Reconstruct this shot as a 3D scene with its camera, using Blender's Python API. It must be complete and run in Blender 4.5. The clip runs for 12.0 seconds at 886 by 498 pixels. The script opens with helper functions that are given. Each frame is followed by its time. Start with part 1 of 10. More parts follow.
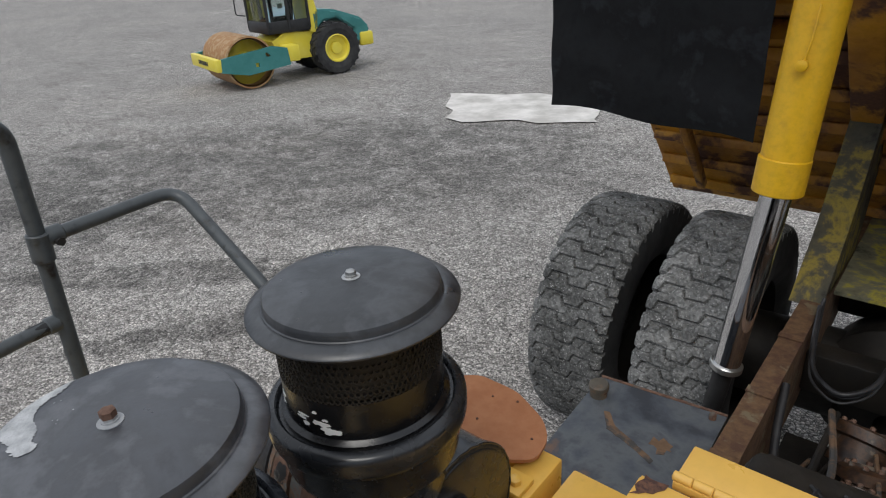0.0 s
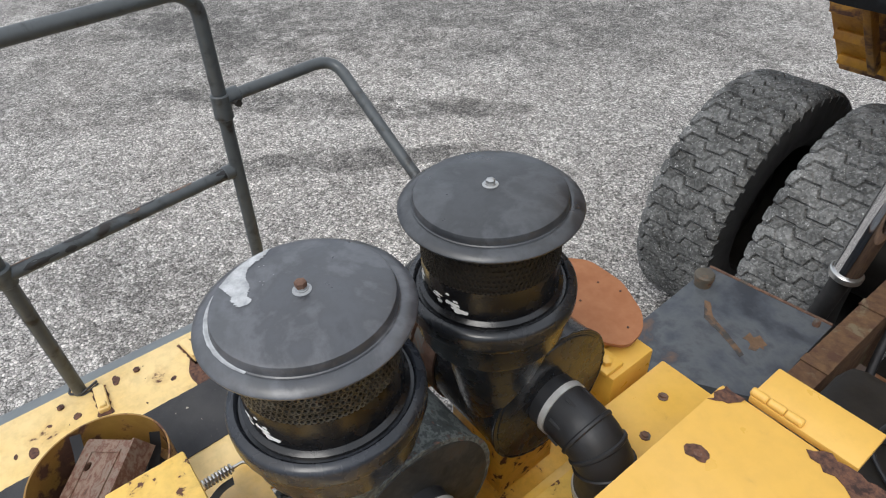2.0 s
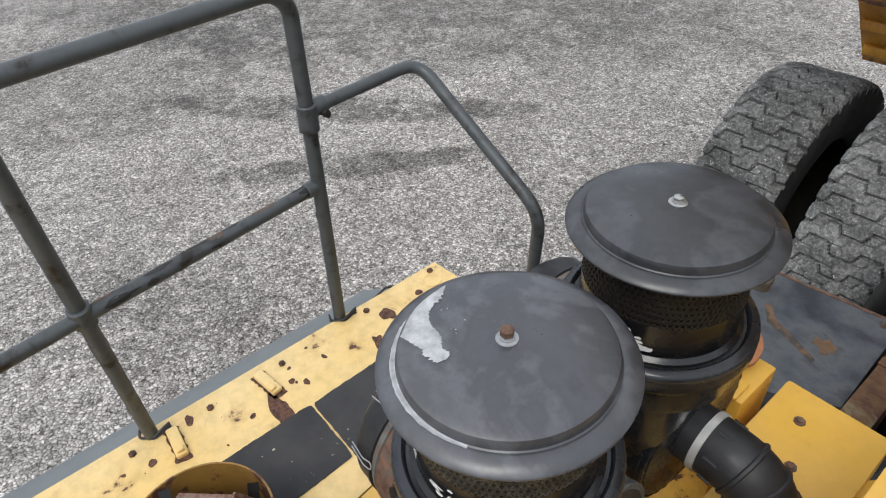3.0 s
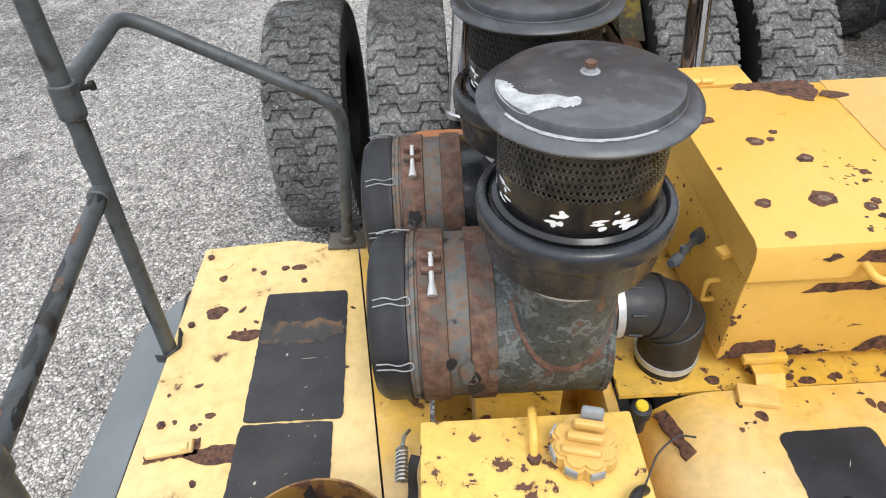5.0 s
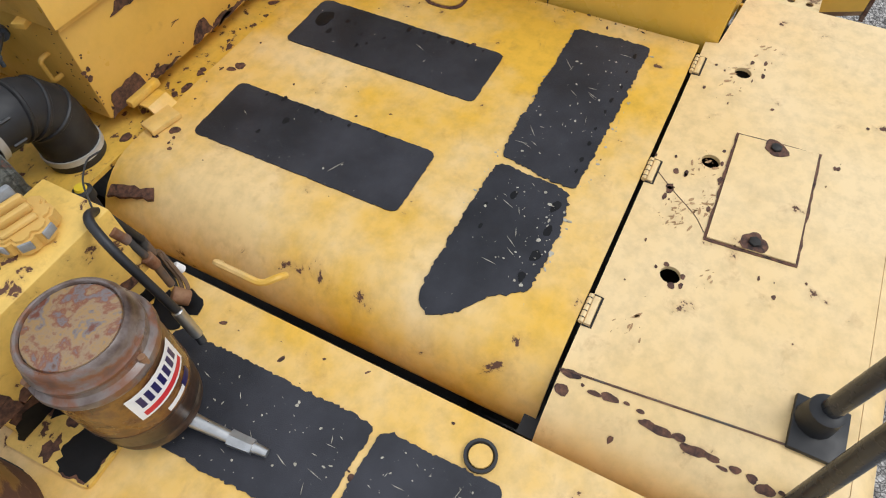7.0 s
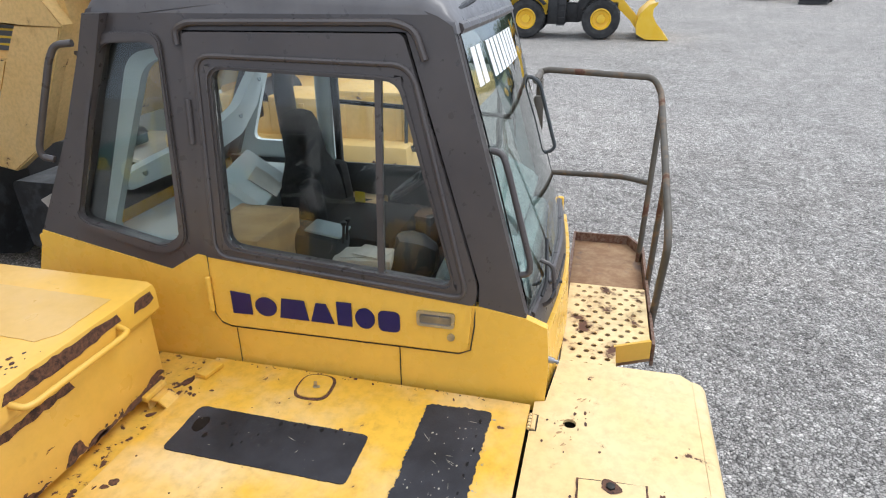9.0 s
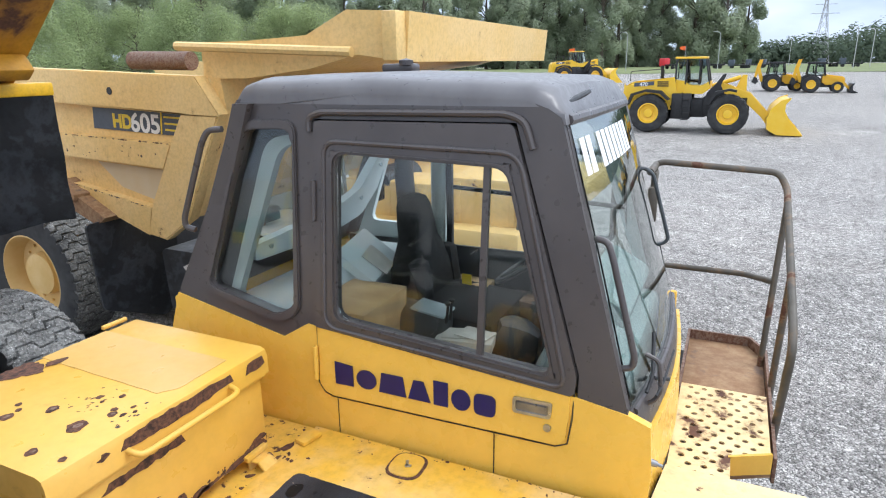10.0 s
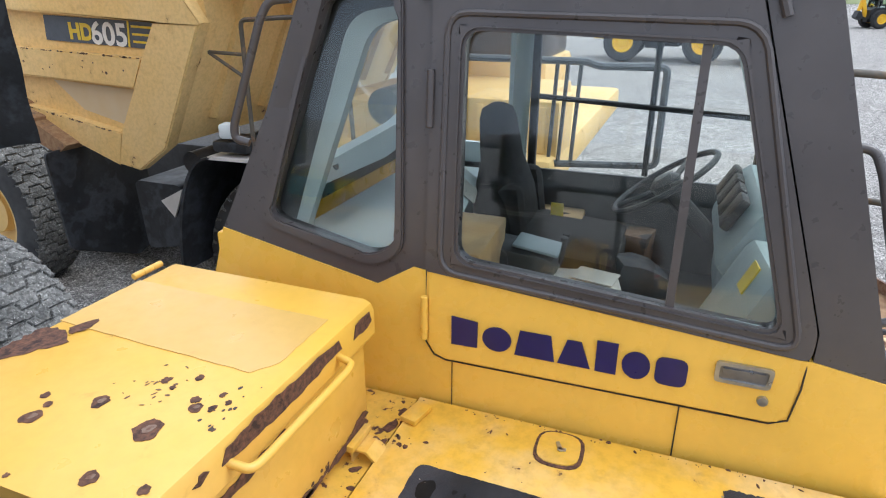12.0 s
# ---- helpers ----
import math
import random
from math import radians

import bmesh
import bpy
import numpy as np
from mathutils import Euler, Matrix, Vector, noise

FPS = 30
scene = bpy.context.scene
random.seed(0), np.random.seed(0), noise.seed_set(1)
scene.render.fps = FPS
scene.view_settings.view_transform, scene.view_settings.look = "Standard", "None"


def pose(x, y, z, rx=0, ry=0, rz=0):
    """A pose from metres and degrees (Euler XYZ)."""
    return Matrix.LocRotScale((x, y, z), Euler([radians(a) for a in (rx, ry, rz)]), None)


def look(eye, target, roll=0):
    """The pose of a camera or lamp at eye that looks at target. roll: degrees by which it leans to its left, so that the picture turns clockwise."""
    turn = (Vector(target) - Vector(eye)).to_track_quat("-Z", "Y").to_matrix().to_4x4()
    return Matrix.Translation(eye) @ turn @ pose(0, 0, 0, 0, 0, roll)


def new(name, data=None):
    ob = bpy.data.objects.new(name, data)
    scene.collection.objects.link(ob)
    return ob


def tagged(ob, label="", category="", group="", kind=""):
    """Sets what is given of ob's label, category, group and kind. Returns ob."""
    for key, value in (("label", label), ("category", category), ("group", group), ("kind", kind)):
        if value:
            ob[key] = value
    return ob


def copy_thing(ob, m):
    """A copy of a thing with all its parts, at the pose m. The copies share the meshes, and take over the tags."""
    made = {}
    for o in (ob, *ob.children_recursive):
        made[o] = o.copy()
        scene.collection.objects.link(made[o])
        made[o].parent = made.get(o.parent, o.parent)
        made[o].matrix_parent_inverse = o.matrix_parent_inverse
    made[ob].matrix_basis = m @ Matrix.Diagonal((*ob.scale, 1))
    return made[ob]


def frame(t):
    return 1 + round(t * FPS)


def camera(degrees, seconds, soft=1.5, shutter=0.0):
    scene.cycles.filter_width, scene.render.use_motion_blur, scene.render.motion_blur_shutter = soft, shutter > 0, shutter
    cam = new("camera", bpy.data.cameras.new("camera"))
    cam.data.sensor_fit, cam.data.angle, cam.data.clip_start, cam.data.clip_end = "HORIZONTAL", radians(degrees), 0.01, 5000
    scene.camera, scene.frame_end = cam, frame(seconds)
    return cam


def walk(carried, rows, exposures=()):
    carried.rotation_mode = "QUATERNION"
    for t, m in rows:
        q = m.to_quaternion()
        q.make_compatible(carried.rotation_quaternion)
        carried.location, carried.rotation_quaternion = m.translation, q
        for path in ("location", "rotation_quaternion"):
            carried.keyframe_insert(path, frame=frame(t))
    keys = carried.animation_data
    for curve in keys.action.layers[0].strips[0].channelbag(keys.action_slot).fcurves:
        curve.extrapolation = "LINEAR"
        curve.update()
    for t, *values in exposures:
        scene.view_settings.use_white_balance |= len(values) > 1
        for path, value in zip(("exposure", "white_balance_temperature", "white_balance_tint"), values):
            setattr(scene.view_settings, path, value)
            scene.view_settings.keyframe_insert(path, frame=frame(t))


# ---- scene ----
cam = camera(70.3, 12.0, soft=1.1)
PATH = [
    (0, (0.231, -0.039, 4.125), (-0.959, 1.315, 3.258), -3.8),
    (0.5, (0.261, -0.033, 4.121), (-0.969, 1.029, 2.955), -3.6),
    (1, (0.271, -0.041, 4.113), (-0.954, 0.904, 2.845), -3.9),
    (1.5, (0.276, -0.049, 4.148), (-0.944, 0.827, 2.828), -3.7),
    (2, (0.252, -0.1, 4.285), (-1.009, 0.806, 3.024), -3.6),
    (2.5, (0.151, -0.165, 4.282), (-1.116, 0.738, 3.025), -3.9),
    (2.7, (0.075, -0.205, 4.275), (-1.192, 0.696, 3.016), -4.1),
    (4.3, (-0.529, -0.39, 4.088), (-1.2, 0.986, 2.801), -4.7),
    (4.5, (-0.588, -0.496, 4.098), (-1.113, 0.937, 2.806), -4.2),
    (5, (-0.648, -0.715, 4.097), (-0.651, 0.778, 2.766), -3.3),
    (5.5, (-0.631, -0.893, 4.045), (-0.211, 0.454, 2.628), -2.8),
    (6, (-0.629, -1.025, 4.002), (0.116, 0.003, 2.458), -2.9),
    (6.5, (-0.637, -1.078, 3.967), (0.288, -0.392, 2.332), -2.5),
    (6.7, (-0.647, -1.08, 3.97), (0.294, -0.483, 2.309), -2.0),
    (8.3, (-0.746, -1.228, 4.145), (0.773, -0.801, 2.916), -0.6),
    (8.5, (-0.754, -1.216, 4.156), (0.88, -0.869, 3.055), -0.3),
    (9, (-0.764, -1.18, 4.19), (0.998, -0.72, 3.366), -0.6),
    (9.5, (-0.772, -1.213, 4.191), (0.965, -0.45, 3.556), -1.0),
    (10, (-0.775, -1.216, 4.186), (0.96, -0.395, 3.622), -0.9),
    (10.5, (-0.727, -1.178, 4.144), (0.99, -0.353, 3.536), -0.8),
    (11, (-0.578, -1.028, 4.162), (1.114, -0.221, 3.466), -0.7),
    (11.5, (-0.529, -0.787, 4.11), (1.132, 0.042, 3.365), -0.1),
    (12, (-0.513, -0.518, 3.991), (1.21, 0.156, 3.232), 0.0),
]
walk(cam, [(t, look(eye, target, roll)) for t, eye, target, roll in PATH],
     exposures=[(0, -0.35, 6500, 10), (0.5, 0.32, 6500, 10), (1.0, 0.46, 6500, 10), (1.5, 0.66, 6500, 10), (2.0, 0.18, 6500, 10), (2.5, 0.1, 6550, 10), (4.3, 0.28, 6550, 10), (5.2, 0.58, 6500, 10), (5.5, 0.52, 6500, 10), (6.0, -0.04, 6500, 10), (6.5, -0.07, 6450, 10), (8.5, 0.15, 6300, 10), (9.0, 0.38, 6250, 10), (9.5, 0.58, 6050, 10), (11, 0.66, 6050, 10), (12, 0.60, 6000, 10)])

# ---- world and light: bright overcast day ----
world = bpy.data.worlds.new("world")
scene.world = world
world.use_nodes = True
wn, wl = world.node_tree.nodes, world.node_tree.links
wbg = wn["Background"]
wsky = wn.new("ShaderNodeTexSky")
wsky.sky_type = "NISHITA"
wsky.sun_disc = False
wsky.sun_elevation, wsky.sun_rotation = radians(48), radians(200)
wsky.dust_density, wsky.air_density = 3.0, 1.0
wco = wn.new("ShaderNodeTexCoord")
wmap = wn.new("ShaderNodeMapping")
wmap.inputs["Scale"].default_value = (1.6, 1.6, 5.0)
wno = wn.new("ShaderNodeTexNoise")
wno.inputs["Scale"].default_value, wno.inputs["Detail"].default_value = 2.2, 6.0
wramp = wn.new("ShaderNodeValToRGB")
wramp.color_ramp.elements[0].position, wramp.color_ramp.elements[1].position = 0.38, 0.66
wramp.color_ramp.elements[0].color = (5.0, 5.6, 6.5, 1)
wramp.color_ramp.elements[1].color = (8.4, 8.7, 9.1, 1)
wmix = wn.new("ShaderNodeMixRGB")
wmix.inputs["Fac"].default_value = 0.9
wl.new(wco.outputs["Generated"], wmap.inputs["Vector"])
wl.new(wmap.outputs["Vector"], wno.inputs["Vector"])
wl.new(wno.outputs["Fac"], wramp.inputs["Fac"])
wl.new(wsky.outputs["Color"], wmix.inputs["Color1"])
wl.new(wramp.outputs["Color"], wmix.inputs["Color2"])
# an overcast sky is dimmer towards the horizon
wsep = wn.new("ShaderNodeSeparateXYZ")
wl.new(wco.outputs["Generated"], wsep.inputs["Vector"])
wlow = wn.new("ShaderNodeValToRGB")
wlow.color_ramp.elements[0].position, wlow.color_ramp.elements[1].position = 0.04, 0.45
wlow.color_ramp.elements[0].color = (0.52, 0.56, 0.62, 1)
wlow.color_ramp.elements[1].color = (1.08, 1.07, 1.06, 1)
wl.new(wsep.outputs["Z"], wlow.inputs["Fac"])
wdim = wn.new("ShaderNodeMixRGB")
wdim.blend_type = "MULTIPLY"
wdim.inputs["Fac"].default_value = 1.0
wl.new(wmix.outputs["Color"], wdim.inputs["Color1"])
wl.new(wlow.outputs["Color"], wdim.inputs["Color2"])
wl.new(wdim.outputs["Color"], wbg.inputs["Color"])
wbg.inputs["Strength"].default_value = 0.155
sun = new("sun", bpy.data.lights.new("sun", "SUN"))
sun.data.energy, sun.data.angle, sun.data.color = 1.3, radians(25), (1.0, 0.97, 0.92)
sun.matrix_world = look((6, -12, 20), (0, 0, 0))

# ---- materials ----
class Shader:
    """A node material with short ways to add nodes."""
    def __init__(self, name):
        self.mat = bpy.data.materials.new(name)
        self.mat.use_nodes = True
        self.n, self.l = self.mat.node_tree.nodes, self.mat.node_tree.links
        self.b = self.n["Principled BSDF"]
        self.co = self.n.new("ShaderNodeTexCoord").outputs["Object"]

    def noise(self, scale, detail=4.0, rough=0.55, dist=0.0):
        k = self.n.new("ShaderNodeTexNoise")
        k.inputs["Scale"].default_value, k.inputs["Detail"].default_value = scale, detail
        k.inputs["Roughness"].default_value, k.inputs["Distortion"].default_value = rough, dist
        self.l.new(self.co, k.inputs["Vector"])
        return k.outputs["Fac"]

    def voronoi(self, scale, feature="F1", out="Distance"):
        k = self.n.new("ShaderNodeTexVoronoi")
        k.feature = feature
        k.inputs["Scale"].default_value = scale
        self.l.new(self.co, k.inputs["Vector"])
        return k.outputs[out]

    def ramp(self, fac, *stops):
        k = self.n.new("ShaderNodeValToRGB")
        e = k.color_ramp.elements
        while len(e) < len(stops):
            e.new(0.5)
        for el, (p, c) in zip(e, stops):
            el.position = p
            el.color = (*c, 1) if isinstance(c, tuple) else (c, c, c, 1)
        self.l.new(fac, k.inputs["Fac"])
        return k.outputs["Color"]

    def mix(self, fac, a, b, mode="MIX"):
        k = self.n.new("ShaderNodeMixRGB")
        k.blend_type = mode
        for key, v in (("Fac", fac), ("Color1", a), ("Color2", b)):
            if isinstance(v, tuple):
                k.inputs[key].default_value = (*v, 1)
            elif isinstance(v, (int, float)):
                k.inputs[key].default_value = v if key == "Fac" else (v, v, v, 1)
            else:
                self.l.new(v, k.inputs[key])
        return k.outputs["Color"]

    def put(self, key, v):
        if isinstance(v, tuple):
            self.b.inputs[key].default_value = (*v, 1)
        elif isinstance(v, (int, float)):
            self.b.inputs[key].default_value = v
        else:
            self.l.new(v, self.b.inputs[key])
        return self

    def bump(self, height, strength=0.3, dist=0.005):
        k = self.n.new("ShaderNodeBump")
        k.inputs["Strength"].default_value, k.inputs["Distance"].default_value = strength, dist
        self.l.new(height, k.inputs["Height"])
        self.l.new(k.outputs["Normal"], self.b.inputs["Normal"])
        return self


RUST_A, RUST_B = (0.050, 0.023, 0.017), (0.165, 0.074, 0.042)


def painted(name, a, b, rust=0.66, rust_scale=9.0, rough=0.42, tone=2.0, soft=0.02, gloss=0.5, dirty=0.80):
    """Weathered paint: two tones, fine dirt, chips down to rust where a noise passes the threshold."""
    s = Shader(name)
    base = s.mix(s.ramp(s.noise(tone, 5, 0.6), (0.38, 0.0), (0.62, 1.0)), a, b)
    dirt = s.ramp(s.noise(28, 6, 0.65), (0.42, 1.0), (0.75, dirty))
    base = s.mix(1.0, base, dirt, "MULTIPLY")
    n = s.noise(rust_scale, 7, 0.62, 0.3)
    chips = s.ramp(n, (rust, 0.0), (rust + soft, 1.0))
    halo = s.ramp(n, (rust - 0.09, 0.0), (rust + 0.02, 0.32))
    col = s.mix(halo, base, (0.36, 0.17, 0.05))
    rustc = s.mix(s.noise(45, 4), RUST_A, RUST_B)
    s.put("Base Color", s.mix(chips, col, rustc))
    s.put("Roughness", s.mix(chips, s.ramp(s.noise(14, 4), (0.3, rough - 0.08), (0.7, rough + 0.1)), 0.85))
    s.put("Specular IOR Level", gloss)
    h = s.mix(1.0, s.mix(0.25, s.ramp(chips, (0, 1.0), (1, 0.0)), s.noise(60, 3)), 1.0, "MULTIPLY")
    return s.bump(h, 0.25, 0.003).mat


def plain(name, a, b=None, scale=12.0, rough=0.5, metal=0.0, bump=0.0, grain=80.0, spec=0.5):
    """A surface of one stuff: two close tones, a fine grain."""
    s = Shader(name)
    b = b or tuple(min(1.0, c * 1.3) for c in a)
    c = s.mix(s.ramp(s.noise(scale, 6, 0.6), (0.35, 0.0), (0.68, 1.0)), a, b)
    s.put("Base Color", c).put("Metallic", metal).put("Specular IOR Level", spec)
    s.put("Roughness", s.ramp(s.noise(grain * 0.4, 4), (0.3, max(0.02, rough - 0.08)), (0.7, min(1, rough + 0.1))))
    if bump:
        s.bump(s.noise(grain, 5, 0.6), bump, 0.004)
    return s.mat


def glassy(name, tint, rough=0.0, ior=1.45):
    s = Shader(name)
    s.put("Base Color", tint).put("Roughness", rough).put("Transmission Weight", 1.0).put("IOR", ior)
    return s.mat


def rusty(name, a, b, under, amount=0.5, fine=1.0):
    """Bare, blotchy rust with remnants of paint."""
    s = Shader(name)
    r = s.mix(s.ramp(s.noise(16 * fine, 6, 0.65), (0.38, 0.0), (0.64, 1.0)), a, b)
    s.put("Base Color", s.mix(s.ramp(s.noise(7 * fine, 6, 0.6, 0.4), (amount, 0.0), (amount + 0.08, 1.0)), r, under))
    s.put("Roughness", 0.78)
    return s.bump(s.noise(70, 6, 0.65), 0.4, 0.003).mat


def mottled(name, tones, scale, rough, spec=0.5):
    """Stained metal in a run of blotchy tones."""
    s = Shader(name)
    n = s.mix(0.35, s.noise(scale, 6, 0.62, 0.5), s.noise(scale * 3.1, 5, 0.6))
    lo, hi = 0.36, 0.62
    c = s.ramp(n, *[(lo + (hi - lo) * k / (len(tones) - 1), t) for k, t in enumerate(tones)])
    s.put("Base Color", c).put("Roughness", s.ramp(s.noise(scale * 2, 4), (0.3, rough), (0.7, min(1, rough + 0.25)))).put("Specular IOR Level", spec)
    return s.bump(s.noise(scale * 6, 5, 0.6), 0.2, 0.003).mat


YEL, YEL2 = (0.76, 0.44, 0.05), (0.79, 0.565, 0.26)
M_DECK = painted("deck_yellow_paint", YEL, YEL2, rust=0.665, rust_scale=11, tone=2.6)
M_DECKFRONT = painted("faded_yellow_paint", (0.78, 0.545, 0.24), (0.80, 0.60, 0.32), rust=0.68, rust_scale=16, tone=2.0)
M_SIDEDECK = painted("side_deck_yellow_paint", (0.79, 0.54, 0.19), (0.80, 0.59, 0.27), rust=0.645, rust_scale=10, tone=2.0, soft=0.04)
M_BOX = painted("box_yellow_paint", (0.73, 0.42, 0.058), (0.76, 0.455, 0.105), rust=0.72, rust_scale=14, rough=0.34, dirty=0.92, tone=1.2)
M_TANK = painted("chipped_yellow_paint", (0.77, 0.46, 0.06), (0.79, 0.52, 0.13), rust=0.60, rust_scale=26, soft=0.015)
M_CAB = painted("cab_yellow_paint", (0.82, 0.48, 0.055), (0.83, 0.50, 0.08), rust=0.80, rust_scale=10, rough=0.28, dirty=0.95, tone=1.0)
M_BODY = painted("dump_body_paint", (0.76, 0.51, 0.18), (0.79, 0.56, 0.24), rust=0.67, rust_scale=4.5, tone=0.9, rough=0.55)
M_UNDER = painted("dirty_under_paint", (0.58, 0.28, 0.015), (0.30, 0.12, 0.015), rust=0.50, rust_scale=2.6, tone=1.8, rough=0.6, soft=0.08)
M_SLEEVE = painted("cylinder_yellow_paint", (0.76, 0.43, 0.01), (0.74, 0.44, 0.02), rust=0.68, rust_scale=9, soft=0.06)
M_GREYSHELL = plain("dark_brown_grey_plastic", (0.062, 0.054, 0.054), (0.086, 0.075, 0.073), 3, 0.33, bump=0.03)
# shell grey made paler for the roof: the sky's sheen put into the colour
M_ROOF = plain("sky_sheen_grey_roof", (0.115, 0.110, 0.115), (0.17, 0.165, 0.17), 4, 0.34, bump=0.03)
M_RUSTEDGE = rusty("rust", RUST_A, RUST_B, (0.028, 0.013, 0.010), 0.56, 4.5)
def grip_material(name, a, b):
    s = Shader(name)
    base = s.mix(s.ramp(s.noise(5, 6, 0.6), (0.35, 0.0), (0.68, 1.0)), a, b)
    scuff = s.ramp(s.noise(2.6, 5, 0.6), (0.38, 0.0), (0.60, 1.0))
    flakes = s.ramp(s.noise(120, 5, 0.6, 0.8), (0.70, 0.0), (0.72, 1.0))
    c = s.mix(s.mix(1.0, scuff, flakes, "MULTIPLY"), base, (0.33, 0.31, 0.25))
    s.put("Base Color", c).put("Roughness", 0.55).put("Specular IOR Level", 0.28)
    return s.bump(s.noise(420, 4, 0.6), 0.35, 0.003).mat


M_GRIP = grip_material("black_grip_tape", (0.016, 0.017, 0.021), (0.043, 0.044, 0.053))
M_GRIPDUSTY = grip_material("dusty_grip_tape", (0.028, 0.028, 0.031), (0.060, 0.058, 0.058))
M_OIL = plain("black_oil_stain", (0.004, 0.004, 0.005), (0.008, 0.008, 0.009), 30, 0.5, spec=0.25)
M_BARE = plain("bare_scratched_paint", (0.34, 0.31, 0.24), (0.56, 0.52, 0.42), 40, 0.7)
M_SCUFF = plain("rough_bare_white", (0.28, 0.29, 0.30), (0.54, 0.55, 0.56), 45, 0.8, bump=0.5, grain=160)
M_DUSTHOSE = plain("dusty_hose_rubber", (0.055, 0.054, 0.045), (0.12, 0.115, 0.09), 8, 0.8)
M_LIDWORN = plain("worn_bare_grey", (0.22, 0.23, 0.24), (0.36, 0.37, 0.38), 30, 0.6)
M_GLOSSBLACK = plain("glossy_black_plastic", (0.006, 0.006, 0.007), (0.012, 0.012, 0.013), 8, 0.24, bump=0.02)
# near bowl: the black is lifted to carry the sky it reflects
M_BOWL = plain("sky_sheen_black_plastic", (0.014, 0.016, 0.020), (0.034, 0.038, 0.047), 9, 0.25, bump=0.03)
M_BOWLDARK = plain("glossy_black_bowl", (0.011, 0.012, 0.014), (0.024, 0.026, 0.030), 9, 0.24, bump=0.02)
# paler tone paints the highlights on the near mesh strands
M_MESH = plain("highlit_dark_mesh", (0.03, 0.029, 0.027), (0.12, 0.115, 0.10), 40, 0.4, 0.4)
M_SATINBLACK = plain("satin_black_plastic", (0.016, 0.018, 0.021), (0.038, 0.041, 0.047), 9, 0.26)
M_RUBBER = plain("black_rubber", (0.011, 0.011, 0.013), (0.027, 0.028, 0.031), 10, 0.5, bump=0.15)
M_FLAP = mottled("black_rubber_sheet", ((0.007, 0.008, 0.010), (0.014, 0.016, 0.019), (0.010, 0.011, 0.013), (0.034, 0.038, 0.046), (0.018, 0.020, 0.024)), 2.2, 0.45)
def tyre_material(name, a, b):
    s = Shader(name)
    base = s.mix(s.ramp(s.noise(5, 7, 0.65), (0.35, 0.0), (0.65, 1.0)), a, b)
    nicks = s.ramp(s.voronoi(70, "F1", "Color"), (0.0, 0.55), (0.55, 1.0), (0.95, 1.6))
    grit = s.ramp(s.mix(0.5, s.voronoi(48), s.noise(30, 3)), (0.25, 1.0), (0.30, 0.0))
    chips = s.ramp(s.noise(85, 3, 0.5), (0.665, 0.0), (0.69, 1.0))
    c = s.mix(chips, s.mix(1.0, base, nicks, "MULTIPLY"), (0.52, 0.52, 0.51))
    s.put("Base Color", s.mix(grit, c, (0.50, 0.50, 0.49))).put("Roughness", 0.85).put("Specular IOR Level", 0.2)
    return s.bump(s.mix(0.5, s.noise(48, 6, 0.7), s.voronoi(60)), 0.7, 0.010).mat


M_TYRE = tyre_material("worn_tyre_rubber", (0.072, 0.073, 0.071), (0.188, 0.190, 0.185))
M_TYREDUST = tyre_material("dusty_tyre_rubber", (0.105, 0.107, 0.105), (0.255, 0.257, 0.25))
M_TYREDARK = plain("black_tyre_rubber", (0.018, 0.018, 0.019), (0.045, 0.045, 0.045), 3, 0.8, bump=0.3, grain=20)
M_OUTLET = mottled("flaking_grey_green_paint", ((0.13, 0.07, 0.05), (0.034, 0.040, 0.038), (0.080, 0.090, 0.086), (0.045, 0.052, 0.050), (0.17, 0.185, 0.175), (0.06, 0.068, 0.065), (0.15, 0.075, 0.055)), 15, 0.42)
M_ENDDISC = mottled("dusty_black_disc", ((0.012, 0.012, 0.012), (0.028, 0.028, 0.027), (0.020, 0.020, 0.020), (0.042, 0.040, 0.036), (0.05, 0.032, 0.02)), 8, 0.5)
M_BAND = rusty("rusty_strap", (0.085, 0.043, 0.029), (0.185, 0.105, 0.070), (0.10, 0.086, 0.072), 0.53, 2.6)
M_RAILBROWN = painted("brown_rail_paint", (0.075, 0.065, 0.05), (0.11, 0.095, 0.075), rust=0.62, rust_scale=7, rough=0.55)
M_FENDER = plain("grey_rubber_fender", (0.15, 0.168, 0.172), (0.20, 0.218, 0.222), 4, 0.6, bump=0.1)
M_STEEL = plain("zinc_steel", (0.42, 0.42, 0.41), (0.55, 0.55, 0.54), 30, 0.35, 0.9)
M_CHROME = plain("chrome", (0.75, 0.76, 0.78), (0.82, 0.82, 0.84), 6, 0.09, 1.0)
M_DARKSTEEL = plain("oily_dark_steel", (0.007, 0.0065, 0.006), (0.024, 0.020, 0.016), 5, 0.6, 0.1, bump=0.4, grain=30)
M_FRAME = rusty("brown_frame_paint", (0.075, 0.035, 0.02), (0.15, 0.085, 0.04), (0.16, 0.125, 0.075), 0.56)
M_RUBBED = plain("rubbed_rust_film", (0.34, 0.19, 0.085), (0.46, 0.29, 0.14), 60, 0.7)
M_SMEAR = rusty("brown_smear", (0.13, 0.075, 0.04), (0.18, 0.11, 0.065), (0.05, 0.047, 0.045), 0.48)
M_ORANGERUST = rusty("orange_rust_plate", (0.30, 0.115, 0.045), (0.36, 0.15, 0.065), (0.22, 0.09, 0.05), 0.66)
M_PUMP = rusty("rusty_pump_housing", (0.17, 0.065, 0.03), (0.30, 0.17, 0.09), (0.21, 0.16, 0.14), 0.52)


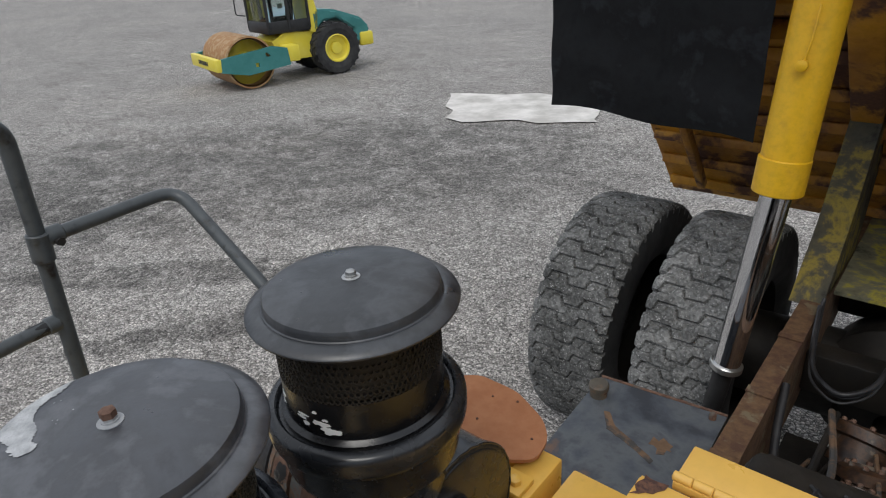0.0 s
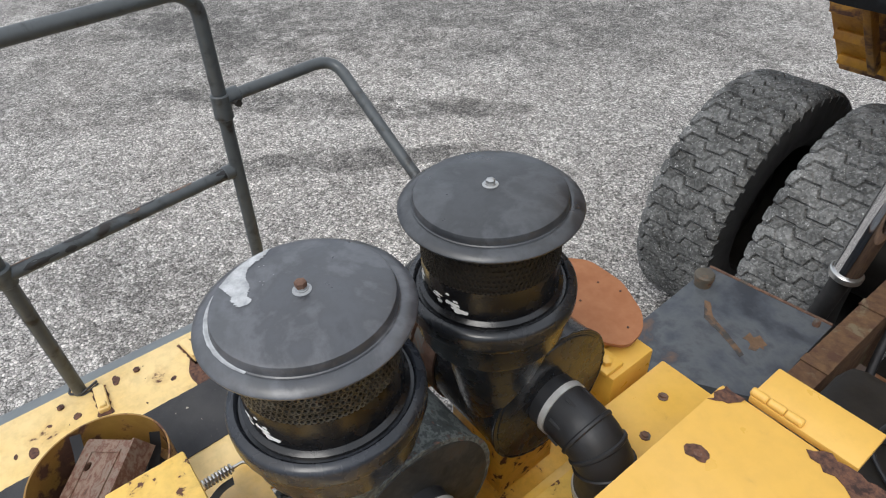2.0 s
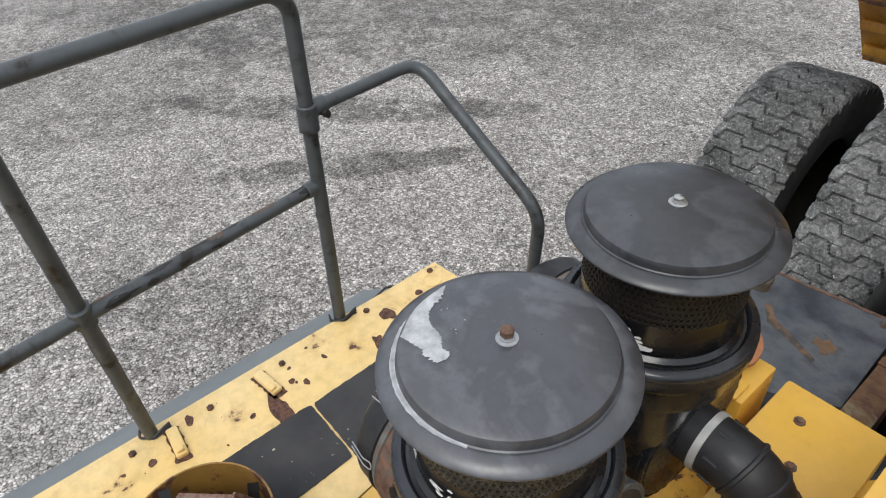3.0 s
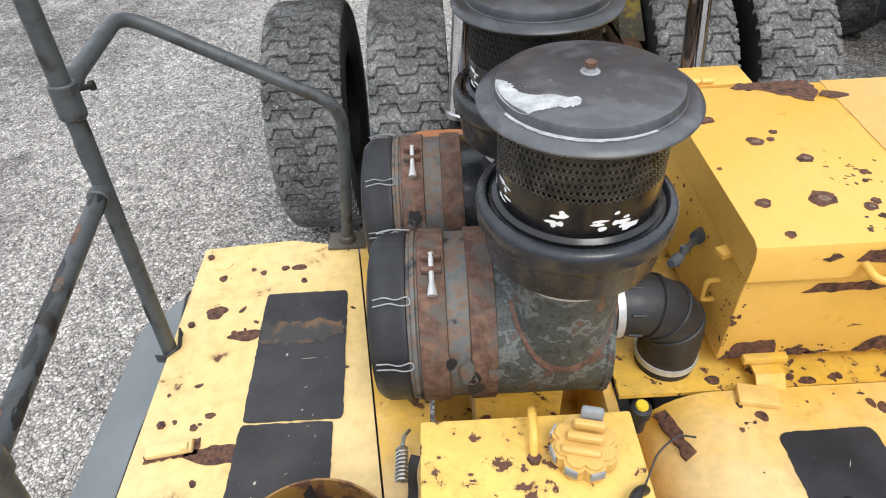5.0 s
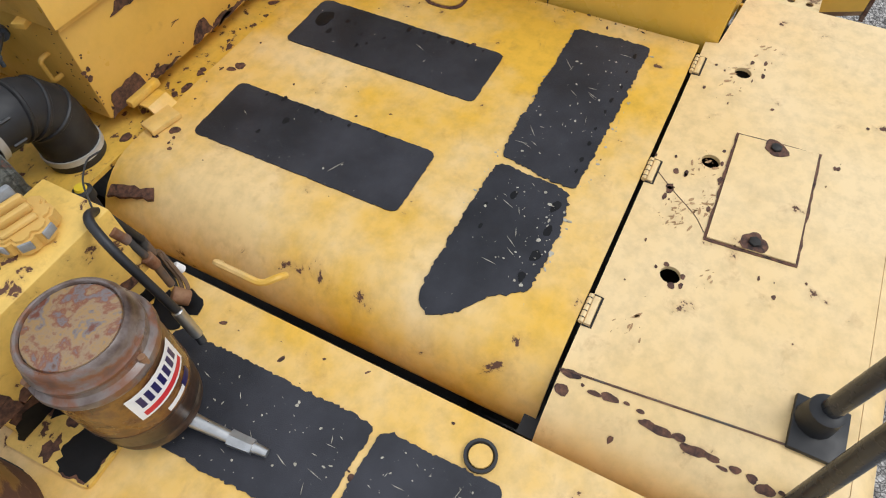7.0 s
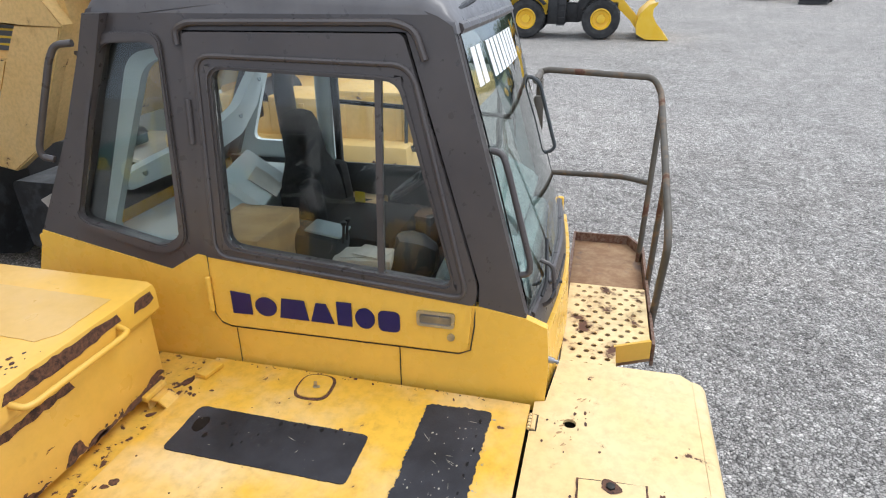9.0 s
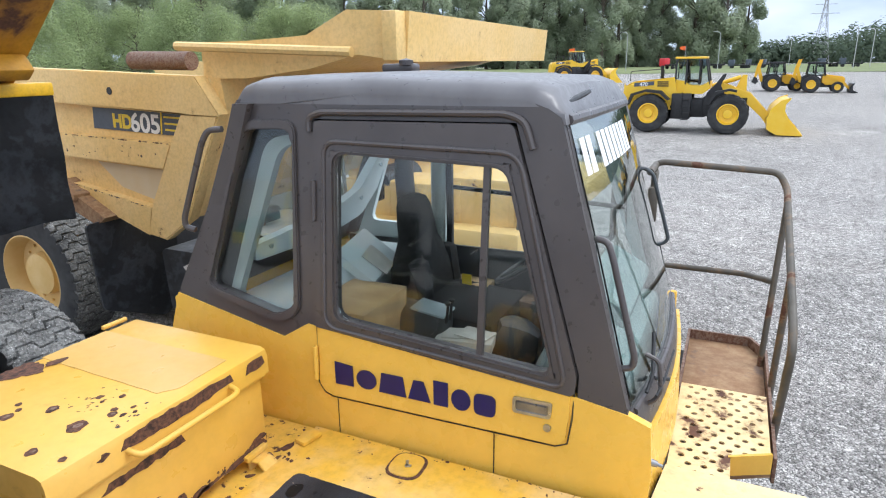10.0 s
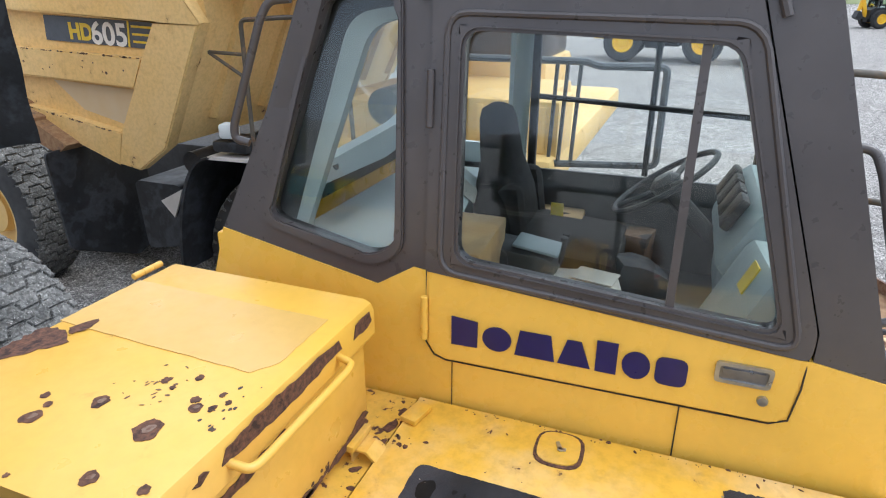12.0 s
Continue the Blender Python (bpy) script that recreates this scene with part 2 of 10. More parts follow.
M_PUMPLID = mottled("stained_pump_lid", ((0.06, 0.026, 0.018), (0.15, 0.075, 0.05), (0.17, 0.15, 0.15), (0.21, 0.075, 0.035), (0.28, 0.19, 0.11), (0.32, 0.19, 0.07), (0.17, 0.15, 0.145), (0.15, 0.05, 0.028)), 13, 0.26)
M_PUMPSIDE = mottled("amber_pump_side", ((0.03, 0.014, 0.010), (0.09, 0.038, 0.016), (0.24, 0.11, 0.024), (0.14, 0.058, 0.022), (0.05, 0.025, 0.015), (0.10, 0.045, 0.02)), 7, 0.14)
M_PUMPBAND = mottled("brown_lid_band", ((0.045, 0.026, 0.02), (0.11, 0.075, 0.06), (0.18, 0.145, 0.13), (0.19, 0.075, 0.035), (0.10, 0.065, 0.05)), 7, 0.2)
M_PUMPDARK = mottled("oily_pump_motor", ((0.012, 0.009, 0.008), (0.03, 0.017, 0.012), (0.075, 0.038, 0.02), (0.03, 0.02, 0.015), (0.13, 0.10, 0.07)), 8, 0.3)
# lid tones lifted for reflected sky, the near lid more than the far
M_LID = mottled("sky_sheen_black_lid", ((0.023, 0.024, 0.029), (0.042, 0.045, 0.054), (0.034, 0.036, 0.042), (0.074, 0.077, 0.087), (0.046, 0.049, 0.054)), 6.5, 0.26, 0.9)
M_LIDDARK = mottled("glossy_black_lid", ((0.014, 0.015, 0.017), (0.026, 0.028, 0.032), (0.019, 0.021, 0.024), (0.046, 0.049, 0.055), (0.026, 0.028, 0.031)), 6.2, 0.26, 0.75)
M_HYD = mottled("worn_grey_tank_paint", ((0.040, 0.045, 0.055), (0.070, 0.080, 0.096), (0.10, 0.11, 0.12), (0.055, 0.062, 0.075), (0.15, 0.09, 0.06)), 2.4, 0.42)
M_RAIL = mottled("grey_rail_paint", ((0.022, 0.018, 0.016), (0.046, 0.052, 0.055), (0.061, 0.069, 0.073), (0.068, 0.077, 0.082), (0.065, 0.074, 0.078), (0.062, 0.070, 0.075), (0.052, 0.059, 0.063), (0.037, 0.038, 0.038), (0.016, 0.012, 0.010)), 8.0, 0.32)
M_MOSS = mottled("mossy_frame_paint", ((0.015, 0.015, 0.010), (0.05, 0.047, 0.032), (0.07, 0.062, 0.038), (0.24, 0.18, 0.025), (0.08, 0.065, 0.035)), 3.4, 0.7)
# lit copy of the mossy paint: the same tones, brightened
M_MOSSLIT = mottled("lit_mossy_plate_paint", ((0.05, 0.05, 0.034), (0.18, 0.175, 0.115), (0.24, 0.23, 0.15), (0.50, 0.43, 0.07), (0.20, 0.19, 0.12)), 3.0, 0.7)
M_HANDLE = plain("worn_handle_chrome", (0.20, 0.20, 0.21), (0.30, 0.30, 0.31), 20, 0.32, 0.8)
M_CLAMP = plain("bright_clamp_steel", (0.50, 0.50, 0.49), (0.62, 0.62, 0.60), 30, 0.4, 0.35)
M_BROWNPLATE = mottled("rusty_bracket", ((0.06, 0.028, 0.018), (0.15, 0.072, 0.044), (0.22, 0.15, 0.11), (0.12, 0.048, 0.027), (0.20, 0.145, 0.11), (0.14, 0.06, 0.035)), 11, 0.55)
M_RING = painted("stained_guard_paint", (0.36, 0.205, 0.04), (0.22, 0.12, 0.035), rust=0.50, rust_scale=9, soft=0.05)
M_TRAY = rusty("tan_rust_tray", (0.24, 0.13, 0.065), (0.34, 0.22, 0.12), (0.17, 0.11, 0.08), 0.6)
M_TREAD = painted("worn_tread_paint", (0.77, 0.57, 0.26), (0.79, 0.62, 0.33), rust=0.555, rust_scale=9, tone=2.0, soft=0.07)
M_LIDPATCH = painted("faded_lid_paint", (0.63, 0.385, 0.10), (0.67, 0.42, 0.13), rust=0.74, rust_scale=14, rough=0.34, dirty=0.93, tone=1.2)
M_CANISTER = mottled("rusty_grey_canister", ((0.025, 0.026, 0.026), (0.085, 0.090, 0.088), (0.16, 0.095, 0.065), (0.11, 0.117, 0.115), (0.14, 0.138, 0.130), (0.18, 0.105, 0.065), (0.11, 0.108, 0.10), (0.03, 0.03, 0.03)), 9, 0.5)
M_BLUE = plain("dark_blue_film", (0.010, 0.009, 0.085), (0.014, 0.012, 0.105), 20, 0.35)
M_WHITE = plain("white_film", (0.78, 0.78, 0.78), (0.85, 0.85, 0.85), 20, 0.5)
M_NAVY = plain("grey_blue_film", (0.06, 0.075, 0.10), (0.075, 0.09, 0.12), 9, 0.45)
M_TANRIM = plain("dull_tan_rim", (0.62, 0.40, 0.13), (0.70, 0.50, 0.22), 3, 0.5)
M_RED = plain("red_film", (0.55, 0.02, 0.03), (0.6, 0.03, 0.04), 20, 0.45)
M_INT = plain("light_grey_trim", (0.62, 0.69, 0.70), (0.70, 0.76, 0.77), 4, 0.6, bump=0.1)
M_INTDARK = plain("dark_grey_trim", (0.03, 0.035, 0.04), (0.055, 0.06, 0.065), 8, 0.5)
M_SEAT = plain("black_seat_cloth", (0.010, 0.010, 0.011), (0.022, 0.022, 0.022), 30, 0.9, bump=0.4, grain=300)
M_BLUEGREY = plain("blue_grey_trim", (0.25, 0.32, 0.335), (0.33, 0.40, 0.42), 6, 0.45)
M_TRIMGREY = plain("grey_green_trim", (0.30, 0.345, 0.33), (0.36, 0.41, 0.395), 6, 0.55)
M_BOOK = plain("off_white_paper", (0.46, 0.44, 0.40), (0.60, 0.58, 0.53), 14, 0.7)
M_CARD = plain("brown_cardboard", (0.42, 0.28, 0.145), (0.54, 0.385, 0.21), 6, 0.8)
M_YELTAG = plain("yellow_sticker", (0.72, 0.52, 0.02), (0.75, 0.56, 0.05), 20, 0.5)
M_GLASS = glassy("window_glass", (0.92, 0.97, 0.945))
M_SCREEN = glassy("windscreen_glass", (0.62, 0.73, 0.71))
M_SCREEN.node_tree.nodes["Principled BSDF"].inputs["IOR"].default_value = 1.68
M_GREENGLASS = glassy("far_cab_glass", (0.55, 0.68, 0.66), 0.02)
M_MACH = plain("machine_yellow", (0.80, 0.48, 0.02), (0.82, 0.53, 0.05), 2, 0.35)
M_JCB = plain("orange_yellow_paint", (0.80, 0.42, 0.01), (0.80, 0.46, 0.03), 2, 0.4)
M_BLACKPAINT = plain("black_paint", (0.012, 0.012, 0.013), (0.025, 0.025, 0.026), 6, 0.5)
M_TEAL = plain("teal_paint", (0.04, 0.20, 0.19), (0.06, 0.24, 0.23), 3, 0.4)
M_LIME = plain("lemon_yellow_paint", (0.78, 0.64, 0.05), (0.80, 0.68, 0.10), 3, 0.4)
M_DRUM = rusty("rusty_drum", (0.30, 0.15, 0.06), (0.38, 0.22, 0.10), (0.42, 0.28, 0.15), 0.5)
M_POLE = plain("galvanised_pole", (0.42, 0.43, 0.44), (0.5, 0.5, 0.5), 4, 0.5, 0.3)
M_ORANGE = plain("orange_flag_cloth", (0.75, 0.12, 0.02), (0.8, 0.16, 0.03), 5, 0.8)


def gravel_material():
    s = Shader("grey_gravel")
    stones = s.voronoi(30, "F1", "Color")
    tone = s.ramp(stones, (0.12, (0.262, 0.249, 0.234)), (0.35, (0.408, 0.388, 0.366)), (0.62, (0.53, 0.505, 0.477)), (0.9, (0.70, 0.668, 0.632)))
    gaps = s.ramp(s.voronoi(30, "DISTANCE_TO_EDGE"), (0.0, 0.09), (0.10, 1.0))
    fine = s.ramp(s.voronoi(85, "F1", "Color"), (0.2, 0.48), (0.8, 1.34))
    wide = s.ramp(s.noise(0.22, 7, 0.62, 0.6), (0.36, (0.84, 0.84, 0.84)), (0.52, (0.93, 0.93, 0.93)), (0.68, (1.02, 1.01, 1.0)))
    mid = s.ramp(s.noise(1.3, 6, 0.6), (0.35, (0.86, 0.85, 0.84)), (0.65, (1.05, 1.05, 1.04)))
    mid = s.mix(1.0, mid, s.ramp(s.noise(7, 5, 0.7), (0.36, 0.72), (0.5, 1.0), (0.66, 1.15)), "MULTIPLY")
    c = s.mix(1.0, s.mix(1.0, s.mix(1.0, s.mix(1.0, tone, gaps, "MULTIPLY"), fine, "MULTIPLY"), wide, "MULTIPLY"), mid, "MULTIPLY")
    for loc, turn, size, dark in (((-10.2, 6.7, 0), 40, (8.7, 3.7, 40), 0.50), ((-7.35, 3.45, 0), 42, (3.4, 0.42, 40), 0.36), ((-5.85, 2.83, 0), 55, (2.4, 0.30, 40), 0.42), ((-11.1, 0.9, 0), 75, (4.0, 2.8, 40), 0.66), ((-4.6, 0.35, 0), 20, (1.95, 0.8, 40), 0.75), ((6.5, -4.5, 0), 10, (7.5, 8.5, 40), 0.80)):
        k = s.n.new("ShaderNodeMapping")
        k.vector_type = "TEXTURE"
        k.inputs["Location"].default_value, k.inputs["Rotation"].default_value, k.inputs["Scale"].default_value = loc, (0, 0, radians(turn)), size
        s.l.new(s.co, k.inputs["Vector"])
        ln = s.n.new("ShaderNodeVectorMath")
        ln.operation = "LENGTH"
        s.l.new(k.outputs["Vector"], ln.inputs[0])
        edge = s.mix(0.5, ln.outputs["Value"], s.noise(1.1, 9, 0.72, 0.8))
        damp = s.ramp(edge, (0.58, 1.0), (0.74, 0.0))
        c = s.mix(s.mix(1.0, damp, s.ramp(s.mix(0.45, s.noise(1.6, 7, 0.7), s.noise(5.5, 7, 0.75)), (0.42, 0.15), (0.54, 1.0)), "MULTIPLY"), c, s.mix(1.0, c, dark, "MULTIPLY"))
    s.put("Base Color", c).put("Roughness", 0.85).put("Specular IOR Level", 0.25)
    h = s.mix(0.35, s.ramp(s.voronoi(30), (0.0, 1.0), (0.7, 0.0)), s.noise(8, 6))
    return s.bump(h, 0.9, 0.022).mat


M_GRAVEL = gravel_material()


def leaf_material(name, a, b):
    s = Shader(name)
    k = s.n.new("ShaderNodeNewGeometry").outputs["Random Per Island"]
    c = s.mix(k, a, b)
    # every tree has its own shade of green
    own = s.n.new("ShaderNodeObjectInfo").outputs["Random"]
    c = s.mix(s.ramp(own, (0.0, 0.0), (1.0, 0.5)), c, tuple(v * w for v, w in zip(a, (0.42, 0.52, 0.42))))
    s.put("Base Color", s.mix(s.ramp(s.noise(0.35, 4), (0.35, 0.0), (0.65, 1.0)), c, s.mix(0.3, c, (0.10, 0.125, 0.06))))
    s.put("Roughness", 0.7).put("Specular IOR Level", 0.2)
    # thin leaves let part of the light through
    tr = s.n.new("ShaderNodeBsdfTranslucent")
    s.l.new(s.b.inputs["Base Color"].links[0].from_socket, tr.inputs["Color"])
    mx = s.n.new("ShaderNodeMixShader")
    mx.inputs[0].default_value = 0.45
    s.l.new(s.b.outputs[0], mx.inputs[1])
    s.l.new(tr.outputs[0], mx.inputs[2])
    s.l.new(mx.outputs[0], s.n["Material Output"].inputs["Surface"])
    return s.mat


M_LEAF = leaf_material("poplar_leaves", (0.40, 0.455, 0.31), (0.56, 0.61, 0.45))
M_LEAF2 = leaf_material("willow_leaves", (0.36, 0.43, 0.20), (0.52, 0.60, 0.31))
M_LEAFFAR = leaf_material("far_wood_leaves", (0.09, 0.125, 0.09), (0.13, 0.17, 0.11))
M_BARK = plain("bark", (0.07, 0.055, 0.04), (0.12, 0.10, 0.08), 4, 0.9, bump=0.5, grain=20)
M_GRASS = plain("verge_grass", (0.10, 0.13, 0.04), (0.20, 0.22, 0.09), 0.3, 0.9, bump=0.5, grain=6)
M_DUSTY = plain("dusty_pale_paint", (0.60, 0.47, 0.28), (0.62, 0.53, 0.38), 2, 0.6)
M_SLAB = plain("pale_concrete", (0.44, 0.42, 0.385), (0.72, 0.69, 0.65), 1.6, 0.8, bump=0.2, grain=10)


# ---- mesh helpers ----
# the running gear and tipper are drawn in the truck maker's own measures and set down by this matrix
AFT_SCALE = 0.886
AFT = Matrix.Translation((-0.002, -0.003, 0.358)) @ Matrix.Scale(AFT_SCALE, 4)


def part(name, bm, material, parent=None, label="", smooth=True, at=None):
    """Links a bmesh, drawn in world metres (or in those of the pose at), as one mesh object, under a thing or a part."""
    if at:
        bmesh.ops.transform(bm, matrix=at, verts=bm.verts)
    off = Vector((0, 0, 0))
    up = parent
    while up is not None:
        off += up.location
        up = up.parent
    bmesh.ops.translate(bm, verts=bm.verts, vec=-off)
    bmesh.ops.recalc_face_normals(bm, faces=bm.faces)
    me = bpy.data.meshes.new(name)
    bm.to_mesh(me)
    bm.free()
    me.materials.append(material)
    if smooth:
        me.set_sharp_from_angle(angle=radians(38))
        me.polygons.foreach_set("use_smooth", [True] * len(me.polygons))
    ob = new(name, me)
    ob.parent = parent
    if label:
        ob["label"] = label
    return ob


def thing(name, loc, label, category, group="", kind=""):
    ob = new(name)
    ob.location = loc
    ob.empty_display_size = 0.1
    return tagged(ob, label, category, group, kind)


def box(bm, x0, x1, y0, y1, z0, z1, bevel=0.0, seg=2):
    vs = [bm.verts.new((x, y, z)) for x in (x0, x1) for y in (y0, y1) for z in (z0, z1)]
    fs = [bm.faces.new([vs[i] for i in f]) for f in ((0, 1, 3, 2), (4, 6, 7, 5), (0, 4, 5, 1), (2, 3, 7, 6), (0, 2, 6, 4), (1, 5, 7, 3))]
    if bevel:
        es = list({e for f in fs for e in f.edges})
        r = bmesh.ops.bevel(bm, geom=es, offset=bevel, segments=seg, affect="EDGES", profile=0.5)
        vs = list({v for v in r["verts"]} | {v for v in vs if v.is_valid})
    return vs


def turned_box(bm, centre, size, turn, bevel=0.0):
    """A box of that size about its centre, turned by Euler degrees."""
    sx, sy, sz = (s / 2 for s in size)
    vs = box(bm, -sx, sx, -sy, sy, -sz, sz, bevel)
    vs = list({v for v in vs if v.is_valid})
    bmesh.ops.transform(bm, matrix=pose(*centre, *turn), verts=vs)
    return vs


def frame_of(p0, p1):
    d = (Vector(p1) - Vector(p0))
    return Matrix.Translation(p0) @ d.to_track_quat("Z", "X").to_matrix().to_4x4(), d.length


def lathe(bm, profile, m=None, seg=32, close=True):
    """Turns (radius, height) pairs round the z axis of the pose m."""
    m = m or Matrix()
    rings = []
    for r, h in profile:
        if r < 1e-6:
            rings.append([bm.verts.new(m @ Vector((0, 0, h)))])
        else:
            rings.append([bm.verts.new(m @ Vector((r * math.cos(2 * math.pi * i / seg), r * math.sin(2 * math.pi * i / seg), h))) for i in range(seg)])
    for a, b in zip(rings, rings[1:]):
        for i in range(seg):
            j = (i + 1) % seg
            q = [a[i % len(a)], a[j % len(a)], b[j % len(b)], b[i % len(b)]]
            q = list(dict.fromkeys(q))
            if len(q) > 2:
                bm.faces.new(q)
    if close:
        for ring in (rings[0], rings[-1]):
            if len(ring) > 2:
                bm.faces.new(ring)


def rod(bm, p0, p1, r, r1=None, seg=16, rim=0.0):
    m, n = frame_of(p0, p1)
    r1 = r if r1 is None else r1
    if rim:
        lathe(bm, [(r - rim, 0), (r, rim), (r1, n - rim), (r1 - rim, n)], m, seg)
    else:
        lathe(bm, [(r, 0), (r1, n)], m, seg)


def rounded(pts, rad, n=5):
    """The line through pts with its corners rounded."""
    pts = [Vector(p) for p in pts]
    out = [pts[0]]
    for a, b, c in zip(pts, pts[1:], pts[2:]):
        r = min(rad, (a - b).length * 0.45, (c - b).length * 0.45)
        s, e = b + (a - b).normalized() * r, b + (c - b).normalized() * r
        for i in range(n + 1):
            t = i / n
            out.append(s * (1 - t) ** 2 + b * 2 * t * (1 - t) + e * t * t)
    return out + [pts[-1]]


def tube(bm, pts, r, seg=10, rad=0.0, radii=None):
    """A round bar along pts."""
    p = rounded(pts, rad) if rad else [Vector(q) for q in pts]
    up = None
    rings = []
    for i, q in enumerate(p):
        d = (p[min(i + 1, len(p) - 1)] - p[max(i - 1, 0)]).normalized()
        if up is None:
            up = d.orthogonal().normalized()
        up = (up - d * up.dot(d)).normalized()
        side = d.cross(up)
        rr = radii[i] if radii else r
        rings.append([bm.verts.new(q + (up * math.cos(2 * math.pi * k / seg) + side * math.sin(2 * math.pi * k / seg)) * rr) for k in range(seg)])
    for a, b in zip(rings, rings[1:]):
        for k in range(seg):
            bm.faces.new((a[k], a[(k + 1) % seg], b[(k + 1) % seg], b[k]))
    bm.faces.new(rings[0][::-1])
    bm.faces.new(rings[-1])


def plate(bm, outer, holes, place, thick):
    """A flat piece with holes. place(u, v, d) gives the point at depth d; it goes from d = 0 to thick."""
    front, back, loops = [], [], []
    for loop in (outer, *holes):
        f = [bm.verts.new(place(u, v, 0)) for u, v in loop]
        b = [bm.verts.new(place(u, v, thick)) for u, v in loop]
        loops.append((f, b))
    for k in (0, 1):
        es = []
        for pair in loops:
            ring = pair[k]
            es += [bm.edges.new((ring[i], ring[(i + 1) % len(ring)])) for i in range(len(ring))]
        bmesh.ops.triangle_fill(bm, use_beauty=True, edges=es)
    for f, b in loops:
        for i in range(len(f)):
            j = (i + 1) % len(f)
            bm.faces.new((f[i], f[j], b[j], b[i]))


def smooth_poly(pts, rad, n=4):
    """A closed outline with rounded corners."""
    out = []
    m = len(pts)
    for i in range(m):
        a, b, c = (Vector(pts[(i + k) % m]) for k in (-1, 0, 1))
        r = min(rad, (a - b).length * 0.45, (c - b).length * 0.45)
        s, e = b + (a - b).normalized() * r, b + (c - b).normalized() * r
        for k in range(n + 1):
            t = k / n
            q = s * (1 - t) ** 2 + b * 2 * t * (1 - t) + e * t * t
            out.append((q.x, q.y))
    return out


def ragged(pts, step=0.02, amp=0.004, seed=0):
    """A closed outline with small uneven bites."""
    rnd = random.Random(seed)
    out = []
    for i in range(len(pts)):
        a, b = Vector(pts[i]), Vector(pts[(i + 1) % len(pts)])
        n = max(1, int((b - a).length / step))
        nrm = Vector((-(b - a).y, (b - a).x)).normalized()
        for k in range(n):
            q = a + (b - a) * k / n + nrm * rnd.uniform(-amp, amp)
            out.append((q.x, q.y))
    return out


def bitten(pts, step=0.006, amp=0.003, seed=0):
    """A closed outline worn back unevenly, in broad bites and fine teeth."""
    out = []
    for i in range(len(pts)):
        a, b = Vector(pts[i]), Vector(pts[(i + 1) % len(pts)])
        n = max(1, int((b - a).length / step))
        nrm = Vector((-(b - a).y, (b - a).x)).normalized()
        for k in range(n):
            q = a + (b - a) * k / n
            w = Vector((q.x, q.y, seed * 3.7))
            d = 0.9 * max(0.0, noise.noise(w * 14)) + 0.5 * noise.noise(w * 47) + 0.7 * noise.noise(w * 130) + 0.4 * noise.noise(w * 310)
            q = q + nrm * d * amp
            out.append((q.x, q.y))
    return out


def blob(cx, cy, r, seed, squash=1.0, n=0):
    """A rounded, uneven spot."""
    rnd = random.Random(seed)
    n = max(n, 12 + int(r * 300))
    ph = [rnd.uniform(0, 6.28) for _ in range(4)]
    am = [rnd.uniform(0.4, 1.0) for _ in range(4)]
    out = []
    for k in range(n):
        a = 2 * math.pi * k / n
        q = r * (0.92 + 0.13 * am[0] * math.sin(2 * a + ph[0]) + 0.11 * am[1] * math.sin(3 * a + ph[1]) + 0.07 * am[2] * math.sin(5 * a + ph[2]) + rnd.uniform(-0.06, 0.06))
        out.append((cx + q * math.cos(a), cy + squash * q * math.sin(a)))
    return out


def flat(z):
    return lambda u, v, d: (u, v, z + d)


def upright_x(x):
    return lambda u, v, d: (x + d, u, v)


def upright_y(y):
    return lambda u, v, d: (u, y + d, v)


def arc(cx, cy, r, a0, a1, n=6):
    return [(cx + r * math.cos(radians(a0 + (a1 - a0) * k / n)), cy + r * math.sin(radians(a0 + (a1 - a0) * k / n))) for k in range(n + 1)]


def pieces(name, outlines, place, thick, material, parent, label="", at=None):
    """One small flat part for each outline."""
    for k, o in enumerate(outlines):
        b = bmesh.new()
        plate(b, o, [], place, thick)
        part(name, b, material, parent, label, at=at)


def writing(name, text, size, m, material, parent, label, thick=0.001, bold=0.022):
    cu = bpy.data.curves.new(name, "FONT")
    cu.body, cu.size, cu.extrude = text, size, thick
    cu.offset = size * bold
    cu.align_x, cu.align_y = "LEFT", "BOTTOM_BASELINE"
    cu.materials.append(material)
    ob = new(name, cu)
    ob.parent = parent
    up, off = parent, Vector((0, 0, 0))
    while up is not None:
        off += up.location
        up = up.parent
    ob.matrix_basis = Matrix.Translation(-off) @ m
    ob["label"] = label
    return ob

# ---- ground ----
def ground_height(x, y):
    """The yard rises gently away from the truck."""
    h = 0.358 + 0.025 * max(0.0, min(x, 80.0) + 0.3)
    r = math.hypot(x + 1.5, y - 3.0)
    if x < 0:
        h += min(1.0, -x / 6.0) * 0.018 * max(0.0, min(r, 60) - 6.0)
    return h


def build_ground():
    bm = bmesh.new()
    def steps(lo, hi):
        out, v = [], 0.0
        while v < hi:
            out.append(v)
            v += 1.0 + v * 0.09
        out.append(hi)
        neg, v = [], -1.0
        while v > lo:
            neg.append(v)
            v -= 1.0 - v * 0.09
        return sorted(neg + [lo]) + out
    xs, ys = steps(-700, 900), steps(-700, 900)
    grid = [[bm.verts.new((x, y, ground_height(x, y))) for y in ys] for x in xs]
    for i in range(len(xs) - 1):
        for j in range(len(ys) - 1):
            bm.faces.new((grid[i][j], grid[i + 1][j], grid[i + 1][j + 1], grid[i][j + 1]))
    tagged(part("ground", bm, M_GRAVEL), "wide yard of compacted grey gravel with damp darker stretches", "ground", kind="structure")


build_ground()

# ---- the dump truck that carries the camera ----
MID = 0.33
DECK = 2.90
SIDE = 2.885
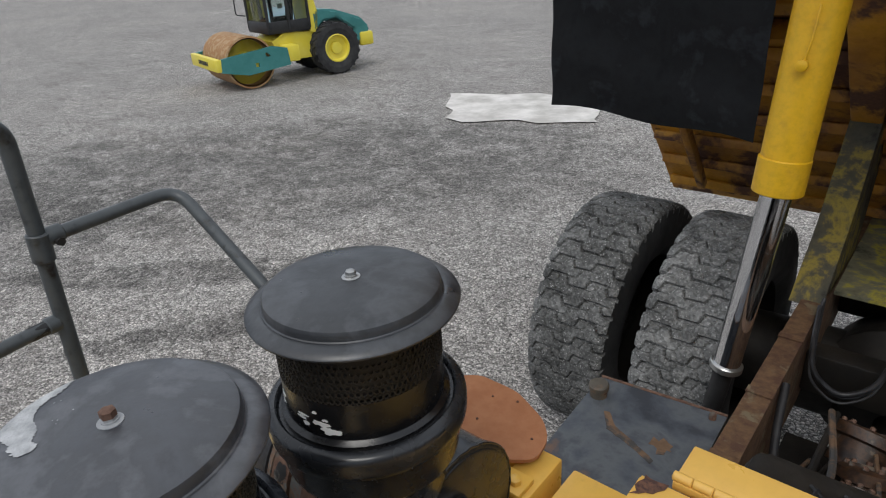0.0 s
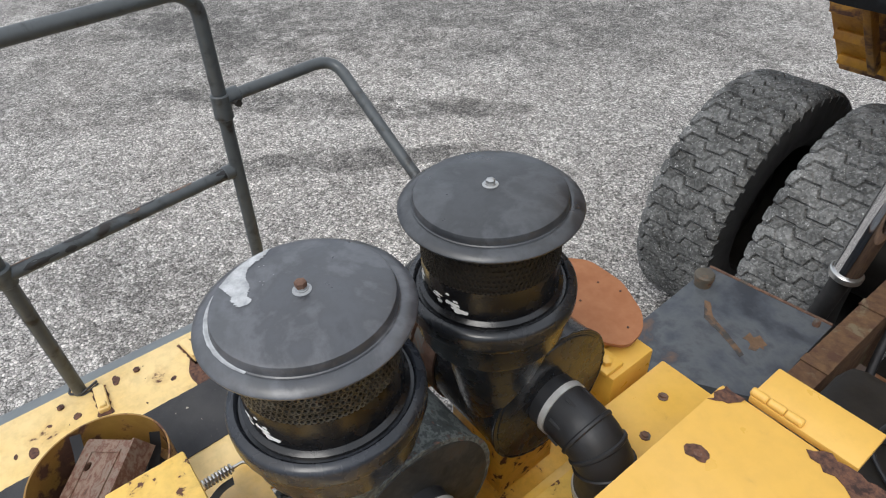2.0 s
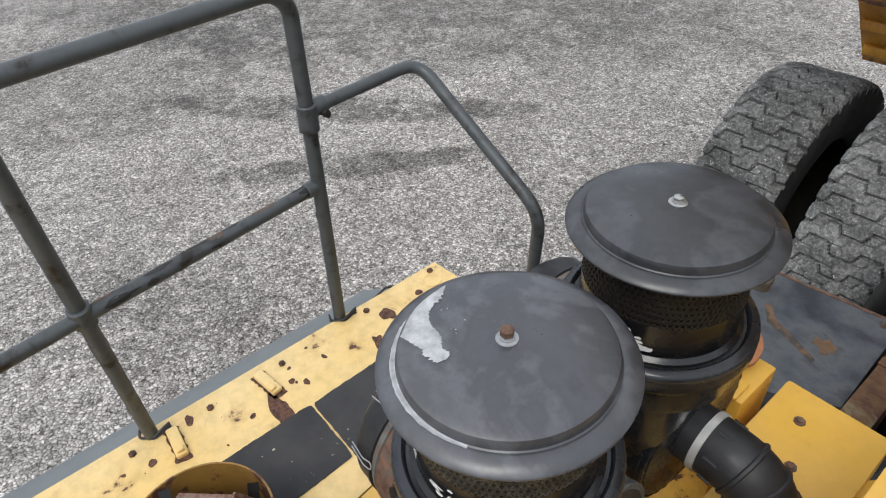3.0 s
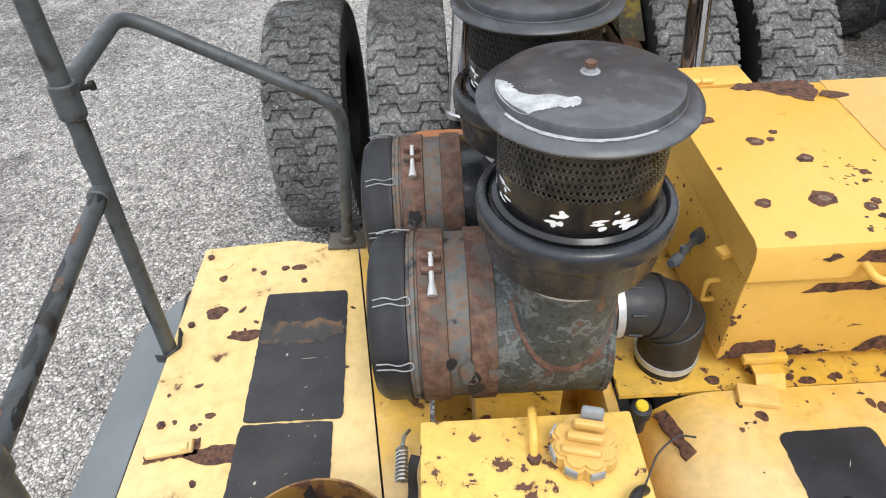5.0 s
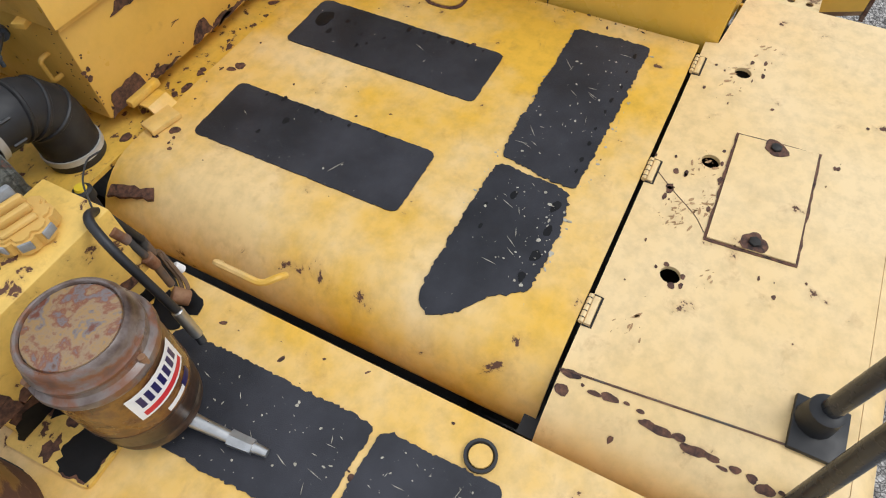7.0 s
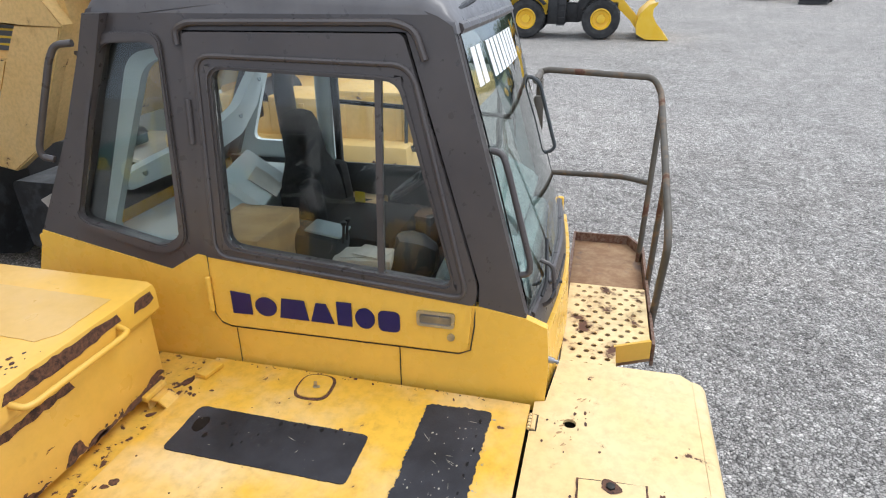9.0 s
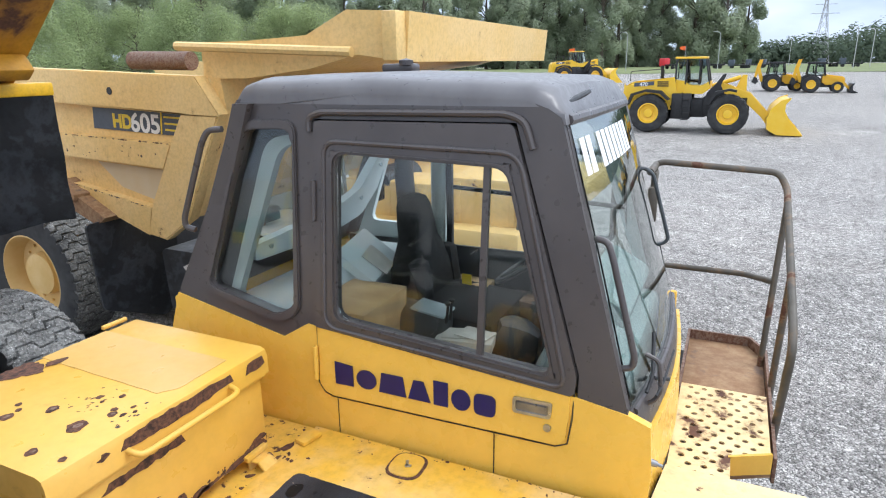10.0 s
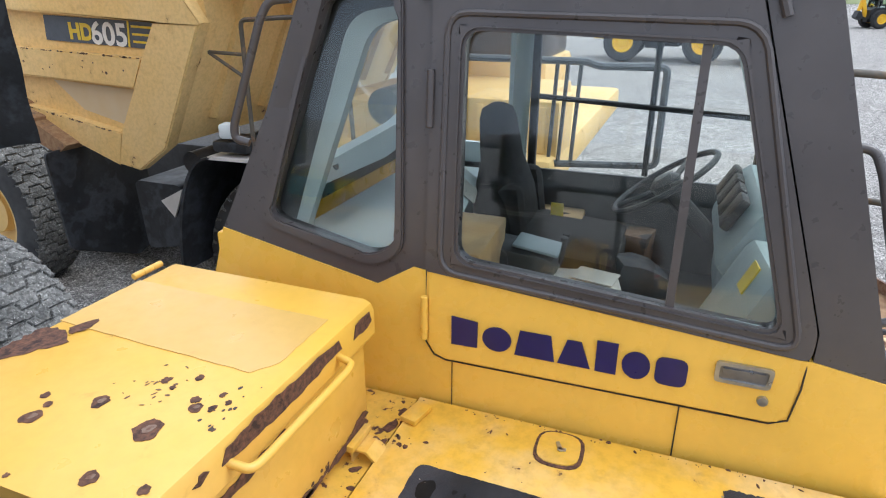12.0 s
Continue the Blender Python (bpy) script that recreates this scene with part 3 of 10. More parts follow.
truck = thing("dump_truck", (MID, 3.0, 0.0), "large weathered yellow rigid dump truck with raised body and dark cab", "dump truck")


def build_hood():
    # the wide panel beside the cab, rolled over along its outer edge
    bm = bmesh.new()
    prof = [(0.885, DECK), (-0.05, DECK)] + arc(-0.06, DECK - 0.17, 0.17, 90, 172, 8) + [(-0.215, DECK - 0.19)]
    inner = [(x + (0.012 if k > 1 else 0), z - 0.012) for k, (x, z) in enumerate(prof)]
    outline = prof + inner[::-1]
    plate(bm, outline, [], lambda u, v, d: (u, -1.034 + d, v), 1.134)
    hood = part("hood_panel", bm, M_DECK, truck, "yellow walkway panel with worn black grip patches")
    # grip patches
    for k, pts in enumerate(([(0.028, -0.012), (0.228, -0.008), (0.228, -0.585), (0.03, -0.588)], [(0.425, -0.008), (0.628, -0.008), (0.622, -0.583), (0.42, -0.586)],
                             [(0.29, -0.72), (0.81, -0.714), (0.816, -0.924), (0.26, -0.915)], [(0.265, -0.725), (0.255, -0.908), (0.14, -0.928), (-0.026, -0.928), (-0.06, -0.868), (-0.115, -0.825), (-0.15, -0.775), (-0.135, -0.728)])):
        b = bmesh.new()
        o = bitten(smooth_poly(pts, 0.022), 0.005, 0.0028 if k < 2 else 0.0075, 11 + k)
        plate(b, o, [], lambda u, v, d: (u, v, DECK + 0.0008 + d - (0.17 - math.sqrt(max(0.0, 0.17 ** 2 - min(0.0, u + 0.06) ** 2)))), 0.0025)
        part("grip_patch", b, M_GRIP, hood, "worn black grip tape")
    # pale inspection lid
    b = bmesh.new()
    plate(b, smooth_poly([(0.745, -0.27), (0.865, -0.265), (0.868, -0.372), (0.748, -0.378)], 0.045), [], flat(DECK), 0.006)
    lid = part("filler_lid", b, M_DECK, hood)
    b = bmesh.new()
    rim = smooth_poly([(0.735, -0.262), (0.873, -0.257), (0.876, -0.382), (0.738, -0.388)], 0.05)
    plate(b, rim, [smooth_poly([(0.745, -0.27), (0.865, -0.265), (0.868, -0.372), (0.748, -0.378)], 0.045)], flat(DECK + 0.0005), 0.002)
    part("lid_seam", b, M_RUSTEDGE, hood)
    b = bmesh.new()
    turned_box(b, (0.808, -0.322, DECK + 0.009), (0.035, 0.010, 0.005), (0, 0, 25), 0.001)
    turned_box(b, (0.800, -0.33, DECK + 0.009), (0.010, 0.022, 0.005), (0, 0, 5), 0.001)
    part("lid_catch", b, M_STEEL, hood)
    # rust split and latch tab at the rear edge
    b = bmesh.new()
    plate(b, ragged([(-0.20, 0.075), (-0.175, 0.08), (-0.145, -0.03), (-0.165, -0.045)], 0.015, 0.004, 5), [], lambda u, v, d: (u, v, DECK - 0.008 - max(0, -0.10 - u) * 0.42 + d), 0.008)
    part("rust_split", b, M_RUSTEDGE, hood)
    for x in (0.02, 0.80):
        b = bmesh.new()
        turned_box(b, (x, 0.075, DECK + 0.010), (0.085, 0.05, 0.016), (0, 0, -12), 0.003)
        part("hinge_tab", b, M_DECK, hood)
    # bonnet pull handle on the rolled edge
    b = bmesh.new()
    tube(b, [(-0.235, -0.30, SIDE - 0.02), (-0.25, -0.305, SIDE + 0.012), (-0.25, -0.43, SIDE + 0.012), (-0.225, -0.455, SIDE + 0.02), (-0.205, -0.455, SIDE + 0.0)], 0.008, 8, 0.02)
    part("pull_handle", b, M_DECK, hood)


build_hood()


def build_front_panel():
    bm = bmesh.new()
    holes = [[(x + 0.021 * math.cos(a), y + 0.021 * math.sin(a)) for a in [2 * math.pi * k / 14 for k in range(14)]] for x, y in ((0.822, -1.162), (0.483, -1.164), (0.140, -1.167))]
    outline = [(0.905, -1.045), (0.915, -1.078), (1.165, -1.104), (1.165, -1.51), (1.13, -1.545), (0.6, -1.545), (0.1, -1.545), (-0.14, -1.545), (-0.14, -1.045)]
    plate(bm, outline, holes, flat(DECK), -0.010)
    fp = part("front_panel", bm, M_DECKFRONT, truck, "pale yellow nose panel with open bolt holes and a hatch")
    # front skirt, rounded over the nose, and the rolled outer side
    bm = bmesh.new()
    prof = [(-1.546, DECK)] + arc(-1.546, DECK - 0.05, 0.05, 90, 180, 6) + [(-1.60, DECK - 0.55), (-1.585, DECK - 0.55)] + arc(-1.546, DECK - 0.05, 0.04, 180, 90, 6)
    plate(bm, prof, [], lambda u, v, d: (-0.265 + d, u, v), 1.395)
    part("nose_skirt", bm, M_DECKFRONT, fp)
    bm = bmesh.new()
    prof = [(-0.14, DECK)] + arc(-0.14, DECK - 0.135, 0.135, 90, 178, 8) + [(-0.272, DECK - 0.20), (-0.26, DECK - 0.20)] + arc(-0.14, DECK - 0.135, 0.123, 178, 90, 8)
    plate(bm, prof, [], lambda u, v, d: (u, -1.545 + d, v), 0.50)
    part("rolled_edge", bm, M_DECKFRONT, fp)
    # rusty weld seam where the rolled edge begins, and rust round the bolt holes
    rnd = random.Random(21)
    spots = []
    y = -1.05
    while y > -1.54:
        w = rnd.uniform(0.003, 0.010)
        x = -0.155 - (y + 1.05) * 0.10 * -1 + rnd.uniform(-0.010, 0.008)
        spots.append(blob(x, y, w, rnd.random(), rnd.uniform(1.2, 3.2), 10))
        y -= 2 * w + rnd.uniform(0.004, 0.022)
    spots += [blob(-0.185, -1.06, 0.010, 3, 1.6), blob(-0.225, -1.17, 0.007, 5, 0.7)]
    drop = lambda u, v, d: (u, v, DECK + 0.0006 + d - (0.135 - math.sqrt(max(0.0, 0.135 ** 2 - min(0.0, u + 0.14) ** 2))))
    pieces("seam_rust", spots, drop, 0.0010, M_RUSTEDGE, fp)
    spots = []
    for hx, hy in ((0.822, -1.162), (0.483, -1.164), (0.140, -1.167), (0.42, -1.10), (0.36, -1.13)):
        for k in range(5):
            a, r = rnd.uniform(0, 6.28), rnd.uniform(0.024, 0.075)
            spots.append(blob(hx + r * math.cos(a), hy + r * math.sin(a), rnd.uniform(0.003, 0.011), rnd.random(), rnd.uniform(0.4, 1), 9))
    for k in range(26):
        spots.append(blob(rnd.uniform(-0.1, 0.9), rnd.uniform(-1.54, -1.07), rnd.uniform(0.002, 0.007), rnd.random(), rnd.uniform(0.3, 1), 8))
    pieces("rust_fleck", spots, flat(DECK + 0.0005), 0.0009, M_RUSTEDGE, fp)
    b = bmesh.new()
    tube(b, [(-0.150, -1.046, DECK + 0.001), (-0.115, -1.38, DECK + 0.0015), (-0.10, -1.55, DECK + 0.001)], 0.0022, 6)
    part("weld_line", b, M_BAND, fp)
    b = bmesh.new()
    plate(b, [(0.262, -1.208), (0.592, -1.202), (0.606, -1.378), (0.274, -1.384)], [], flat(DECK), 0.006)
    part("hatch", b, M_DECKFRONT, fp, "small bolted hatch with rusty rim")
    b = bmesh.new()
    plate(b, ragged([(0.256, -1.202), (0.598, -1.196), (0.612, -1.384), (0.268, -1.390)], 0.02, 0.002, 3), [[(0.262, -1.208), (0.592, -1.202), (0.606, -1.378), (0.274, -1.384)]], flat(DECK + 0.0004), 0.002)
    part("hatch_seam", b, M_RUSTEDGE, fp)
    for x, y in ((0.58, -1.287), (0.289, -1.299)):
        b = bmesh.new()
        plate(b, blob(x, y, 0.028, int(x * 90)), [], flat(DECK + 0.0065), 0.001)
        part("rust_stain", b, M_RUSTEDGE, fp)
        b = bmesh.new()
        lathe(b, [(0.013, 0), (0.013, 0.006), (0.009, 0.008), (0, 0.008)], pose(x, y, DECK + 0.007), 6)
        part("bolt", b, M_DARKSTEEL, fp)
    b = bmesh.new()
    box(b, -0.13, 1.14, -1.53, -1.06, DECK - 0.10, DECK - 0.09)
    part("inner_floor", b, M_DARKSTEEL, fp)
    # dry rust smears rubbed into the paint
    slivers = []
    for cx, cy, w, h, count in ((0.30, -1.135, 0.040, 0.022, 46), (0.345, -1.185, 0.030, 0.022, 46), (0.0, -1.13, 0.045, 0.02, 12), (0.178, -1.235, 0.035, 0.012, 9), (0.765, -1.15, 0.05, 0.03, 14), (0.44, -1.13, 0.03, 0.012, 7), (0.92, -1.2, 0.06, 0.03, 9), (0.483, -1.164, 0.035, 0.030, 16)):
        for k in range(count):
            x, y, a = rnd.gauss(cx, w * 0.6), rnd.gauss(cy, h * 0.7), rnd.gauss(2.6, 0.5)
            r = 0.0014 + 0.009 * rnd.random() ** 2
            slivers.append([(x + p * math.cos(a) - q * math.sin(a), y + p * math.sin(a) + q * math.cos(a)) for p, q in blob(0, 0, r, rnd.random(), rnd.uniform(0.15, 0.45), 8)])
    pieces("rust_sliver", slivers, flat(DECK + 0.0005), 0.0006, M_RUBBED, fp)
    b = bmesh.new()
    tube(b, [(0.399, -1.066, DECK + 0.0004), (0.36, -1.11, DECK + 0.0004), (0.31, -1.175, DECK + 0.0004), (0.275, -1.20, DECK + 0.0004)], 0.0011, 5, 0.04)
    part("hairline_crack", b, M_BAND, fp)
    # hinges along the seam
    for x in (0.80, 0.395, -0.01):
        b = bmesh.new()
        box(b, x - 0.034, x + 0.034, -1.061, -1.048, DECK, DECK + 0.006, 0.002)
        rod(b, (x - 0.034, -1.042, DECK + 0.003), (x + 0.034, -1.042, DECK + 0.003), 0.0055, seg=8)
        part("hinge", b, M_DECKFRONT, fp)
        # dark outline and knuckle lines
        b = bmesh.new()
        tube(b, [(x - 0.037, -1.046, DECK + 0.001), (x - 0.037, -1.064, DECK + 0.001), (x + 0.037, -1.064, DECK + 0.001), (x + 0.037, -1.046, DECK + 0.001)], 0.0024, 5)
        for k in range(4):
            tube(b, [(x - 0.024 + 0.016 * k, -1.037, DECK + 0.006), (x - 0.024 + 0.016 * k, -1.042, DECK + 0.0088), (x - 0.024 + 0.016 * k, -1.047, DECK + 0.007)], 0.0011, 5)
        part("hinge_grime", b, M_DARKSTEEL, fp)
    b = bmesh.new()
    box(b, -0.26, 0.90, -1.07, -1.01, DECK - 0.14, DECK - 0.11)
    part("seam_gap", b, M_BLACKPAINT, fp)


build_front_panel()


def build_side_decks():
    bm = bmesh.new()
    plate(bm, [(-1.345, -1.58), (-0.612, -1.58), (-0.901, 0.69), (-0.99, 0.695), (-1.10, 0.72), (-1.35, 0.70)], [], flat(SIDE), -0.012)
    sd = part("side_deck", bm, M_SIDEDECK, truck, "pale yellow side walkway with rust holes and a black grip strip")
    b = bmesh.new()
    box(b, -1.345, -0.905, -1.57, 0.68, SIDE - 0.14, SIDE - 0.013)
    part("side_deck_frame", b, M_SIDEDECK, sd)
    for k, (y0, y1) in enumerate(((0.094, 0.497), (-0.60, 0.088))):
        b = bmesh.new()
        w = -1.133 + (0.0 if k == 0 else 0.008)
        plate(b, ragged(smooth_poly([(w, y1), (-0.915, y1), (-0.895, y0), (-1.122, y0)], 0.014), 0.010, 0.0012, 31 + k), [], flat(SIDE + 0.0005), 0.0025)
        part("grip_patch", b, M_GRIPDUSTY, sd, "worn black grip tape")
    rnd = random.Random(4)
    spots = ((-1.165, 0.355, 0.05, 0.35), (-1.16, 0.02, 0.07, 0.4), (-1.26, 0.44, 0.03, 0.8), (-1.06, 0.60, 0.022, 0.6), (-1.10, 0.60, 0.012, 1), (-1.16, 0.585, 0.010, 1), (-1.27, 0.57, 0.013, 1), (-1.19, 0.60, 0.008, 1), (-1.20, 0.12, 0.013, 0.7), (-1.23, 0.09, 0.01, 1), (-1.04, 0.545, 0.01, 1), (-1.30, -0.18, 0.02, 0.6), (-1.24, -0.30, 0.012, 1), (-1.19, -0.42, 0.02, 0.7))
    pieces("rust_patch", [blob(x, y, r, k, q) for k, (x, y, r, q) in enumerate(spots)], flat(SIDE + 0.0006), 0.0012, M_RUSTEDGE, sd)
    pieces("rust_smear", [ragged([(-1.124, 0.388), (-0.919, 0.392), (-0.917, 0.335), (-1.0, 0.322), (-1.118, 0.322)], 0.009, 0.010, 2)], flat(SIDE + 0.0032), 0.0006, M_SMEAR, sd)
    b = bmesh.new()
    lathe(b, [(0.030, 0), (0.030, 0.003), (0.026, 0.003), (0.026, 0.001), (0, 0.001)], pose(-1.285, 0.635, SIDE), 24)
    part("plug", b, M_SIDEDECK, sd)
    for x, y in ((-1.325, 0.66), (-1.315, 0.40), (-1.305, 0.10), (-1.30, -0.12), (-1.30, -0.33)):
        b = bmesh.new()
        lathe(b, [(0.010, 0), (0.010, 0.006), (0.006, 0.008), (0, 0.008)], pose(x, y, SIDE), 6)
        part("bolt", b, M_RUSTEDGE, sd)
    for x, y, t in ((-1.265, 0.035, 8), (-1.25, -0.23, -4)):
        b = bmesh.new()
        turned_box(b, (x, y, SIDE + 0.009), (0.10, 0.030, 0.016), (0, 0, t), 0.004)
        turned_box(b, (x + 0.035, y - 0.002, SIDE + 0.020), (0.018, 0.018, 0.012), (0, 0, t), 0.004)
        part("hinge_block", b, M_SIDEDECK, sd)
        rim = [(x + p * math.cos(radians(t)) - q * math.sin(radians(t)), y + p * math.sin(radians(t)) + q * math.cos(radians(t))) for p, q in ((-0.056, -0.021), (0.058, -0.020), (0.062, 0.018), (-0.054, 0.019))]
        pieces("hinge_rust", [ragged(rim, 0.008, 0.004, int(900 + 50 * y))], flat(SIDE + 0.0006), 0.0012, M_RUSTEDGE, sd)
    # inner deck between the walkway and the hood
    bm = bmesh.new()
    plate(bm, [(-0.607, -1.58), (-0.297, -1.58), (-0.293, 0.02), (-0.70, 0.02), (-0.70, 0.69), (-0.896, 0.69)], [], flat(SIDE), -0.010)
    md = part("inner_deck", bm, M_DECK, truck, "chipped yellow deck strip with black grip tape")
    for k, pts in enumerate(([(-0.40, -0.335), (-0.395, -0.79), (-0.595, -0.78), (-0.60, -0.35)], [(-0.395, -0.805), (-0.39, -1.04), (-0.60, -1.04), (-0.60, -0.795)])):
        b = bmesh.new()
        plate(b, bitten(smooth_poly(pts, 0.02), 0.005, 0.006, 60 + k), [], flat(SIDE + 0.0005), 0.0025)
        part("grip_patch", b, M_GRIP, md, "worn black grip tape")
    b = bmesh.new()
    plate(b, [(-0.63, -1.57), (-0.59, -1.57), (-0.88, 0.68), (-0.92, 0.68)], [], flat(SIDE - 0.03), -0.01)
    part("deck_seam", b, M_BLACKPAINT, md)
    b = bmesh.new()
    lathe(b, [(0.030, 0), (0.030, 0.010), (0.025, 0.010), (0.022, 0.004), (0, 0.004)], pose(-0.36, -0.98, SIDE), 24)
    part("plug", b, M_RUBBER, md)
    b = bmesh.new()
    lathe(b, [(0.022, 0.0045), (0.021, 0.0075), (0, 0.0075)], pose(-0.36, -0.98, SIDE), 24)
    part("plug_centre", b, M_DECK, md)
    # black strip low in the gap, standing in for its shade
    b = bmesh.new()
    box(b, -0.292, -0.20, -1.56, 0.10, SIDE - 0.30, SIDE - 0.27, 0.002)
    part("gap_seal", b, M_BLACKPAINT, md, "black strip for the shade in the gap beside the hood")
    b = bmesh.new()
    box(b, -0.303, -0.294, -1.575, 0.015, SIDE - 0.27, SIDE - 0.011)
    part("deck_lip", b, M_DECK, md)
    # rear strip that carries the battery box
    bm = bmesh.new()
    plate(bm, [(-0.27, 0.112), (0.89, 0.112), (0.89, 0.90), (0.10, 0.90), (-0.06, 0.95), (-0.27, 0.62)], [], flat(SIDE), -0.012)
    rs = part("rear_deck", bm, M_TANK, truck, "badly rusted yellow deck behind the hood")
    for x0 in (0.06, 0.62):
        b = bmesh.new()
        prof = [(0.165, SIDE), (0.165, SIDE + 0.04), (0.12, SIDE + 0.04), (0.085, SIDE + 0.006), (0.07, SIDE + 0.006), (0.07, SIDE), (0.09, SIDE), (0.124, SIDE + 0.034), (0.158, SIDE + 0.034), (0.158, SIDE)]
        plate(b, prof, [], upright_x(x0 - 0.03), 0.065)
        box(b, x0 - 0.05, x0 + 0.05, 0.145, 0.17, SIDE + 0.042, SIDE + 0.062, 0.004)
        part("box_bracket", b, M_DECK, rs)
    pieces("rust_patch", [blob(x, y, r, 80 + k, 0.6) for k, (x, y, r) in enumerate(((0.16, 0.125, 0.02), (0.75, 0.13, 0.028), (0.68, 0.12, 0.018), (0.82, 0.125, 0.02), (-0.05, 0.14, 0.02), (-0.15, 0.2, 0.03), (0.22, 0.13, 0.012)))], flat(SIDE + 0.0006), 0.0015, M_RUSTEDGE, rs)
    # well under the air cleaners
    b = bmesh.new()
    box(b, -0.70, -0.27, 0.02, 0.95, 2.55, 2.57)
    part("well_floor", b, M_TANK, truck)
    b = bmesh.new()
    box(b, -0.71, -0.27, 0.012, 0.022, 2.57, SIDE - 0.011)
    box(b, -0.30, -0.272, 0.03, 0.70, 2.57, SIDE - 0.02, 0.004)
    box(b, -0.60, -0.30, 0.31, 0.335, 2.57, 2.93, 0.004)
    part("well_wall", b, M_DECK, truck)
    # hanging grey fender outside the walkway
    bm = bmesh.new()
    prof = [(-1.348, SIDE - 0.045), (-1.40, SIDE - 0.06), (-1.50, SIDE - 0.10), (-1.545, SIDE - 0.15), (-1.55, SIDE - 0.30), (-1.535, SIDE - 0.30), (-1.53, SIDE - 0.16), (-1.49, SIDE - 0.115), (-1.40, SIDE - 0.075), (-1.348, SIDE - 0.06)]
    plate(bm, prof, [], lambda u, v, d: (u, -1.1 + d * (1.0 if u > -1.45 else 0.965), v), 1.66)
    part("fender_flap", bm, M_FENDER, truck, "grey rubber fender edge hanging outside the walkway")
    b = bmesh.new()
    tube(b, [(-1.36, 0.59, SIDE - 0.04), (-1.352, 0.50, SIDE + 0.01), (-1.362, 0.36, SIDE - 0.05), (-1.36, 0.1, SIDE - 0.02), (-1.36, -0.5, SIDE - 0.03)], 0.004, 6)
    part("lashing", b, M_RUBBER, truck)


build_side_decks()


def scatter_chips(parent, place, x0, x1, y0, y1, n, seed, big=0.012, name="paint_chip", mat=M_RUSTEDGE, least=0.0015):
    """Small paint chips down to rust, of uneven shape."""
    rnd = random.Random(seed)
    outlines = []
    for k in range(n):
        r = least + big * rnd.random() ** 3
        o = blob(0, 0, r, rnd.random(), rnd.uniform(0.35, 1.0), 9)
        a, cx, cy = rnd.uniform(0, 3.1), rnd.uniform(x0, x1), rnd.uniform(y0, y1)
        outlines.append([(cx + u * math.cos(a) - v * math.sin(a), cy + u * math.sin(a) + v * math.cos(a)) for u, v in o])
    pieces(name, outlines, place, 0.0009, mat, parent)


hood_ob = next(o for o in truck.children if o.name.startswith("hood_panel"))
deck_ob = next(o for o in truck.children if o.name.startswith("inner_deck"))
side_ob = next(o for o in truck.children if o.name.startswith("side_deck"))
rear_ob = next(o for o in truck.children if o.name.startswith("rear_deck"))
scatter_chips(hood_ob, flat(DECK + 0.0005), -0.05, 0.88, -1.02, 0.09, 60, 51, 0.008)
scatter_chips(hood_ob, flat(DECK + 0.0005), -0.05, 0.30, 0.0, 0.09, 14, 52, 0.016)
scatter_chips(hood_ob, flat(DECK + 0.0006), 0.868, 0.884, -1.0, 0.09, 46, 57, 0.006)
scatter_chips(hood_ob, flat(DECK + 0.0007), 0.66, 0.86, 0.04, 0.092, 16, 58, 0.012)
scatter_chips(deck_ob, flat(SIDE + 0.0005), -0.60, -0.31, -1.05, -0.25, 46, 53, 0.010)
# bare paint showing through the worn grip tape
for n, (ob, top, x0, x1, y0, y1, count) in enumerate(((hood_ob, DECK, 0.32, 0.79, -0.90, -0.74, 46), (hood_ob, DECK, 0.0, 0.24, -0.90, -0.75, 30), (hood_ob, DECK, 0.45, 0.60, -0.56, -0.03, 7), (hood_ob, DECK, 0.05, 0.21, -0.56, -0.03, 6),
                                                       (deck_ob, SIDE, -0.585, -0.41, -0.77, -0.42, 44), (deck_ob, SIDE, -0.58, -0.41, -1.02, -0.82, 40), (side_ob, SIDE, -1.10, -0.93, -0.5, 0.46, 24))):
    scatter_chips(ob, flat(top + 0.0034), x0, x1, y0, y1, count, 90 + n, 0.0035, "bare_fleck", M_BARE, 0.0007)
    rnd = random.Random(190 + n)
    lines = []
    for k in range(count // 3):
        cx, cy, a, half = rnd.uniform(x0, x1), rnd.uniform(y0, y1), rnd.gauss(0.9, 0.5), 0.004 + 0.022 * rnd.random() ** 2
        ux, uy, w = math.cos(a) * half, math.sin(a) * half, rnd.uniform(0.0004, 0.0009)
        nx, ny = -math.sin(a) * w, math.cos(a) * w
        lines.append([(cx - ux, cy - uy), (cx + nx, cy + ny), (cx + ux, cy + uy), (cx - nx, cy - ny)])
    pieces("scratch", lines, flat(top + 0.0034), 0.0005, M_BARE, ob)
# dark oily stains on the tape
stain = random.Random(77)
spots = [blob(0.548, -0.058, 0.034, 3, 0.8, 18), blob(0.505, -0.10, 0.012, 4, 0.7, 12), blob(0.565, -0.125, 0.009, 5, 0.7, 12), blob(0.16, -0.20, 0.014, 6, 0.6, 12), blob(0.10, -0.16, 0.008, 7, 0.7, 12)]
spots += [blob(0.31 + 0.055 * k + stain.uniform(-0.012, 0.012), -0.898 + stain.uniform(-0.004, 0.006), stain.uniform(0.006, 0.013), stain.random(), 0.5, 12) for k in range(9)]
spots += [blob(x, y, r, 40 + k, 0.6, 12) for k, (x, y, r) in enumerate(((0.20, -0.895, 0.018), (0.13, -0.905, 0.016), (0.06, -0.905, 0.018), (0.0, -0.90, 0.014), (0.19, -0.80, 0.014), (0.08, -0.77, 0.008), (0.14, -0.755, 0.007)))]
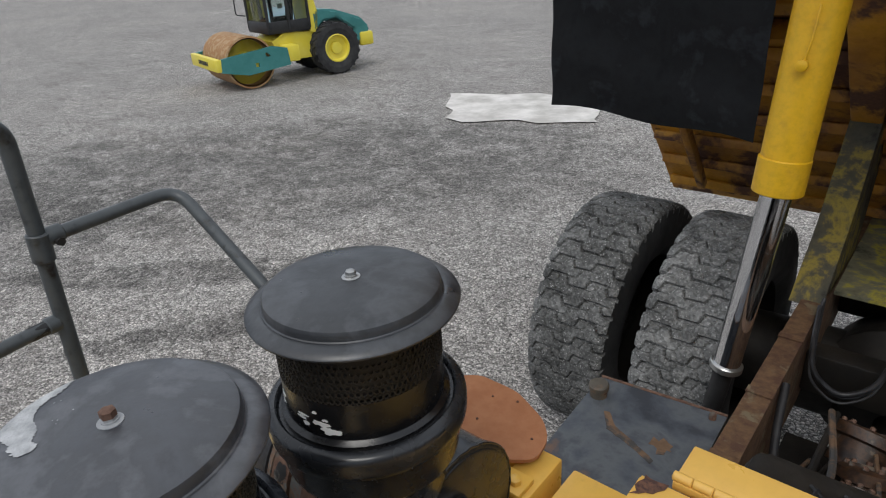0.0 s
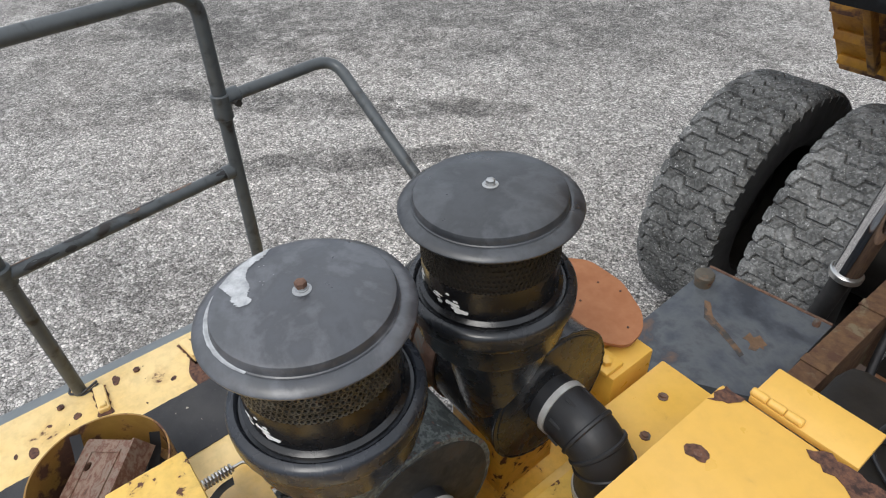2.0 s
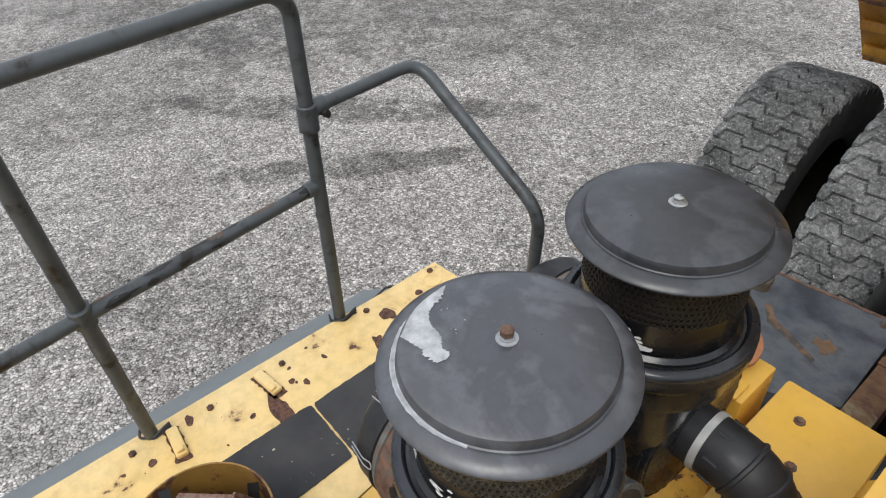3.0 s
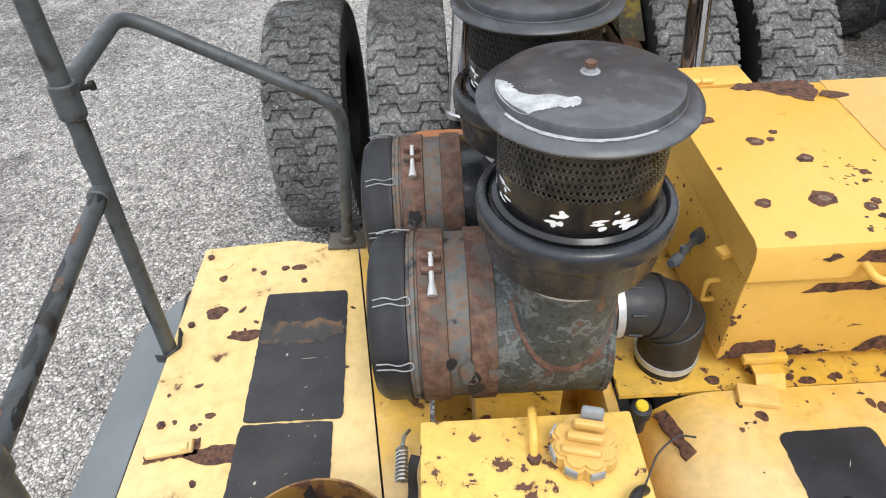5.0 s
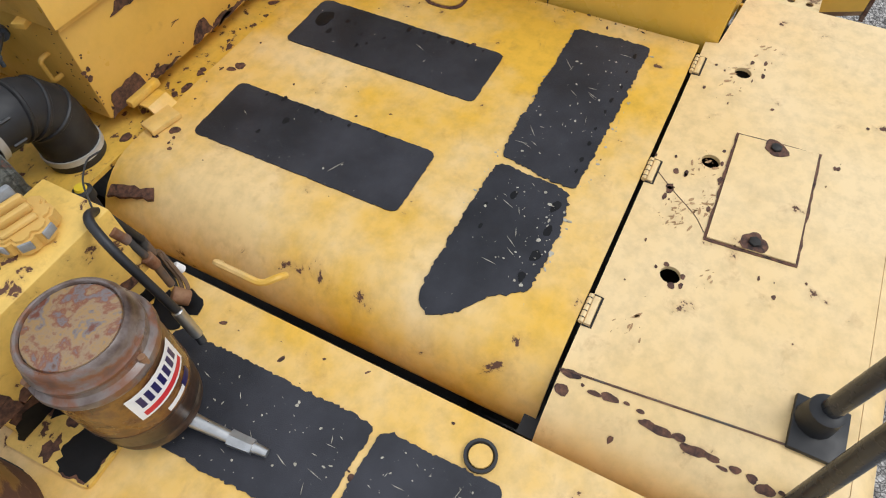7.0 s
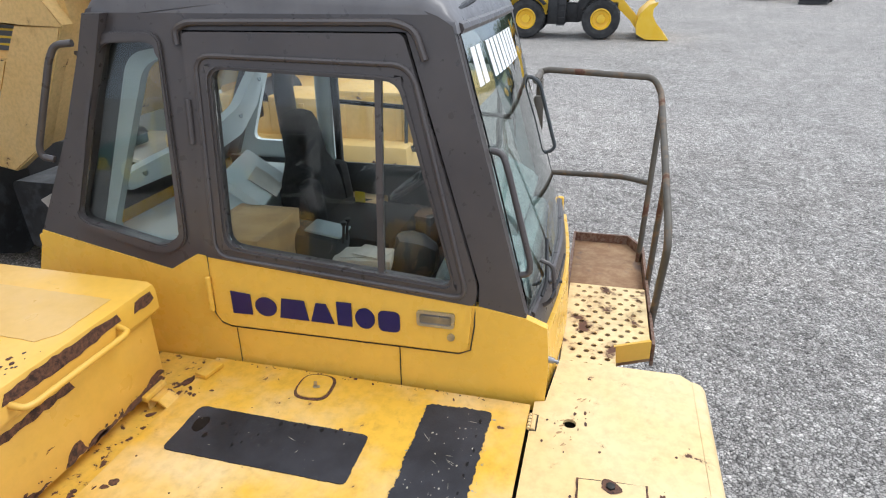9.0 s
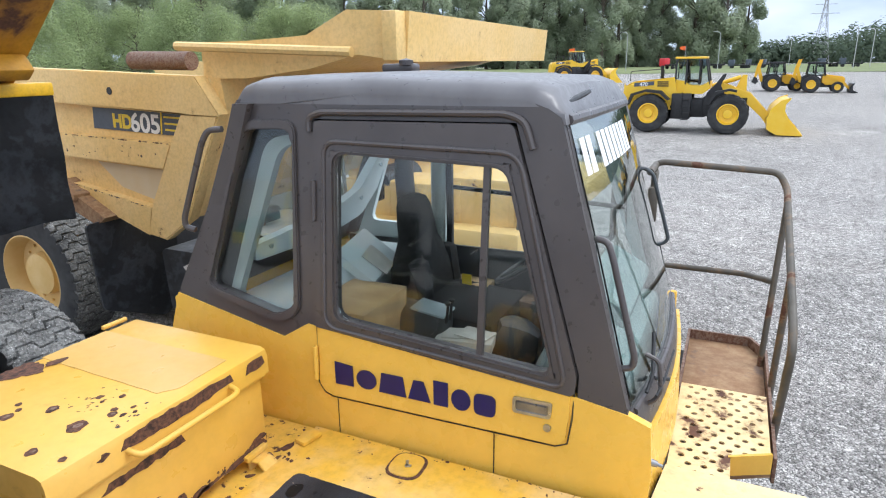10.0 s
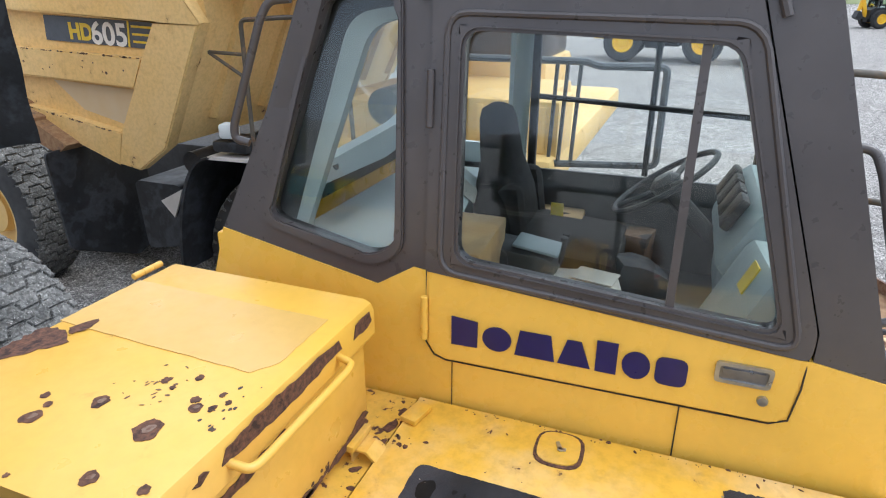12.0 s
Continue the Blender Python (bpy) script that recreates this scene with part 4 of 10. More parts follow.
spots += [blob(0.50 + stain.gauss(0, 0.03), -0.20 + stain.gauss(0, 0.025), stain.uniform(0.003, 0.008), stain.random(), 0.5, 10) for _ in range(9)]
spots += [blob(0.225 + stain.uniform(-0.012, 0.0), -0.10 - 0.05 * k, stain.uniform(0.004, 0.012), stain.random(), 0.6, 10) for k in range(8)]
spots += [blob(0.62 + stain.uniform(-0.014, -0.004), -0.30 - 0.045 * k, stain.uniform(0.004, 0.012), stain.random(), 0.6, 10) for k in range(6)]
pieces("oil_stain", spots, flat(DECK + 0.0034), 0.0005, M_OIL, hood_ob)
# pale bare rim along the worn edges of the tape
scatter_chips(hood_ob, flat(DECK + 0.0006), 0.02, 0.80, -0.718, -0.708, 26, 95, 0.006, "bare_fleck", M_BARE, 0.001)
scatter_chips(hood_ob, flat(DECK + 0.0006), -0.10, 0.80, -0.940, -0.922, 40, 96, 0.006, "bare_fleck", M_BARE, 0.001)
scatter_chips(hood_ob, flat(DECK + 0.0036), -0.02, 0.22, -0.92, -0.87, 30, 97, 0.005, "bare_fleck", M_BARE, 0.001)
scatter_chips(side_ob, flat(SIDE + 0.0005), -1.33, -0.86, -0.9, 0.68, 60, 54, 0.012)
scatter_chips(rear_ob, flat(SIDE + 0.0005), -0.24, 0.88, 0.115, 0.165, 40, 55, 0.016)


def build_handrail():
    b = bmesh.new()
    R = 0.0185
    tube(b, [(-1.354, 0.325, SIDE - 0.03), (-1.317, 0.347, 3.583), (-1.307, 0.353, 3.83), (-1.295, 0.31, 3.868), (-1.24, -0.30, 3.868), (-1.18, -1.3, 3.868), (-1.18, -1.36, 3.80), (-1.22, -1.36, SIDE - 0.03)], R, 14, 0.06)
    rail = part("handrail", b, M_RAIL, truck, "grey painted tubular handrail along the walkway")
    b = bmesh.new()
    tube(b, [(-1.335, -0.272, SIDE - 0.06), (-1.255, -0.268, 3.372), (-1.20, -0.266, 3.86)], 0.018, 12)
    part("post", b, M_RAIL, rail)
    b = bmesh.new()
    tube(b, [(-1.329, 0.335, 3.372), (-1.250, -0.27, 3.372), (-1.18, -0.85, 3.365), (-1.20, -1.36, 3.36)], 0.017, 12)
    part("mid_rail", b, M_RAIL, rail)
    b = bmesh.new()
    tube(b, [(-1.318, 0.36, 3.583), (-1.336, 0.695, 3.590), (-0.880, 0.690, 3.335), (-0.93, 0.70, SIDE + 0.01)], 0.0165, 12, 0.065)
    part("end_loop", b, M_RAIL, rail)
    b = bmesh.new()
    box(b, -0.985, -0.875, 0.665, 0.735, SIDE, SIDE + 0.010, 0.002)
    lathe(b, [(0.026, 0), (0.024, 0.02), (0.019, 0.024)], pose(-0.93, 0.70, SIDE + 0.008), 14)
    part("foot_plate", b, M_RAILBROWN, rail)
    for p0, p1, r in (((-1.320, 0.345, 3.53), (-1.316, 0.348, 3.60), 0.025), ((-1.318, 0.36, 3.583), (-1.322, 0.40, 3.584), 0.022), ((-1.325, 0.30, 3.372), (-1.329, 0.33, 3.372), 0.021), ((-1.258, -0.268, 3.345), (-1.250, -0.268, 3.40), 0.024)):
        b = bmesh.new()
        rod(b, p0, p1, r, seg=14, rim=0.003)
        part("clamp", b, M_RAIL, rail)
    b = bmesh.new()
    rod(b, (-1.345, 0.368, 3.57), (-1.285, 0.378, 3.575), 0.006, seg=8)
    rod(b, (-1.285, 0.378, 3.575), (-1.277, 0.380, 3.576), 0.010, seg=6)
    part("clamp_bolt", b, M_DARKSTEEL, rail)
    rnd = random.Random(64)
    for p0, p1, r, count in (((-1.329, 0.335, 3.372), (-1.250, -0.27, 3.372), 0.0173, 26), ((-1.354, 0.325, SIDE), (-1.317, 0.347, 3.583), 0.0188, 8), ((-1.335, -0.272, SIDE), (-1.255, -0.268, 3.372), 0.0183, 8)):
        p0, p1 = Vector(p0), Vector(p1)
        d = (p1 - p0).normalized()
        u = d.orthogonal().normalized()
        v = d.cross(u)
        for k in range(count):
            c, turn = p0 + (p1 - p0) * rnd.uniform(0.03, 0.97), rnd.uniform(0, 6.28)
            half, wide = rnd.uniform(0.008, 0.035), rnd.uniform(0.25, 0.75)
            b = bmesh.new()
            lo, hi = [], []
            for j in range(9):
                q = j / 8 * 2 - 1
                w = wide * math.sqrt(max(0.02, 1 - q * q)) * rnd.uniform(0.6, 1.0)
                for a, side_row in ((turn - w, lo), (turn + w, hi)):
                    side_row.append(b.verts.new(c + d * q * half + (u * math.cos(a) + v * math.sin(a)) * r))
            mid = [b.verts.new(c + d * (j / 8 * 2 - 1) * half + (u * math.cos(turn) + v * math.sin(turn)) * (r + 0.0006)) for j in range(9)]
            for j in range(8):
                b.faces.new((lo[j], lo[j + 1], mid[j + 1], mid[j]))
                b.faces.new((mid[j], mid[j + 1], hi[j + 1], hi[j]))
            part("worn_flake", b, M_BAND if k % 4 == 0 else M_BLACKPAINT, rail)
    for y0, x0 in ((0.325, -1.353), (-0.272, -1.334)):
        b = bmesh.new()
        for k in range(3):
            tube(b, [(x0 - 0.028, y0 - 0.02, SIDE - 0.02 + 0.01 * k), (x0, y0 - 0.028, SIDE - 0.014 + 0.008 * k), (x0 + 0.028, y0, SIDE - 0.012 + 0.01 * k), (x0 + 0.02, y0 + 0.05, SIDE + 0.01 * k)], 0.0035, 6, 0.01)
        part("wire_lashing", b, M_RUBBER, rail)


build_handrail()


def hex_band(bm, r, z0, z1, cols, rows, hole, thick, m):
    """A perforated sheet bent to a cylinder: one ring of faces round each hole."""
    dz = (z1 - z0) / rows
    da = 2 * math.pi / cols
    for j in range(rows):
        for i in range(cols):
            ca, cz = (i + 0.5 * (j % 2)) * da, z0 + (j + 0.5) * dz
            outer, inner, deep = [], [], []
            for k in range(8):
                t = math.pi / 8 + k * math.pi / 4
                sx, sz = math.cos(t), math.sin(t)
                q = max(abs(sx), abs(sz))
                for lst, fa, fz, rr in ((outer, 0.5 / q, 0.5 / q, r), (inner, hole, hole, r), (deep, hole, hole, r - thick)):
                    a, h = ca + sx * fa * da, cz + sz * fz * dz
                    lst.append(bm.verts.new(m @ Vector((rr * math.cos(a), rr * math.sin(a), h))))
            for k in range(8):
                n = (k + 1) % 8
                bm.faces.new((outer[k], outer[n], inner[n], inner[k]))
                bm.faces.new((inner[k], inner[n], deep[n], deep[k]))


def build_air_cleaner(px, py, pz, cy, cz, dark):
    """A lying canister on the axis (cy, cz) with a precleaner standing at (px, py)."""
    cx, R = px, 0.180
    end_mat = M_BOWLDARK if dark else M_OUTLET
    bm = bmesh.new()
    ox = px - (0.393 if dark else 0.375)
    axis = pose(ox, cy, cz, 0, 90, 0)
    lathe(bm, [(0.0, 0.06), (R - 0.006, 0.06), (R - 0.001, 0.065), (R - 0.001, 0.076), (R + 0.003, 0.079), (R + 0.003, 0.086), (R - 0.002, 0.089), (R - 0.002, 0.24), (R - 0.01, 0.245), (0, 0.245)], axis, 48)
    ac = part("air_cleaner", bm, M_CANISTER, truck, "rusty grey air cleaner canister with a black precleaner on top")
    b = bmesh.new()
    lathe(b, [(0.0, -0.012), (R - 0.05, -0.012), (R - 0.016, -0.004), (R - 0.004, 0.010), (R + 0.001, 0.022), (R + 0.001, 0.054), (R + 0.004, 0.058), (R + 0.004, 0.068), (R - 0.004, 0.072), (0, 0.072)], axis, 48)
    part("end_cap", b, M_RUBBER, ac, "black plastic end cap")
    for h0, h1 in ((0.092, 0.148), (0.190, 0.243)):
        b = bmesh.new()
        lathe(b, [(R - 0.002, h0), (R + 0.006, h0 + 0.002), (R + 0.006, h1 - 0.002), (R - 0.002, h1)], axis, 48, False)
        part("strap", b, M_BAND, ac, "rusty steel strap")
    b = bmesh.new()
    lathe(b, [(R - 0.01, 0.24), (R, 0.242), (R, 0.452), (R + 0.004, 0.456), (R + 0.004, 0.466), (R - 0.004, 0.468), (0, 0.468)], axis, 48)
    part("outlet_end", b, end_mat, ac, "black canister end with welded disc" if dark else "dark grey-green canister end with welded disc")
    b = bmesh.new()
    lathe(b, [(R - 0.007, 0.467), (R - 0.008, 0.4705), (R - 0.014, 0.4715), (0.0, 0.4715)], axis, 48)
    part("end_disc", b, M_BOWLDARK if dark else M_ENDDISC, ac, "dusty black welded end disc")
    b = bmesh.new()
    rim_line = [axis @ Vector(((R + 0.003) * math.cos(2 * math.pi * k / 64), (R + 0.003) * math.sin(2 * math.pi * k / 64), 0.466 + 0.0012 * math.sin(9.7 * k))) for k in range(65)]
    tube(b, rim_line, 0.0028, 6)
    part("weld_bead", b, M_OUTLET if not dark else M_BOWLDARK, ac)
    # strap bolt in its two lugs
    sx = ox + 0.122
    def on(a, r):
        return (sx, cy - (R + r) * math.sin(radians(a)), cz + (R + r) * math.cos(radians(a)))
    for a in (8, 17):
        b = bmesh.new()
        turned_box(b, on(a, 0.010), (0.042, 0.012, 0.022), (a, 0, 0), 0.005)
        part("strap_lug", b, M_BAND, ac)
    b = bmesh.new()
    rod(b, on(6, 0.018), on(28, 0.018), 0.0055, seg=10)
    rod(b, on(25, 0.018), on(33, 0.017), 0.006, 0.011, seg=10, rim=0.001)
    part("strap_bolt", b, M_CLAMP, ac)
    # dark peeling blotches low on the front of the canister
    rnd = random.Random(31 if dark else 33)
    for k in range(7):
        b = bmesh.new()
        h, a0, r = rnd.uniform(0.11, 0.245), radians(rnd.uniform(62, 104)), rnd.uniform(0.008, 0.024)
        pts = blob(0, 0, 1, rnd.random(), 1, 14)
        b.faces.new([b.verts.new((ox + h + u * r * 0.7, cy - (R + 0.0068) * math.sin(a0 + v * r / R), cz + (R + 0.0068) * math.cos(a0 + v * r / R))) for u, v in pts])
        part("peeled_blotch", b, M_BLACKPAINT if k % 3 else M_CANISTER, ac)
    # wire clips round the cap
    for a in (150, 95, 215, 255, 30):
        b = bmesh.new()
        def rim(h, r, da=0.0):
            t = radians(a + da)
            return axis @ Vector((r * math.cos(t), r * math.sin(t), h))
        tube(b, [rim(0.006, R + 0.004, -2), rim(0.03, R + 0.009, -3.2), rim(0.05, R + 0.009, -1), rim(0.076, R + 0.007, -3.4), rim(0.080, R + 0.007, 2), rim(0.06, R + 0.011, 2.5), rim(0.04, R + 0.011, 0.5), rim(0.006, R + 0.004, 2)], 0.0015, 6, 0.008)
        part("wire_clip", b, M_LIDWORN, ac, "bent steel wire clip")
    # neck that runs down into a V-shaped saddle on the canister
    def saddle(t, lift=0.001):
        a = radians(36 + 50 * math.cos(t) ** 1.3 if math.cos(t) > 0 else 36 + 46 * math.cos(t))
        return Vector((cx - 0.003 + 0.098 * math.sin(t), cy - (R + lift) * math.sin(a), cz + (R + lift) * math.cos(a)))
    b = bmesh.new()
    turns = [2 * math.pi * k / 40 for k in range(40)]
    rows = [[b.verts.new((px + 0.103 * math.sin(t), py - 0.103 * math.cos(t), pz + z)) for t in turns] for z in (3.35, 3.297)]
    for f in (0.25, 0.5, 0.75, 1.0):
        rows.append([b.verts.new(Vector((px + 0.103 * math.sin(t), py - 0.103 * math.cos(t), pz + 3.297)).lerp(saddle(t), f)) for t in turns])
    for p, q in zip(rows, rows[1:]):
        for k in range(40):
            b.faces.new((p[k], p[(k + 1) % 40], q[(k + 1) % 40], q[k]))
    part("neck", b, end_mat, ac)
    if not dark:
        rnd = random.Random(17)
        b = bmesh.new()
        prev = None
        for k in range(41):
            t = radians(-88 + 4.4 * k)
            c = saddle(t)
            d = (saddle(t + 0.02) - c).normalized()
            out = Vector((0, c.y - cy, c.z - cz)).normalized()
            w = d.cross(out) * (0.010 + 0.006 * rnd.random())
            cur = [b.verts.new(c - w + out * 0.0005), b.verts.new(c + out * 0.004), b.verts.new(c + w * 0.5 + out * 0.002)]
            if prev:
                b.faces.new((prev[0], prev[1], cur[1], cur[0]))
                b.faces.new((prev[1], prev[2], cur[2], cur[1]))
            prev = cur
        part("weld_rust", b, M_BAND, ac, "brown rusty weld round the saddle")
        for k in range(46):
            b = bmesh.new()
            h, a0, r = rnd.uniform(0.26, 0.45), radians(rnd.uniform(-60, 70)), rnd.uniform(0.0016, 0.0055)
            pts = blob(0, 0, 1, rnd.random(), rnd.uniform(0.4, 1), 9)
            b.faces.new([b.verts.new((ox + h + u * r, cy - (R + 0.0008) * math.sin(a0 + v * r / R), cz + (R + 0.0008) * math.cos(a0 + v * r / R))) for u, v in pts])
            part("paint_flake", b, M_FENDER if k % 4 else M_BLACKPAINT, ac)
    b = bmesh.new()
    lathe(b, [(0.1035, 3.297), (0.106, 3.299), (0.106, 3.319), (0.1035, 3.321)], pose(px, py, pz), 40, False)
    part("neck_clamp", b, M_CLAMP, ac)
    # precleaner
    up = pose(px, py, pz)
    b = bmesh.new()
    lathe(b, [(0.0, 3.345), (0.100, 3.345), (0.142, 3.346), (0.1495, 3.349), (0.1515, 3.356), (0.1560, 3.404), (0.1570, 3.410), (0.1645, 3.415), (0.1672, 3.419), (0.1682, 3.426), (0.1682, 3.446), (0.1668, 3.453), (0.162, 3.458), (0.152, 3.461), (0.149, 3.459), (0.146, 3.452), (0.0, 3.452)], up, 72)
    part("precleaner_bowl", b, M_BOWLDARK if dark else M_BOWL, ac, "glossy black plastic dust bowl")
    b = bmesh.new()
    lathe(b, [(0.1405, 3.450), (0.1405, 3.459), (0.136, 3.462), (0.1325, 3.465), (0.1325, 3.530), (0.130, 3.530), (0.130, 3.450)], up, 64, False)
    part("precleaner_body", b, M_GLOSSBLACK, ac, "glossy black cylinder with torn white decals")
    b = bmesh.new()
    hex_band(b, 0.1325, 3.530, 3.640, 92, 9, 0.37, 0.003, up)
    part("mesh_band", b, M_DARKSTEEL if dark else M_MESH, ac, "perforated dark intake band", smooth=False)
    b = bmesh.new()
    lathe(b, [(0.112, 3.44), (0.112, 3.645)], up, 40, False)
    part("inner_screen", b, M_BLACKPAINT, ac)
    b = bmesh.new()
    lathe(b, [(0.0, 3.640), (0.128, 3.638), (0.163, 3.629), (0.1665, 3.630), (0.1672, 3.633), (0.1655, 3.636), (0.146, 3.6445), (0.1415, 3.6435), (0.1395, 3.6450), (0.1385, 3.654), (0.1365, 3.6585), (0.130, 3.6615), (0.09, 3.667), (0.03, 3.671), (0.0, 3.671)], up, 96)
    lid = part("lid", b, M_LIDDARK if dark else M_LID, ac, "satin dark lid with scuffed rim")
    b = bmesh.new()
    lathe(b, [(0.0145, 3.670), (0.0145, 3.672), (0.010, 3.673), (0.010, 3.675)], up, 20)
    lathe(b, [(0.0085, 3.674), (0.0085, 3.681), (0.005, 3.683), (0, 3.683)], up, 6)
    bolt = part("lid_bolt", b, M_STEEL if dark else M_LIDWORN, ac)
    # torn decals
    b = bmesh.new()
    rnd = random.Random(9)
    for a0 in (-112, -82, -70, 176, 200):
        for k in range(6):
            b = bmesh.new()
            a = radians(a0 + rnd.uniform(-7, 7))
            z = rnd.uniform(3.475, 3.515)
            w, h = rnd.uniform(0.004, 0.014), rnd.uniform(0.002, 0.006)
            pts = blob(0, 0, 1, rnd.random(), 1, 9)
            vs = [b.verts.new(up @ Vector((0.1332 * math.cos(a + u * w / 0.132), 0.1332 * math.sin(a + u * w / 0.132), z + v * h))) for u, v in pts]
            b.faces.new(vs)
            part("torn_decal", b, M_WHITE, ac)
    # rubber elbow down into the hood
    b = bmesh.new()
    xe = ox + 0.56
    pts = [(ox + 0.43, cy - 0.01, cz + 0.005), (xe - 0.02, cy - 0.01, cz + 0.005)] + [(xe + 0.095 * math.sin(radians(t)), cy - 0.012, cz - 0.09 + 0.095 * math.cos(radians(t))) for t in range(0, 91, 10)] + [(xe + 0.095, cy - 0.012, 2.87)]
    tube(b, pts, 0.068, 28)
    el = part("hose_elbow", b, M_RUBBER, ac, "ribbed black rubber intake elbow")
    b = bmesh.new()
    for t in (18, 42, 66):
        c = Vector((xe + 0.095 * math.sin(radians(t)), cy - 0.012, cz - 0.09 + 0.095 * math.cos(radians(t))))
        d = Vector((math.cos(radians(t)), 0, -math.sin(radians(t))))
        rod(b, c - d * 0.006, c + d * 0.006, 0.0725, seg=28, rim=0.003)
    for k in range(7):
        a = radians(k * 51)
        u = Vector((0, math.cos(a), math.sin(a))) * 0.069
        c0 = Vector((xe - 0.03, cy - 0.01, cz + 0.005)) + u
        tube(b, [c0, c0 + Vector((0.03, 0, -0.004))], 0.004, 6)
    part("rib", b, M_RUBBER, ac)
    for p, d in (((xe - 0.050, cy - 0.01, cz + 0.005), (1, 0, 0)), ((xe + 0.095, cy - 0.012, 2.915), (0, 0, 1))):
        b = bmesh.new()
        c, d = Vector(p), Vector(d)
        rod(b, c - d * 0.008, c + d * 0.008, 0.0718, seg=32)
        part("hose_clamp", b, M_CLAMP, ac, "bright steel hose clamp")
    b = bmesh.new()
    box(b, ox + 0.20, ox + 0.40, cy - 0.10, cy + 0.10, SIDE - 0.25, cz - R + 0.03, 0.004)
    part("cradle", b, M_TANK, ac)
    return ac, bolt


air_cleaner, near_bolt = build_air_cleaner(-0.422, 0.128, 0.002, 0.222, 3.075, False)
far_cleaner, far_bolt = build_air_cleaner(-0.442, 0.509, 0.006, 0.635, 3.060, True)
# scuffed bare patches and a rusty bolt head on the nearer lid only
LID_R, LID_Z = (0.0, 0.03, 0.09, 0.130, 0.1365, 0.1385, 0.1395, 0.1415, 0.146, 0.1655), (3.671, 3.671, 3.667, 3.6615, 3.6585, 3.654, 3.645, 3.6435, 3.6445, 3.636)


def lid_patch(name, spans, lift=0.0007):
    """A thin worn patch that follows the lid; spans are (angle, inner radius, outer radius)."""
    b = bmesh.new()
    prev = None
    for a, r0, r1 in spans:
        cur = []
        for k in range(9):
            r = r0 + (r1 - r0) * k / 8
            cur.append(b.verts.new((-0.422 + r * math.cos(radians(a)), 0.128 + r * math.sin(radians(a)), float(np.interp(r, LID_R, LID_Z)) + 0.002 + lift)))
        if prev:
            for k in range(8):
                b.faces.new((prev[k], prev[k + 1], cur[k + 1], cur[k]))
        prev = cur
    part(name, b, M_SCUFF, air_cleaner, "bare worn grey patch")


rnd = random.Random(21)
WORN = ((174, 0.134, 0.137), (178, 0.126, 0.1378), (184, 0.117, 0.138), (200, 0.113, 0.138), (208, 0.104, 0.138), (215, 0.092, 0.138), (221, 0.083, 0.137), (226, 0.081, 0.122), (232, 0.080, 0.108), (240, 0.077, 0.103), (246, 0.072, 0.098), (250, 0.078, 0.091))
spans = []
for a in np.arange(174, 250.5, 0.7):
    w = Vector((math.cos(radians(a)), math.sin(radians(a)), 0)) * 30
    lo, hi = (float(np.interp(a, [q[0] for q in WORN], [q[k] for q in WORN])) for k in (1, 2))
    lo, hi = lo + 0.004 * noise.noise(w) + 0.0016 * noise.noise(w * 4), hi + (0.004 if hi < 0.13 else 0.0) * noise.noise(w + Vector((9, 0, 0)))
    spans.append((a, min(lo, hi - 0.001), hi))
lid_patch("scuff", spans)
for k in range(7):
    a0, r0 = rnd.uniform(180, 245), rnd.uniform(0.06, 0.11)
    da, dr = rnd.uniform(0.3, 0.9), rnd.uniform(0.0005, 0.0015)
    lid_patch("scuff", [(a0 - da, r0 - dr * 0.2, r0 + dr * 0.2), (a0 - da * 0.3, r0 - dr, r0 + dr * 0.7), (a0 + da * 0.4, r0 - dr * 0.6, r0 + dr), (a0 + da, r0 - dr * 0.3, r0)])
lid_patch("rim_scuff", [(a, 0.1402, 0.1445 + 0.0012 * rnd.random() + 0.0022 * math.sin(radians((a - 205) * 2.1))) for a in range(204, 300, 2)])
bm = bmesh.new()
lathe(bm, [(0.0092, 3.6785), (0.0092, 3.6868), (0.005, 3.6888), (0, 3.6888)], pose(-0.422, 0.128, 0.002), 6)
part("rusty_nut", bm, M_BAND, air_cleaner)


